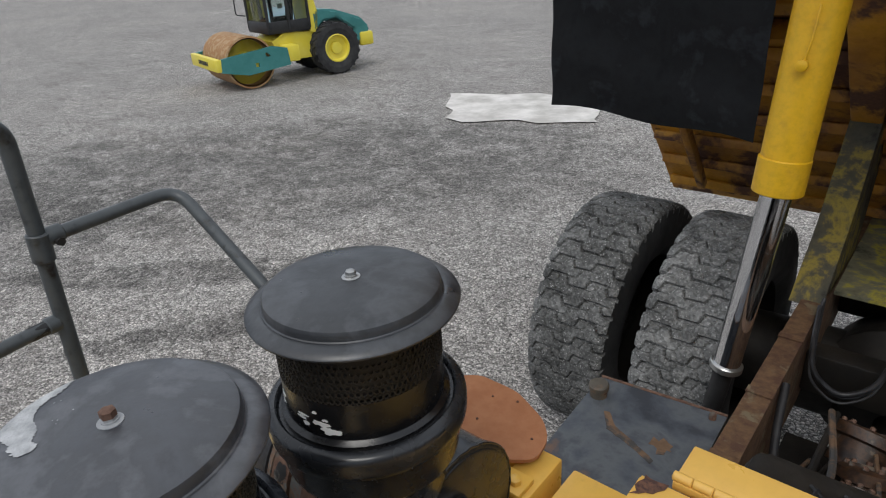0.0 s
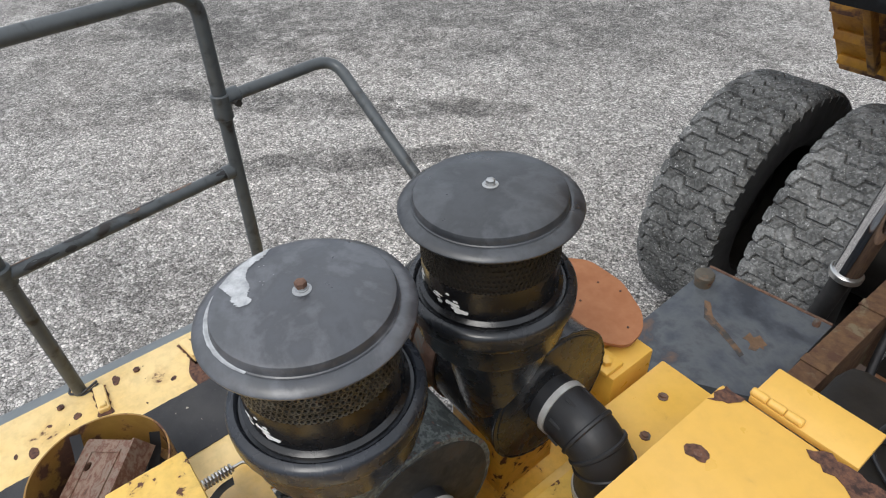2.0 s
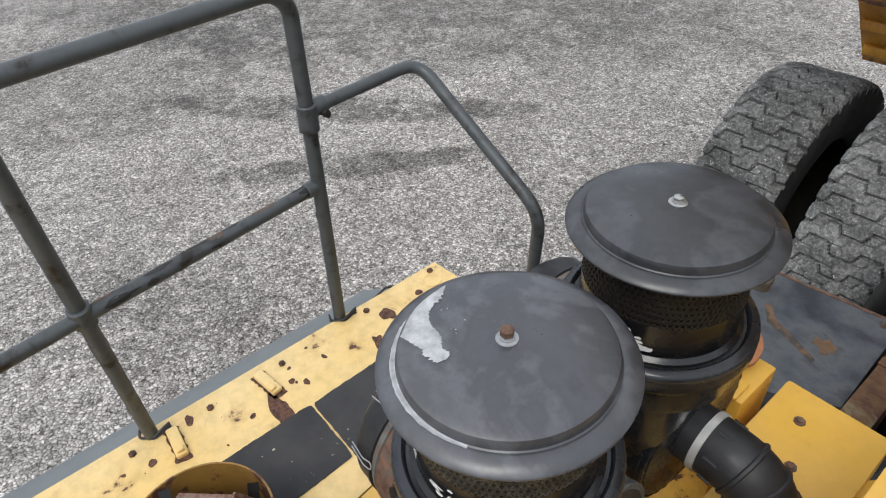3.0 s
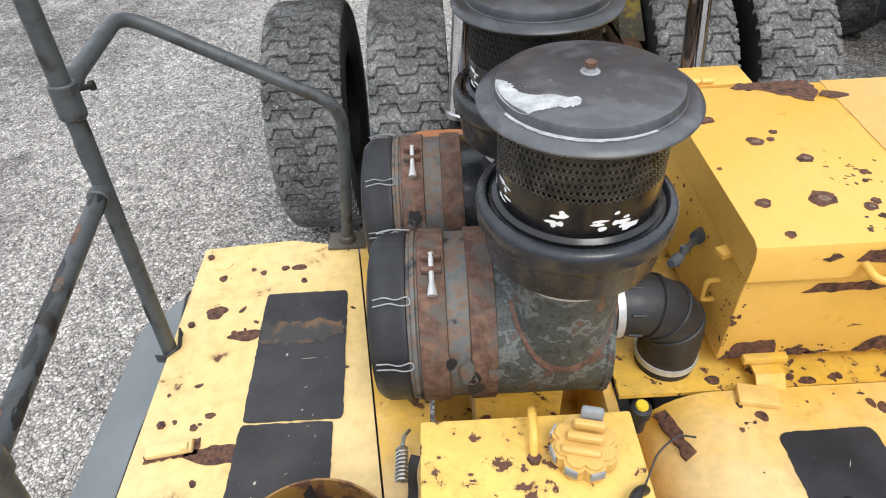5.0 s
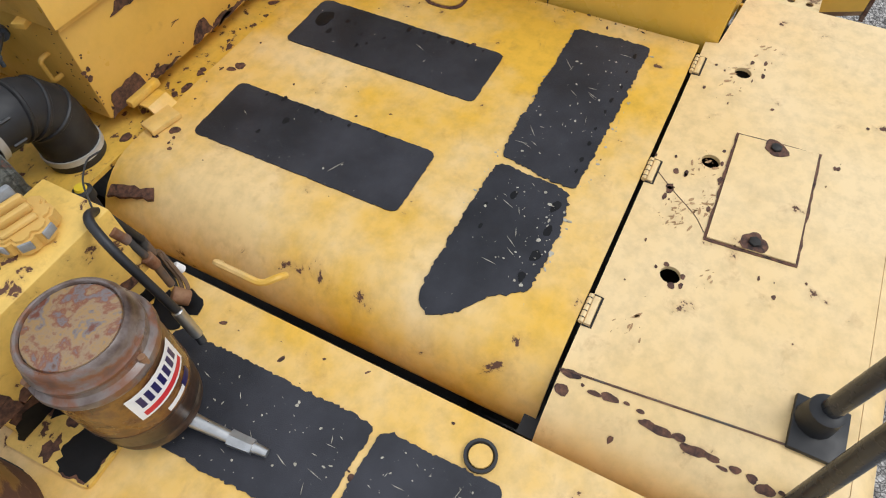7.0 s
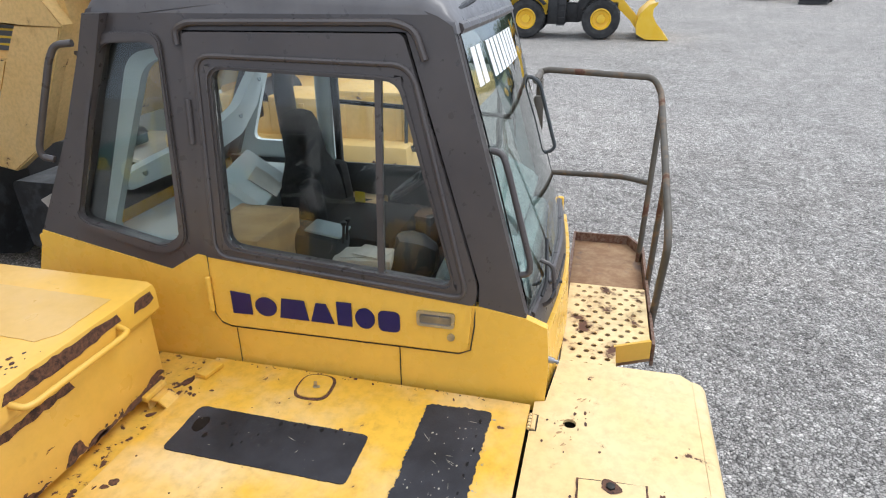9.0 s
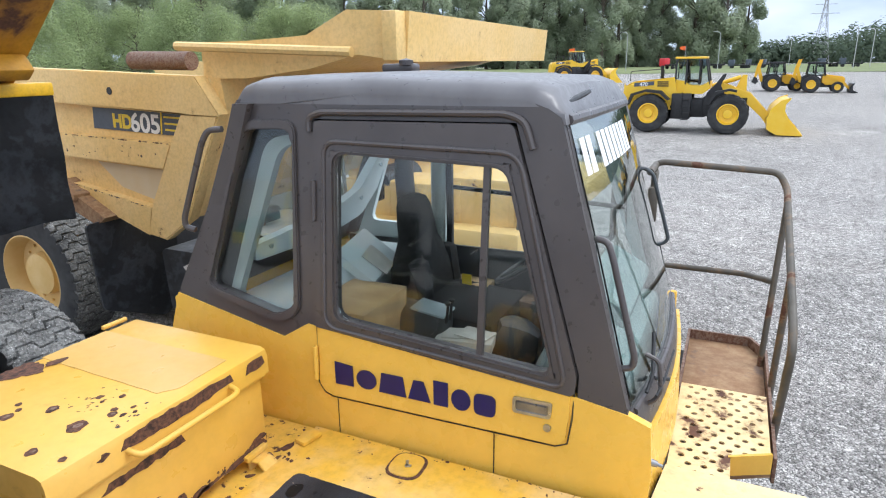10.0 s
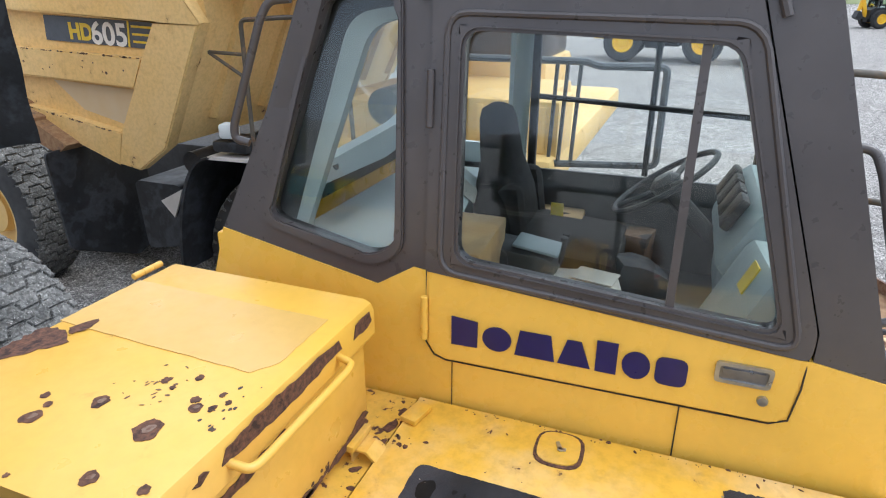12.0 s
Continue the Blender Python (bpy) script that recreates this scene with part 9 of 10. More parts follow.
    plate(b, [(3.80, 4.08), (3.25, 4.08), (2.5, 4.16), (1.95, 4.28), (1.46, 4.21), (1.42, 4.62), (2.05, 4.66), (2.5, 4.46), (3.2, 4.43), (3.80, 4.43)], [], upright_x(XS + 0.15), 4.15)
    part("canopy", b, M_BODY, body, "thick pale yellow canopy lip over the cab")
    b = bmesh.new()
    tube(b, [(XS + 0.05, 4.03, 4.40), (XS + 0.05, 1.95, 4.30)], 0.045, 8)
    box(b, XS - 0.02, XS + 0.16, 1.46, 1.60, 4.22, 4.62, 0.012)
    part("canopy_edge", b, M_BODY, body)
    b = bmesh.new()
    rod(b, (4.55, 5.2, 4.28), (4.55, 4.3, 4.26), 0.10, seg=20)
    part("rock_pipe", b, M_BROWNPLATE, t2, "rusty brown pipe along the body rim")
    b = bmesh.new()
    lathe(b, [(0.04, 0), (0.04, 0.004), (0, 0.004)], pose(XS - 0.022, 5.02, 3.963, 0, -90, 0), 18)
    part("rim_hole", b, M_BLACKPAINT, body)
    # number panel
    b = bmesh.new()
    plate(b, [(5.485, 3.778), (4.06, 3.722), (4.155, 3.492), (5.51, 3.545)], [], upright_x(XS + 0.10), -0.012)
    pn = part("number_panel", b, M_NAVY, body, "dark panel with model number and yellow stripes")
    m = Matrix(((0, 0, -1, XS + 0.085), (-1, 0, 0, 5.185), (0, 1, 0, 3.568), (0, 0, 0, 1)))
    m = m @ pose(0, 0, 0, 0, 0, -2.4)
    writing("panel_letters", "HD", 0.205, m, M_YELTAG, body, "yellow letters", bold=0.045)
    m2 = Matrix(((0, 0, -1, XS + 0.085), (-1, 0, 0, 4.91), (0, 1, 0, 3.530), (0, 0, 0, 1))) @ pose(0, 0, 0, 0, 0, -2.4)
    writing("panel_number", "605", 0.285, m2 @ Matrix.Diagonal((1.08, 1, 1, 1)), M_WHITE, body, "white numbers")
    for y0, y1, z0, z1 in ((4.385, 4.07, 3.700, 3.688), (4.385, 4.09, 3.632, 3.620), (4.385, 4.12, 3.566, 3.554)):
        b = bmesh.new()
        plate(b, [(y0, z0), (y1, z1), (y1, z1 - 0.020), (y0, z0 - 0.020)], [], upright_x(XS + 0.084), 0.004)
        part("panel_stripe", b, M_YELTAG, pn)
    b = bmesh.new()
    plate(b, [(4.425, 3.737), (4.405, 3.736), (4.435, 3.505), (4.455, 3.506)], [], upright_x(XS + 0.084), 0.004)
    part("panel_stripe", b, M_YELTAG, pn)
    # rear wheels, flap and dark chassis
    w2 = copy_thing(wheel_r, Matrix())
    w2.parent = t2
    hub = AFT @ Vector((-1.845, AXLE_Y, 1.075)) - truck.location
    w2.matrix_basis = Matrix.Translation(Vector((4.62, 7.62, 1.40)) - t2.location - hub * 1.09) @ Matrix.Scale(1.09, 4)
    rim2 = w2.data.copy()
    rim2.materials.clear()
    rim2.materials.append(M_TANRIM)
    w2.data = rim2
    b = bmesh.new()
    plate(b, smooth_poly([(3.72, 2.50), (4.95, 2.55), (4.95, 1.25), (4.6, 1.10), (3.80, 1.45)], 0.06), [], lambda u, v, d: (u, 5.36 + d + 0.03 * math.sin(v * 5), v), 0.03)
    part("mud_flap", b, M_FLAP, t2, "black rubber mud flap")
    b = bmesh.new()
    plate(b, [(6.0, 2.95), (5.25, 2.56), (5.4, 2.46), (6.2, 2.78)], [], upright_x(3.9), 0.3)
    turned_box(b, (4.1, 6.0, 2.85), (0.5, 0.7, 0.10), (15, 0, 0), 0.02)
    part("flap_bracket", b, M_TRAY, t2, "rusty tan bracket behind the mud flap")
    b = bmesh.new()
    plate(b, smooth_poly([(4.70, 2.20), (4.10, 2.20), (4.15, 1.55), (4.66, 1.45)], 0.08), [], upright_x(4.14), 0.8)
    part("side_tank", b, M_FLAP, t2, "dark grey side tank under the body")
    b = bmesh.new()
    box(b, 5.3, 8.0, 1.0, 9.0, 1.1, 2.3, 0.05)
    rod(b, (4.3, 4.06, 2.40), (5.4, 4.06, 2.40), 0.11, seg=20)
    part("chassis_block", b, M_BLACKPAINT, t2)
    b = bmesh.new()
    plate(b, [(4.345, 2.03), (4.05, 2.18), (4.12, 2.02), (4.20, 1.87)], [], upright_x(4.10), 0.02)
    part("torn_sheet", b, M_SLAB, t2)
    # front fender and wheel
    b = bmesh.new()
    n = 10
    rows = []
    for k in range(n + 1):
        t = k / n
        y = 4.18 - 0.52 * t ** 1.6
        z = 1.30 + 1.24 * math.sin(t * math.pi / 2)
        rows.append([b.verts.new((4.06, y, z)), b.verts.new((5.1, y, z)), b.verts.new((5.1, y - 0.03, z - 0.01)), b.verts.new((4.06, y - 0.03, z - 0.01))])
    for p, q in zip(rows, rows[1:]):
        for i in range(4):
            b.faces.new((p[i], p[(i + 1) % 4], q[(i + 1) % 4], q[i]))
    b.faces.new(rows[0][::-1])
    b.faces.new(rows[-1])
    part("front_fender", b, M_FLAP, t2, "black rubber front fender")
    b = bmesh.new()
    plate(b, [(3.66, 2.55), (3.2, 2.56), (2.9, 2.52), (2.9, 2.49), (3.2, 2.53), (3.66, 2.52)], [], upright_x(4.08), 1.0)
    part("fender_top", b, M_SLAB, t2, "dusty grey fender top")
    front = copy_thing(w2, Matrix())
    front.parent = t2
    front.matrix_basis = Matrix.Translation(Vector((4.62, 2.95, 1.36)) - t2.location - hub * 1.09) @ Matrix.Scale(1.09, 4)
    # front deck, hood and rails
    b = bmesh.new()
    box(b, 4.10, 4.5, 3.22, 3.60, 2.60, 2.70, 0.02)
    part("deck_step", b, M_FLAP, t2, "black step under the canopy")
    b = bmesh.new()
    box(b, 4.3, 8.7, 0.45, 2.9, 2.45, 2.75, 0.05)
    deck2 = part("front_deck", b, M_BODY, t2, "pale yellow front deck under the canopy")
    for x0, x1, y0, y1, z1 in ((4.5, 5.1, 0.45, 1.25, 3.18), (4.5, 5.1, 1.34, 2.4, 3.10), (5.2, 6.9, 0.8, 2.8, 3.05)):
        b = bmesh.new()
        box(b, x0, x1, y0, y1, 2.70, z1, 0.03)
        bx = part("deck_box", b, M_BODY, t2)
        for k in range(3):
            b = bmesh.new()
            y = y0 + (y1 - y0) * (k + 0.5) / 3
            box(b, x0 - 0.012, x0 + 0.01, y - 0.03, y + 0.03, 2.76, z1 - 0.05, 0.004)
            part("box_rib", b, M_BODY, bx)
    b = bmesh.new()
    tube(b, [(4.45, 1.25, 2.75), (4.45, 1.25, 3.50), (4.45, 0.26, 3.50), (4.45, 0.17, 3.47), (4.45, -0.32, 3.48), (4.45, -0.32, 2.75), (4.45, 0.46, 2.70)], 0.028, 8, 0.05)
    for y in (0.30, 0.40, 0.48):
        tube(b, [(4.45, y, 3.49), (4.45, y + 0.03, 2.70)], 0.016, 6)
    part("front_rail", b, M_RAIL, t2, "grey handrail round the front deck")
    b = bmesh.new()
    box(b, 6.9, 8.4, 1.1, 2.6, 2.75, 3.25, 0.05)
    part("cab_lower", b, M_BODY, t2)
    b = bmesh.new()
    box(b, 6.95, 8.35, 1.15, 2.55, 3.2, 4.05, 0.1)
    part("cab_upper", b, M_GREYSHELL, t2)
    b = bmesh.new()
    tube(b, [(4.2, 3.20, 2.60), (4.2, 3.20, 3.03), (4.2, 3.195, 3.76), (4.2, 2.70, 3.79), (4.2, 2.2, 3.78), (4.2, 2.15, 2.75)], 0.020, 8, 0.06)
    tube(b, [(4.2, 3.22, 3.475), (4.2, 3.59, 3.487), (4.2, 3.235, 3.29)], 0.016, 8, 0.03)
    part("deck_rail", b, M_RAILBROWN, t2)
    b = bmesh.new()
    turned_box(b, (4.15, 3.42, 2.80), (0.14, 0.16, 0.14), (0, 0, 10), 0.03)
    part("work_lamp", b, M_INT, t2)
    b = bmesh.new()
    tube(b, [(4.4, 1.6, 2.8), (4.38, 1.62, 3.3), (4.5, 1.6, 3.6)], 0.09, 14, 0.1)
    rod(b, (4.5, 2.0, 3.05), (5.2, 2.0, 3.05), 0.16, seg=20)
    part("intake_pipe", b, M_BLACKPAINT, t2)
    return t2


build_second_truck()


# ---- machines out on the yard; each is built facing along +x about its own origin ----
def small_wheel(root, x, y, R, W, rim, out, ribs=0):
    b = bmesh.new()
    m = pose(x, y, R, 90 * out, 0, 0)
    lathe(b, [(R * 0.55, -W * 0.4), (R * 0.55, W * 0.42), (R * 0.50, W * 0.44), (R * 0.44, W * 0.25), (R * 0.24, W * 0.2), (R * 0.22, W * 0.34), (R * 0.1, W * 0.36), (0, W * 0.36)], m, 28, False)
    w = part("wheel", b, rim, root)
    b = bmesh.new()
    lathe(b, [(R * 0.54, -W * 0.42), (R * 0.75, -W * 0.5), (R * 0.94, -W * 0.48), (R * 0.975, -W * 0.4), (R * 0.975, W * 0.4), (R * 0.94, W * 0.48), (R * 0.75, W * 0.5), (R * 0.54, W * 0.42)], m, 44, False)
    tyre = part("tyre", b, M_TYREDARK, w, smooth=False)
    b = bmesh.new()
    n = ribs or 26
    for k in range(n):
        for sgn in (-1, 1):
            a = 2 * math.pi * (k + (0.5 if sgn > 0 else 0)) / n
            mm = m @ pose(0, 0, 0, 0, 0, math.degrees(a)) @ pose(R * 0.975, 0, sgn * W * 0.24, sgn * 24, 0, 0)
            vs = box(b, -0.02, R * 0.028, -R * 0.055, R * 0.055, -W * 0.25, W * 0.25)
            bmesh.ops.transform(b, matrix=mm, verts=vs)
    part("tread_lugs", b, M_TYREDARK, tyre, smooth=False)["kind"] = "stuff"


def place(root, x, y, turn, scale=1.0, dz=0.0):
    root.matrix_basis = pose(x, y, ground_height(x, y) + dz, 0, 0, turn) @ Matrix.Scale(scale, 4)


def build_loader(label):
    root = thing("wheel_loader", (0, 0, 0), label, "wheel loader")
    for x, y, o in ((1.72, -1.1, 1), (-1.72, -1.1, 1), (1.72, 1.1, -1), (-1.72, 1.1, -1)):
        small_wheel(root, x, y, 0.86, 0.68, M_MACH, o)
    b = bmesh.new()
    plate(b, [(-3.0, 1.0), (-2.9, 2.0), (-2.6, 2.28), (-0.75, 2.42), (-0.6, 1.75), (-0.9, 1.1), (-2.4, 0.95)], [], upright_y(-0.85), 1.7)
    bmesh.ops.bevel(b, geom=b.edges[:], offset=0.06, segments=2, affect="EDGES")
    part("engine_hood", b, M_MACH, root)
    b = bmesh.new()
    for y in (-0.865, 0.85):
        plate(b, [(-2.5, 2.05), (-1.6, 2.12), (-1.6, 2.30), (-2.5, 2.22)], [], upright_y(y), 0.015)
    part("hood_panel", b, M_NAVY, root)
    for k in range(3):
        b = bmesh.new()
        box(b, -1.45, -0.95, -0.872, -0.86, 2.06 + 0.09 * k, 2.11 + 0.09 * k)
        part("hood_stripe", b, M_BLACKPAINT, root)
    m = Matrix(((1, 0, 0, -2.25), (0, 0, -1, -0.872), (0, 1, 0, 2.08), (0, 0, 0, 1)))
    writing("hood_number", "470", 0.24, m, M_WHITE, root, "white model number")
    for y in (-1.42, 1.0):
        b = bmesh.new()
        tube_pts = [(-2.75, 1.2), (-2.55, 1.75), (-1.9, 1.95), (-1.2, 1.88), (-0.8, 1.5), (-0.9, 1.45), (-1.25, 1.75), (-1.9, 1.83), (-2.45, 1.66), (-2.65, 1.2)]
        plate(b, tube_pts, [], upright_y(y), 0.42)
        part("fender", b, M_BLACKPAINT, root)
        b = bmesh.new()
        plate(b, [(0.8, 1.3), (1.1, 1.85), (1.7, 1.98), (2.0, 1.92), (2.0, 1.82), (1.7, 1.88), (1.18, 1.75), (0.9, 1.28)], [], upright_y(y), 0.42)
        part("fender", b, M_BLACKPAINT, root)
    b = bmesh.new()
    box(b, -0.75, 0.75, -0.5, 0.5, 0.65, 1.5, 0.05)
    box(b, 0.6, 2.5, -0.55, 0.55, 0.7, 1.6, 0.05)
    box(b, -0.75, 0.10, -1.0, -0.6, 0.6, 1.75, 0.03)
    box(b, -0.75, 0.10, 0.6, 1.0, 0.6, 1.75, 0.03)
    rod(b, (1.72, -1.0, 0.86), (1.72, 1.0, 0.86), 0.2)
    rod(b, (-1.72, -1.0, 0.86), (-1.72, 1.0, 0.86), 0.2)
    part("centre_frame", b, M_BLACKPAINT, root)
    b = bmesh.new()
    for k in range(4):
        box(b, -0.25, 0.05, -1.08, -0.98, 0.55 + 0.3 * k, 0.60 + 0.3 * k)
    tube(b, [(-0.28, -1.05, 0.5), (-0.28, -1.05, 1.8)], 0.02, 6)
    part("ladder", b, M_BLACKPAINT, root)
    # cab
    b = bmesh.new()
    plate(b, [(-0.74, 1.72), (-0.72, 2.38), (-0.30, 2.30), (0.0, 2.12), (0.45, 2.10), (0.86, 2.30), (0.84, 1.95), (0.55, 1.72)], [], upright_y(-0.75), 1.5)
    part("cab_lower", b, M_MACH, root)
    b = bmesh.new()
    plate(b, [(-0.66, 2.05), (-0.64, 3.29), (0.58, 3.29), (0.84, 2.10)], [], upright_y(-0.72), 1.44)
    part("cab_glass", b, M_GREENGLASS, root)
    for x, y in ((-0.67, -0.73), (-0.67, 0.73), (0.82, -0.72), (0.82, 0.72), (-0.22, -0.74), (-0.22, 0.74), (0.36, -0.74), (0.36, 0.74)):
        b = bmesh.new()
        tube(b, [(x, y, 2.15), (x - (0.24 if x > 0.5 else 0.0), y * 0.98, 3.31)], 0.04, 8)
        part("cab_pillar", b, M_BLACKPAINT, root)
    b = bmesh.new()
    box(b, -0.76, 0.62, -0.80, 0.80, 3.28, 3.38, 0.04)
    part("cab_roof", b, M_MACH, root)
    b = bmesh.new()
    turned_box(b, (-0.15, 0, 2.6), (0.14, 0.5, 0.8), (0, -8, 0), 0.05)
    turned_box(b, (0.1, 0, 2.3), (0.5, 0.5, 0.14), (0, 0, 0), 0.05)
    part("seat", b, M_SEAT, root)
    b = bmesh.new()
    tube(b, [(-1.4, 0.3, 2.4), (-1.4, 0.3, 3.0)], 0.07, 10)
    part("exhaust", b, M_BLACKPAINT, root)
    b = bmesh.new()
    tube(b, [(-2.7, -0.8, 2.3), (-2.7, -0.8, 2.75), (-1.2, -0.8, 2.85), (-1.2, -0.8, 2.4)], 0.02, 6, 0.08)
    part("hood_rail", b, M_BLACKPAINT, root)
    for y in (-0.70, 0.58):
        b = bmesh.new()
        plate(b, [(0.70, 1.25), (0.72, 1.75), (1.10, 2.20), (1.36, 2.60), (1.46, 2.56), (1.30, 2.10), (1.55, 1.60), (1.30, 1.20)], [], upright_y(y), 0.12)
        part("front_tower", b, M_BLACKPAINT, root)
    # boom and bucket
    for y in (-0.55, 0.40):
        b = bmesh.new()
        plate(b, [(0.85, 1.95), (1.25, 2.25), (2.55, 1.75), (3.5, 0.75), (3.6, 0.42), (3.35, 0.36), (3.05, 0.75), (2.3, 1.42), (1.2, 1.85)], [], upright_y(y), 0.15)
        part("boom_arm", b, M_MACH, root)
        b = bmesh.new()
        rod(b, (0.9, y + 0.07, 1.3), (2.4, y + 0.07, 1.45), 0.09)
        part("lift_cylinder", b, M_BLACKPAINT, root)
    b = bmesh.new()
    plate(b, [(1.9, 1.9), (2.15, 2.55), (2.35, 2.55), (2.4, 1.3), (2.2, 1.25)], [], upright_y(-0.12), 0.24)
    rod(b, (0.9, 0, 2.05), (2.1, 0, 2.45), 0.1)
    part("bell_crank", b, M_MACH, root)
    b = bmesh.new()
    prof = [(3.35, 0.25), (3.30, 0.7), (3.45, 1.15), (3.85, 1.50), (4.10, 1.55), (3.90, 1.30), (3.75, 0.95), (3.75, 0.55), (3.95, 0.20), (4.75, 0.05), (4.75, 0.0), (3.75, 0.02)]
    plate(b, prof, [], upright_y(-1.5), 3.0)
    for y in (-1.52, 1.46):
        plate(b, [(3.35, 0.25), (3.30, 0.7), (3.45, 1.15), (3.80, 1.50), (4.16, 1.62), (4.14, 1.52), (3.99, 1.34), (3.98, 1.05), (4.22, 0.62), (4.70, 0.10), (4.75, 0.0), (3.75, 0.02)], [], upright_y(y), 0.06)
    part("bucket", b, M_MACH, root)
    return root


def build_backhoe():
    root = thing("backhoe_loader", (0, 0, 0), "orange-yellow backhoe loader with dark cab and yellow rims", "backhoe loader", "backhoe loaders across the yard")
    for x, y, R, W, o in ((-1.1, -0.9, 0.78, 0.5, 1), (-1.1, 0.9, 0.78, 0.5, -1), (1.15, -0.9, 0.52, 0.38, 1), (1.15, 0.9, 0.52, 0.38, -1)):
        small_wheel(root, x, y, R, W, M_MACH, o, 18)
    b = bmesh.new()
    plate(b, [(-0.2, 1.0), (-0.2, 1.75), (1.6, 1.5), (1.75, 1.3), (1.75, 0.8), (0.2, 0.7)], [], upright_y(-0.45), 0.9)
    bmesh.ops.bevel(b, geom=b.edges[:], offset=0.05, segments=2, affect="EDGES")
    part("engine_hood", b, M_JCB, root)
    b = bmesh.new()
    plate(b, [(-1.95, 0.75), (-1.95, 1.5), (-1.5, 1.72), (-0.8, 1.70), (-0.3, 1.3), (-0.2, 0.7)], [], upright_y(-0.62), 1.24)
    box(b, -1.9, 1.5, -0.3, 0.3, 0.5, 0.9)
    part("chassis", b, M_BLACKPAINT, root)
    b = bmesh.new()
    plate(b, [(-1.55, 1.6), (-1.40, 2.72), (-0.15, 2.72), (0.05, 1.7)], [], upright_y(-0.68), 1.36)
    part("cab_glass", b, M_GREENGLASS, root)
    for y in (-0.72, 0.66):
        b = bmesh.new()
        plate(b, [(-1.6, 1.55), (-1.45, 2.8), (-0.1, 2.8), (0.12, 1.6)], [[(-1.48, 1.65), (-1.36, 2.68), (-0.82, 2.68), (-0.84, 1.65)], [(-0.74, 1.65), (-0.74, 2.68), (-0.2, 2.68), (-0.02, 1.7)]], upright_y(y), 0.06)
        part("cab_frame", b, M_BLACKPAINT, root)
    b = bmesh.new()
    box(b, -1.55, 0.05, -0.78, 0.78, 2.72, 2.88, 0.05)
    part("cab_roof", b, M_BLACKPAINT, root)
    b = bmesh.new()
    turned_box(b, (-0.8, 0, 1.9), (0.45, 0.5, 0.12), (0, 0, 0), 0.04)
    turned_box(b, (-1.0, 0, 2.2), (0.1, 0.5, 0.6), (0, -6, 0), 0.04)
    part("seat", b, M_SEAT, root)
    for y in (-0.52, 0.42):
        b = bmesh.new()
        plate(b, [(0.2, 1.45), (0.3, 1.62), (1.6, 1.15), (2.35, 0.35), (2.25, 0.22), (1.5, 0.95)], [], upright_y(y), 0.1)
        part("loader_arm", b, M_JCB, root)
    b = bmesh.new()
    prof = [(2.2, 0.05), (2.15, 0.5), (2.35, 0.85), (2.55, 0.9), (2.42, 0.6), (2.45, 0.25), (2.9, 0.04), (2.9, 0.0), (2.4, 0.0)]
    plate(b, prof, [], upright_y(-1.1), 2.2)
    part("front_bucket", b, M_BLACKPAINT, root)
    b = bmesh.new()
    plate(b, [(-1.95, 0.9), (-2.15, 1.0), (-2.6, 2.4), (-2.35, 3.15), (-2.1, 3.1), (-2.3, 2.4), (-1.9, 1.2)], [], upright_y(-0.14), 0.28)
    part("boom", b, M_JCB, root)
    b = bmesh.new()
    plate(b, [(-2.3, 3.1), (-2.05, 3.15), (-2.2, 2.5), (-2.55, 1.35), (-2.75, 1.4), (-2.6, 2.3)], [], upright_y(-0.1), 0.2)
    part("dipper", b, M_JCB, root)
    b = bmesh.new()
    plate(b, [(-2.75, 1.45), (-2.5, 1.3), (-2.35, 0.95), (-2.6, 0.7), (-2.95, 0.9)], [], upright_y(-0.35), 0.7)
    part("rear_bucket", b, M_BLACKPAINT, root)
    return root


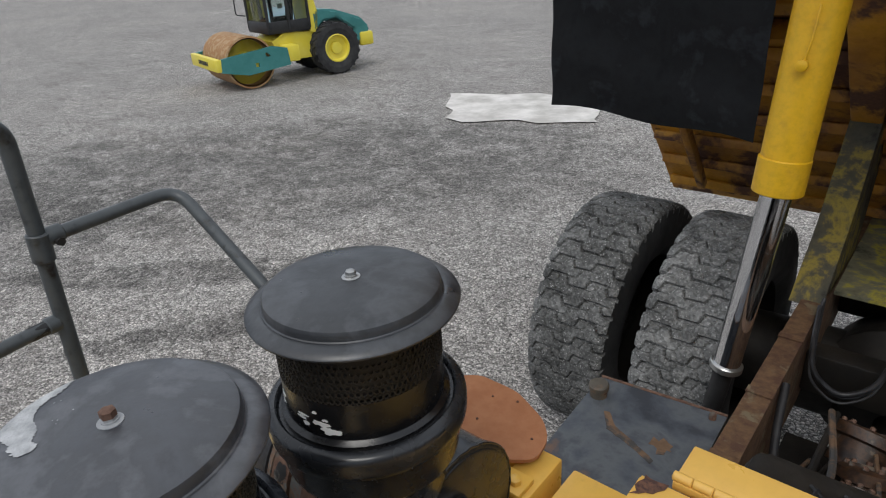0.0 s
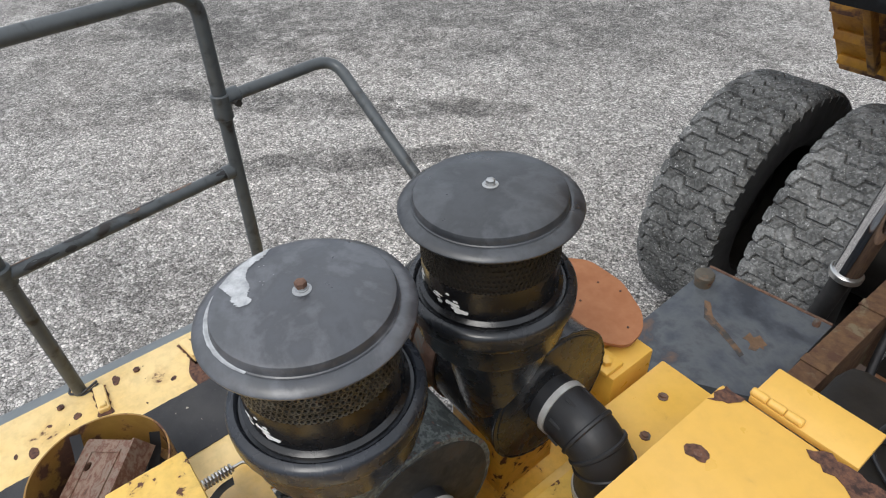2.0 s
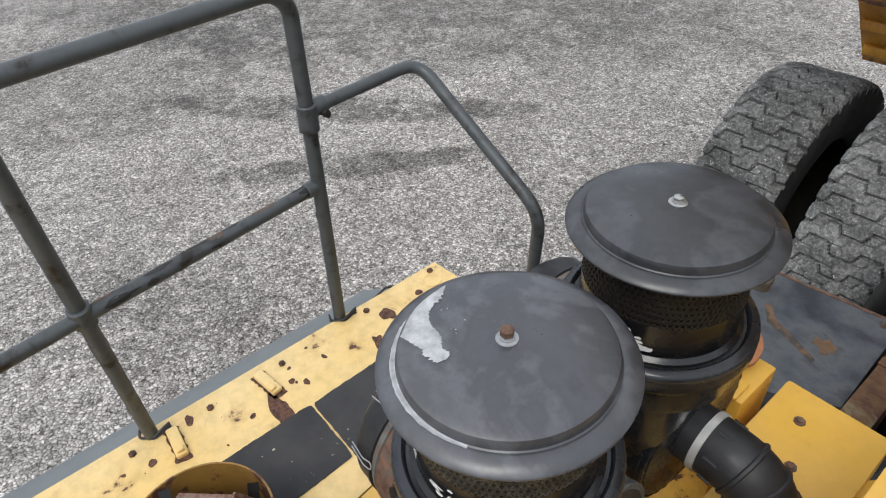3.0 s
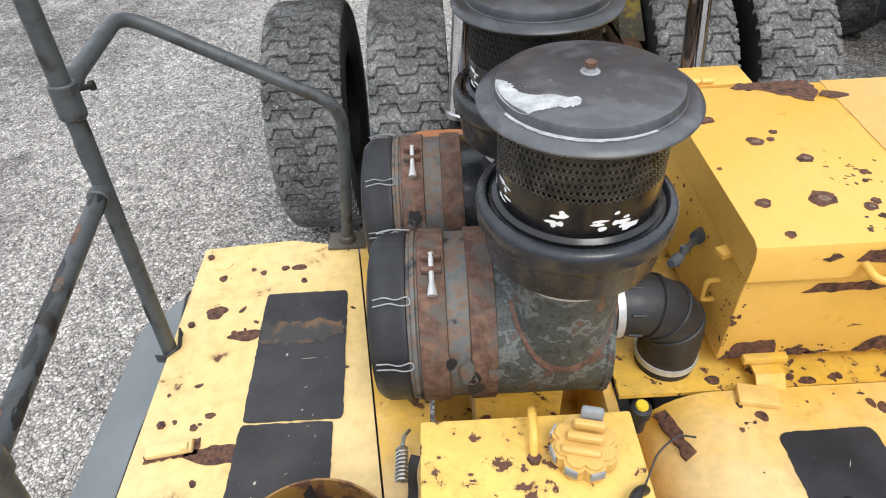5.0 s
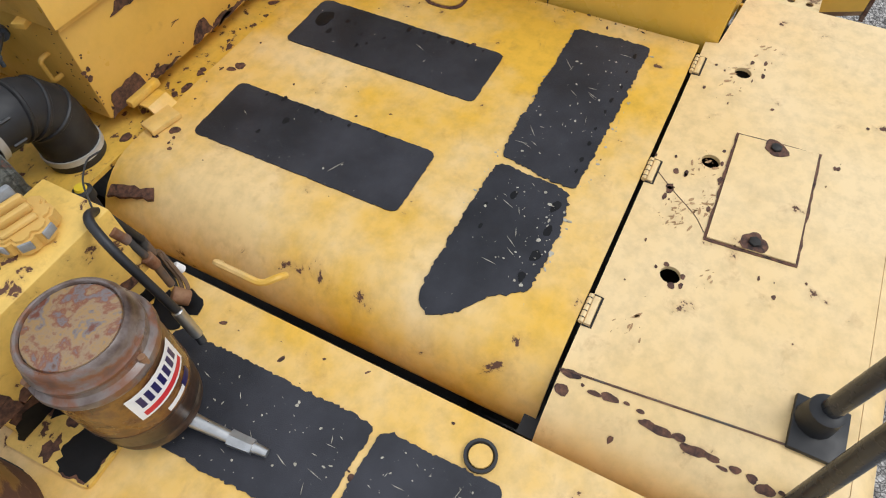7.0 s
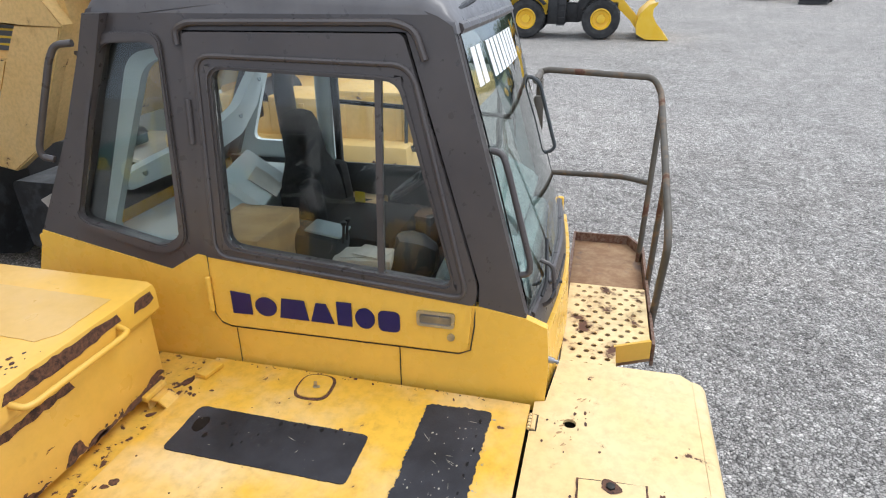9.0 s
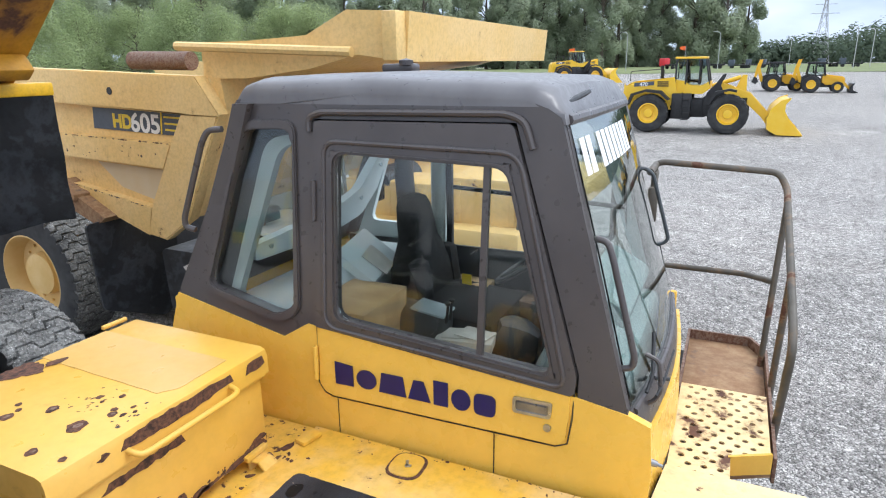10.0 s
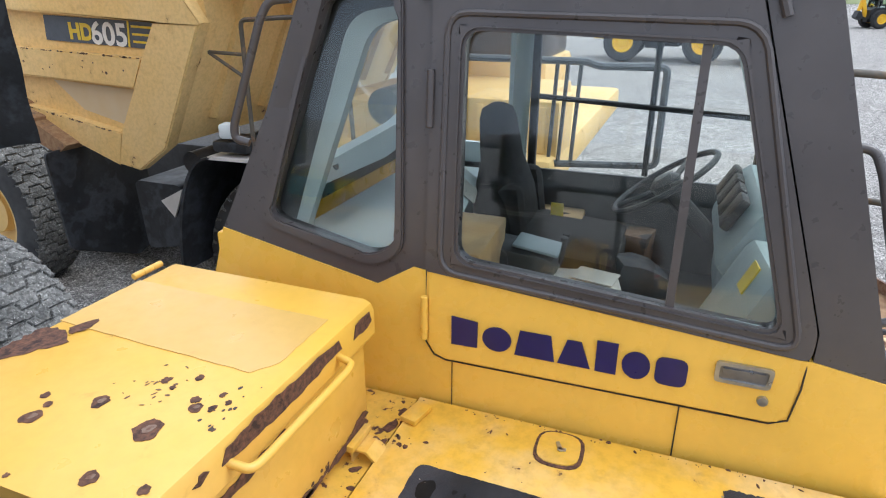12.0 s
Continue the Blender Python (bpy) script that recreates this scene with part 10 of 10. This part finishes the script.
def build_roller():
    root = thing("road_roller", (0, 0, 0), "teal and lemon-yellow road roller with a rusty drum", "road roller")
    for y, o in ((-0.85, 1), (0.85, -1)):
        small_wheel(root, -1.45, y, 0.80, 0.58, M_LIME, o, 20)
    b = bmesh.new()
    lathe(b, [(0.70, -1.07), (0.755, -1.06), (0.755, 1.06), (0.70, 1.07), (0.66, 1.0), (0.66, -1.0)], pose(1.45, 0, 0.755, 90, 0, 0), 56, False)
    part("drum", b, M_DRUM, root, "broad rusty brown steel drum")
    b = bmesh.new()
    lathe(b, [(0.25, -1.15), (0.3, -0.7)], pose(1.45, 0, 0.755, 90, 0, 0), 24)
    part("drum_hub", b, M_LIME, root)
    for y in (-0.7, 0.7):
        b = bmesh.new()
        lathe(b, [(0.66, y - 0.01), (0.0, y - 0.01), (0.0, y + 0.01), (0.66, y + 0.01)], pose(1.45, 0, 0.755, 90, 0, 0), 40)
        part("drum_plate", b, M_LIME, root)
    for y in (-1.22, 1.10):
        b = bmesh.new()
        plate(b, [(0.25, 0.55), (0.3, 1.05), (0.75, 1.15), (1.0, 1.12), (2.35, 0.98), (2.40, 0.60), (1.6, 0.42)], [[(0.85, 0.88), (0.95, 1.0), (1.02, 0.98), (0.98, 0.86)], [(1.25, 0.62), (1.25, 0.74), (1.36, 0.74), (1.36, 0.62)]], upright_y(y), 0.12)
        part("side_frame", b, M_TEAL, root)
    b = bmesh.new()
    box(b, 2.35, 2.52, -1.22, 1.22, 0.62, 0.98, 0.03)
    part("front_beam", b, M_LIME, root, "lemon yellow front beam with dark lettering bars")
    for k in range(7):
        b = bmesh.new()
        box(b, 2.52, 2.526, -0.45 + 0.13 * k, -0.35 + 0.13 * k, 0.74, 0.86)
        part("beam_bar", b, M_BLACKPAINT, root)
    b = bmesh.new()
    box(b, -0.1, 0.35, -1.2, 1.2, 0.62, 1.1, 0.04)
    plate(b, [(-0.9, 0.6), (-0.9, 1.35), (0.1, 1.45), (0.55, 1.2), (0.3, 0.6)], [], upright_y(-0.72), 1.44)
    part("centre_frame", b, M_LIME, root)
    b = bmesh.new()
    for k in range(4):
        box(b, -0.55, -0.15, -0.98, -0.76, 0.40 + 0.27 * k, 0.44 + 0.27 * k)
    tube(b, [(-0.58, -0.95, 0.35), (-0.62, -0.85, 1.4)], 0.03, 6)
    tube(b, [(-0.12, -0.95, 0.35), (-0.14, -0.85, 1.4)], 0.03, 6)
    part("ladder", b, M_BLACKPAINT, root)
    b = bmesh.new()
    plate(b, [(-2.75, 0.85), (-2.85, 1.3), (-2.55, 1.62), (-1.6, 1.95), (-0.85, 2.0), (-0.85, 1.3), (-1.2, 1.62), (-1.7, 1.68), (-2.25, 1.3), (-2.3, 0.85)], [], upright_y(-0.8), 1.6)
    bmesh.ops.bevel(b, geom=b.edges[:], offset=0.05, segments=2, affect="EDGES")
    part("hood", b, M_TEAL, root)
    b = bmesh.new()
    box(b, -2.95, -2.45, -0.85, 0.85, 0.72, 1.15, 0.06)
    part("rear_bumper", b, M_LIME, root)
    b = bmesh.new()
    plate(b, [(-0.95, 1.3), (-1.05, 1.9), (-0.8, 3.1), (-0.65, 3.1), (-0.7, 1.4)], [], upright_y(-0.80), 1.6)
    part("rear_body", b, M_LIME, root)
    b = bmesh.new()
    box(b, -0.72, 0.62, -0.78, 0.78, 1.75, 3.0, 0.05)
    part("cab_glass", b, M_GREENGLASS, root)
    b = bmesh.new()
    box(b, -0.75, 0.66, -0.82, 0.82, 1.42, 1.78, 0.04)
    box(b, -0.80, 0.75, -0.88, 0.88, 2.98, 3.12, 0.05)
    for x, y in ((-0.72, -0.8), (-0.72, 0.8), (0.62, -0.8), (0.62, 0.8), (-0.05, -0.81), (-0.05, 0.81)):
        tube(b, [(x, y, 1.5), (x, y, 3.0)], 0.05, 8)
    part("cab_frame", b, M_BLACKPAINT, root)
    b = bmesh.new()
    turned_box(b, (-0.35, 0, 2.1), (0.12, 0.5, 0.7), (0, -8, 0), 0.04)
    turned_box(b, (-0.1, 0, 1.85), (0.5, 0.5, 0.14), (0, 0, 0), 0.04)
    part("seat", b, M_SEAT, root)
    b = bmesh.new()
    for x, z in ((0.2, 2.5), (-0.35, 2.45), (-0.4, 2.1), (-0.05, 2.3)):
        box(b, x, x + 0.14, -0.835, -0.828, z, z + 0.12)
    part("cab_notice", b, M_WHITE, root)
    b = bmesh.new()
    tube(b, [(0.65, -0.9, 2.75), (0.9, -1.0, 2.75), (0.92, -1.0, 1.95), (0.66, -0.9, 1.9)], 0.02, 6, 0.08)
    part("mirror_bar", b, M_BLACKPAINT, root)
    return root


loader = build_loader("yellow wheel loader with a clean bucket resting on gravel")
place(loader, 30.4, 1.05, -90, 0.95)
loader2 = copy_thing(loader, Matrix())
tagged(loader2, "yellow wheel loader parked far off behind another")
place(loader2, 67.3, 15.2, -60, 0.95)
backhoe = build_backhoe()
place(backhoe, 56.4, -3.7, -84, 0.76)
for x, y, t in ((55.0, -6.3, -90), (52.2, -11.9, -70), (49.5, -14.2, 160)):
    place(copy_thing(backhoe, Matrix()), x, y, t, 0.76)
roller = build_roller()
place(roller, -17.28, 12.69, -104, 1.0)

# pale concrete slab let into the gravel
bm = bmesh.new()
slab = [(-10.66, 13.14), (-7.23, 14.59), (-6.09, 12.40), (-9.11, 11.01)]
grid = [[None] * 9 for _ in range(9)]
rnd = random.Random(3)
for i in range(9):
    for j in range(9):
        u, v = i / 8, j / 8
        p = (Vector(slab[0]) * (1 - u) + Vector(slab[1]) * u) * (1 - v) + (Vector(slab[3]) * (1 - u) + Vector(slab[2]) * u) * v
        if i in (0, 8) or j in (0, 8):
            p += Vector((rnd.uniform(-0.15, 0.15), rnd.uniform(-0.15, 0.15)))
        grid[i][j] = bm.verts.new((p.x, p.y, ground_height(p.x, p.y) + 0.03))
for i in range(8):
    for j in range(8):
        bm.faces.new((grid[i][j], grid[i + 1][j], grid[i + 1][j + 1], grid[i][j + 1]))
tagged(part("pavement", bm, M_SLAB), "pale uneven concrete patch let into the gravel", "pavement", kind="structure")


# ---- trees, poles, far vehicles ----
def leaf_cloud(bm, clumps, n, size, rnd):
    for _ in range(n):
        c, r = clumps[rnd.randrange(len(clumps))]
        d = Vector((rnd.gauss(0, 1), rnd.gauss(0, 1), rnd.gauss(0, 1))).normalized() * (rnd.random() ** 0.32)
        p = Vector((c[0] + d.x * r[0], c[1] + d.y * r[1], c[2] + d.z * r[2]))
        up = (d * 0.95 + Vector((rnd.gauss(0, 0.35), rnd.gauss(0, 0.35), 0.65 + rnd.gauss(0, 0.25)))).normalized()
        a = up.orthogonal().normalized()
        t = rnd.random() * 6.28
        a, b = a * math.cos(t) + up.cross(a) * math.sin(t), up.cross(a) * math.cos(t) - a * math.sin(t)
        s = size * rnd.uniform(0.5, 1.2)
        q = [p + a * s, p + b * s * 0.6, p - a * s, p - b * s * 0.6]
        bm.faces.new([bm.verts.new(v) for v in q])


def build_tree(seed, h, wide, mat, label, lumps=34, lump=0.39, leaves=30000, leaf=0.0105):
    rnd = random.Random(seed)
    root = thing("tree", (0, 0, 0), label, "tree", "trees along the edge of the yard")
    b = bmesh.new()
    tube(b, [(0, 0, -0.3), (0.1, 0.05, h * 0.3), (0.0, 0.15, h * 0.7), (0.05, 0.1, h * 0.93)], 0.2, 8, radii=[h * 0.022, h * 0.017, h * 0.009, h * 0.002])
    clumps = []
    for k in range(lumps):
        t = rnd.uniform(0.04, 1.0)
        a = rnd.uniform(0, 6.28)
        reach = wide * math.sin(math.pi * min(1, (t * 0.85 + 0.12))) ** 0.7 * rnd.uniform(0.35, 1.0)
        p = Vector((reach * math.cos(a), reach * math.sin(a), h * (0.02 + 0.94 * t)))
        tube(b, [(0.05, 0.1, p.z * 0.8), p], 0.05, 5, radii=[h * 0.006, h * 0.002])
        r = wide * lump * rnd.uniform(0.72, 1.28)
        clumps.append((p, (r, r, r * rnd.uniform(0.9, 1.5))))
    part("trunk", b, M_BARK, root)
    b = bmesh.new()
    leaf_cloud(b, clumps, leaves, leaf * h, rnd)
    part("crown", b, mat, root, smooth=False)
    return root


poplars = [build_tree(20 + k, 15 + k, 2.9 + 0.3 * k, M_LEAF, "tall dark green poplar in full leaf") for k in range(3)]
willows = [build_tree(40 + k, 7.6 + k, 4.3, M_LEAF2, "broad pale green willow in full leaf", 24, 0.36, 42000, 0.0088) for k in range(2)]
rnd = random.Random(77)
spots = []
for k in range(62):
    az = radians(66 - 1.07 * k + rnd.uniform(-0.6, 0.6))
    dist = 160 + 0.7 * k + rnd.uniform(-8, 22)
    spots.append((dist * math.cos(az), dist * math.sin(az), poplars, rnd.uniform(1.30, 1.85)))
for k in range(9):
    az = radians(64 - 3.6 * k + rnd.uniform(-0.9, 0.9))
    dist = 53 + rnd.uniform(-4, 8)
    spots.append((dist * math.cos(az), dist * math.sin(az), willows, rnd.uniform(0.62, 1.0)))
used = set()
for x, y, kinds, s in spots:
    k = rnd.randrange(len(kinds))
    src = kinds[k]
    t = src if src.name not in used else copy_thing(src, Matrix())
    used.add(src.name)
    place(t, x, y, rnd.uniform(0, 360), s)
for src in poplars + willows:
    if src.name not in used:
        place(src, 78 + rnd.uniform(0, 5), 40, 0, 1.0)
# far wood behind the yard
bm = bmesh.new()
clumps = []
for k in range(150):
    az = radians(30 - 0.40 * k)
    d = 300 + rnd.uniform(-20, 60)
    x, y = d * math.cos(az), d * math.sin(az)
    h = 11 + 5 * math.sin(k * 0.07) + rnd.uniform(-2, 2)
    clumps.append(((x, y, ground_height(x, y) + h * 0.45), (7.0, 7.0, h * 0.62)))
leaf_cloud(bm, clumps, 60000, 0.95, rnd)
tagged(part("far_wood", bm, M_LEAFFAR, smooth=False), "low dark green wood on the horizon", "wood", kind="stuff")
# grass verge under the trees
bm = bmesh.new()
prev = None
for k in range(40):
    az = radians(70 - 2.2 * k)
    cur = [bm.verts.new((d * math.cos(az), d * math.sin(az), ground_height(d * math.cos(az), d * math.sin(az)) + 0.05)) for d in (84 + 0.5 * k, 150, 260)]
    if prev:
        for i in (0, 1):
            bm.faces.new((prev[i], prev[i + 1], cur[i + 1], cur[i]))
    prev = cur
tagged(part("verge", bm, M_GRASS), "grass verge along the edge of the yard", "grass", kind="structure")


def build_lamp_pole():
    root = thing("street_lamp", (0, 0, 0), "slim grey street lamp with a short arm", "street lamp", "lamps along the yard")
    b = bmesh.new()
    tube(b, [(0, 0, -0.2), (0, 0, 6.6), (-0.15, 0.2, 6.95), (-0.5, 0.9, 7.1)], 0.07, 8, 0.3)
    part("pole", b, M_POLE, root)
    b = bmesh.new()
    turned_box(b, (-0.6, 1.1, 7.1), (0.18, 0.6, 0.1), (4, 0, 28), 0.03)
    part("lamp_head", b, M_POLE, root)
    return root


pole = build_lamp_pole()
place(pole, 127.5, 20.2, 0)
for x, y, s in ((139.2, 4.5, 1.0), (66, 44, 1.0), (138.2, -18.2, 1.0), (147.8, -22.1, 1.0), (199, -10.7, 1.0)):
    place(copy_thing(pole, Matrix()), x, y, 0, s)


def build_pylon():
    root = thing("pylon", (0, 0, 0), "grey lattice power pylon far behind the yard", "pylon")
    b = bmesh.new()
    H = 30
    def leg(t, sx, sy):
        w = 3.2 * (1 - t) ** 1.3 + 0.4
        return Vector((sx * w, sy * w, H * t))
    for sx, sy in ((-1, -1), (1, -1), (1, 1), (-1, 1)):
        tube(b, [leg(t / 8, sx, sy) for t in range(9)], 0.14, 4)
    for k in range(8):
        for (ax, ay), (bx, by) in (((-1, -1), (1, -1)), ((1, -1), (1, 1)), ((1, 1), (-1, 1)), ((-1, 1), (-1, -1))):
            tube(b, [leg(k / 8, ax, ay), leg((k + 1) / 8, bx, by)], 0.09, 3)
            tube(b, [leg(k / 8, bx, by), leg((k + 1) / 8, ax, ay)], 0.09, 3)
    for z, w in ((22, 6), (26, 4.5), (29.5, 3)):
        tube(b, [(0, -w, z), (0, w, z)], 0.16, 4)
    part("lattice", b, M_POLE, root)
    return root


place(build_pylon(), 290, -25, 10, 0.82)


def build_far_truck(mat, label):
    root = thing("parked_truck", (0, 0, 0), label, "truck", "vehicles parked far off")
    for x in (-2.2, -1.0, 2.2):
        for y, o in ((-1.0, 1), (1.0, -1)):
            small_wheel(root, x, y, 0.5, 0.35, M_BLACKPAINT, o, 6)
    b = bmesh.new()
    box(b, 1.5, 3.3, -1.15, 1.15, 0.8, 2.9, 0.12)
    part("cab", b, mat, root)
    b = bmesh.new()
    box(b, 2.3, 3.32, -1.0, 1.0, 1.9, 2.6, 0.05)
    part("windscreen", b, M_GREENGLASS, root)
    b = bmesh.new()
    box(b, -3.4, 1.4, -1.2, 1.2, 0.9, 1.3, 0.03)
    box(b, -3.4, -3.2, -1.2, 1.2, 1.3, 1.9, 0.03)
    part("bed", b, M_BLACKPAINT, root)
    return root


far_red = build_far_truck(M_RED, "red flatbed truck parked far off")
place(far_red, 148.5, 14.0, 60, 0.8)
far_dark = build_far_truck(M_NAVY, "dark blue truck parked far off")
place(far_dark, 149.1, 6.1, 100, 0.75)
for x, y, t in ((149.3, 0.8, 80), (154.3, -2.4, 95), (159.2, -5.2, 70), (158.6, -16.2, 110), (158.2, -20.1, 90)):
    place(copy_thing(far_dark, Matrix()), x, y, t, 0.62)


def build_flag():
    root = thing("flag", (0, 0, 0), "small orange flag on a thin pole", "flag", "flags on machines")
    b = bmesh.new()
    tube(b, [(0, 0, 0), (0, 0, 5.2)], 0.03, 6)
    part("pole", b, M_POLE, root)
    b = bmesh.new()
    n = 8
    rows = [[b.verts.new((0.06 * math.sin(k * 1.1), 0.14 * k, 5.15 - 0.02 * k)), b.verts.new((0.06 * math.sin(k * 1.1 + 0.4), 0.14 * k, 4.35 + 0.03 * k))] for k in range(n)]
    for p, q in zip(rows, rows[1:]):
        b.faces.new((p[0], p[1], q[1], q[0]))
    part("cloth", b, M_ORANGE, root)
    return root


flag = build_flag()
place(flag, 72.1, 16.6, 0, 0.68)
place(copy_thing(flag, Matrix()), 84.0, 6.0, 0, 0.68)
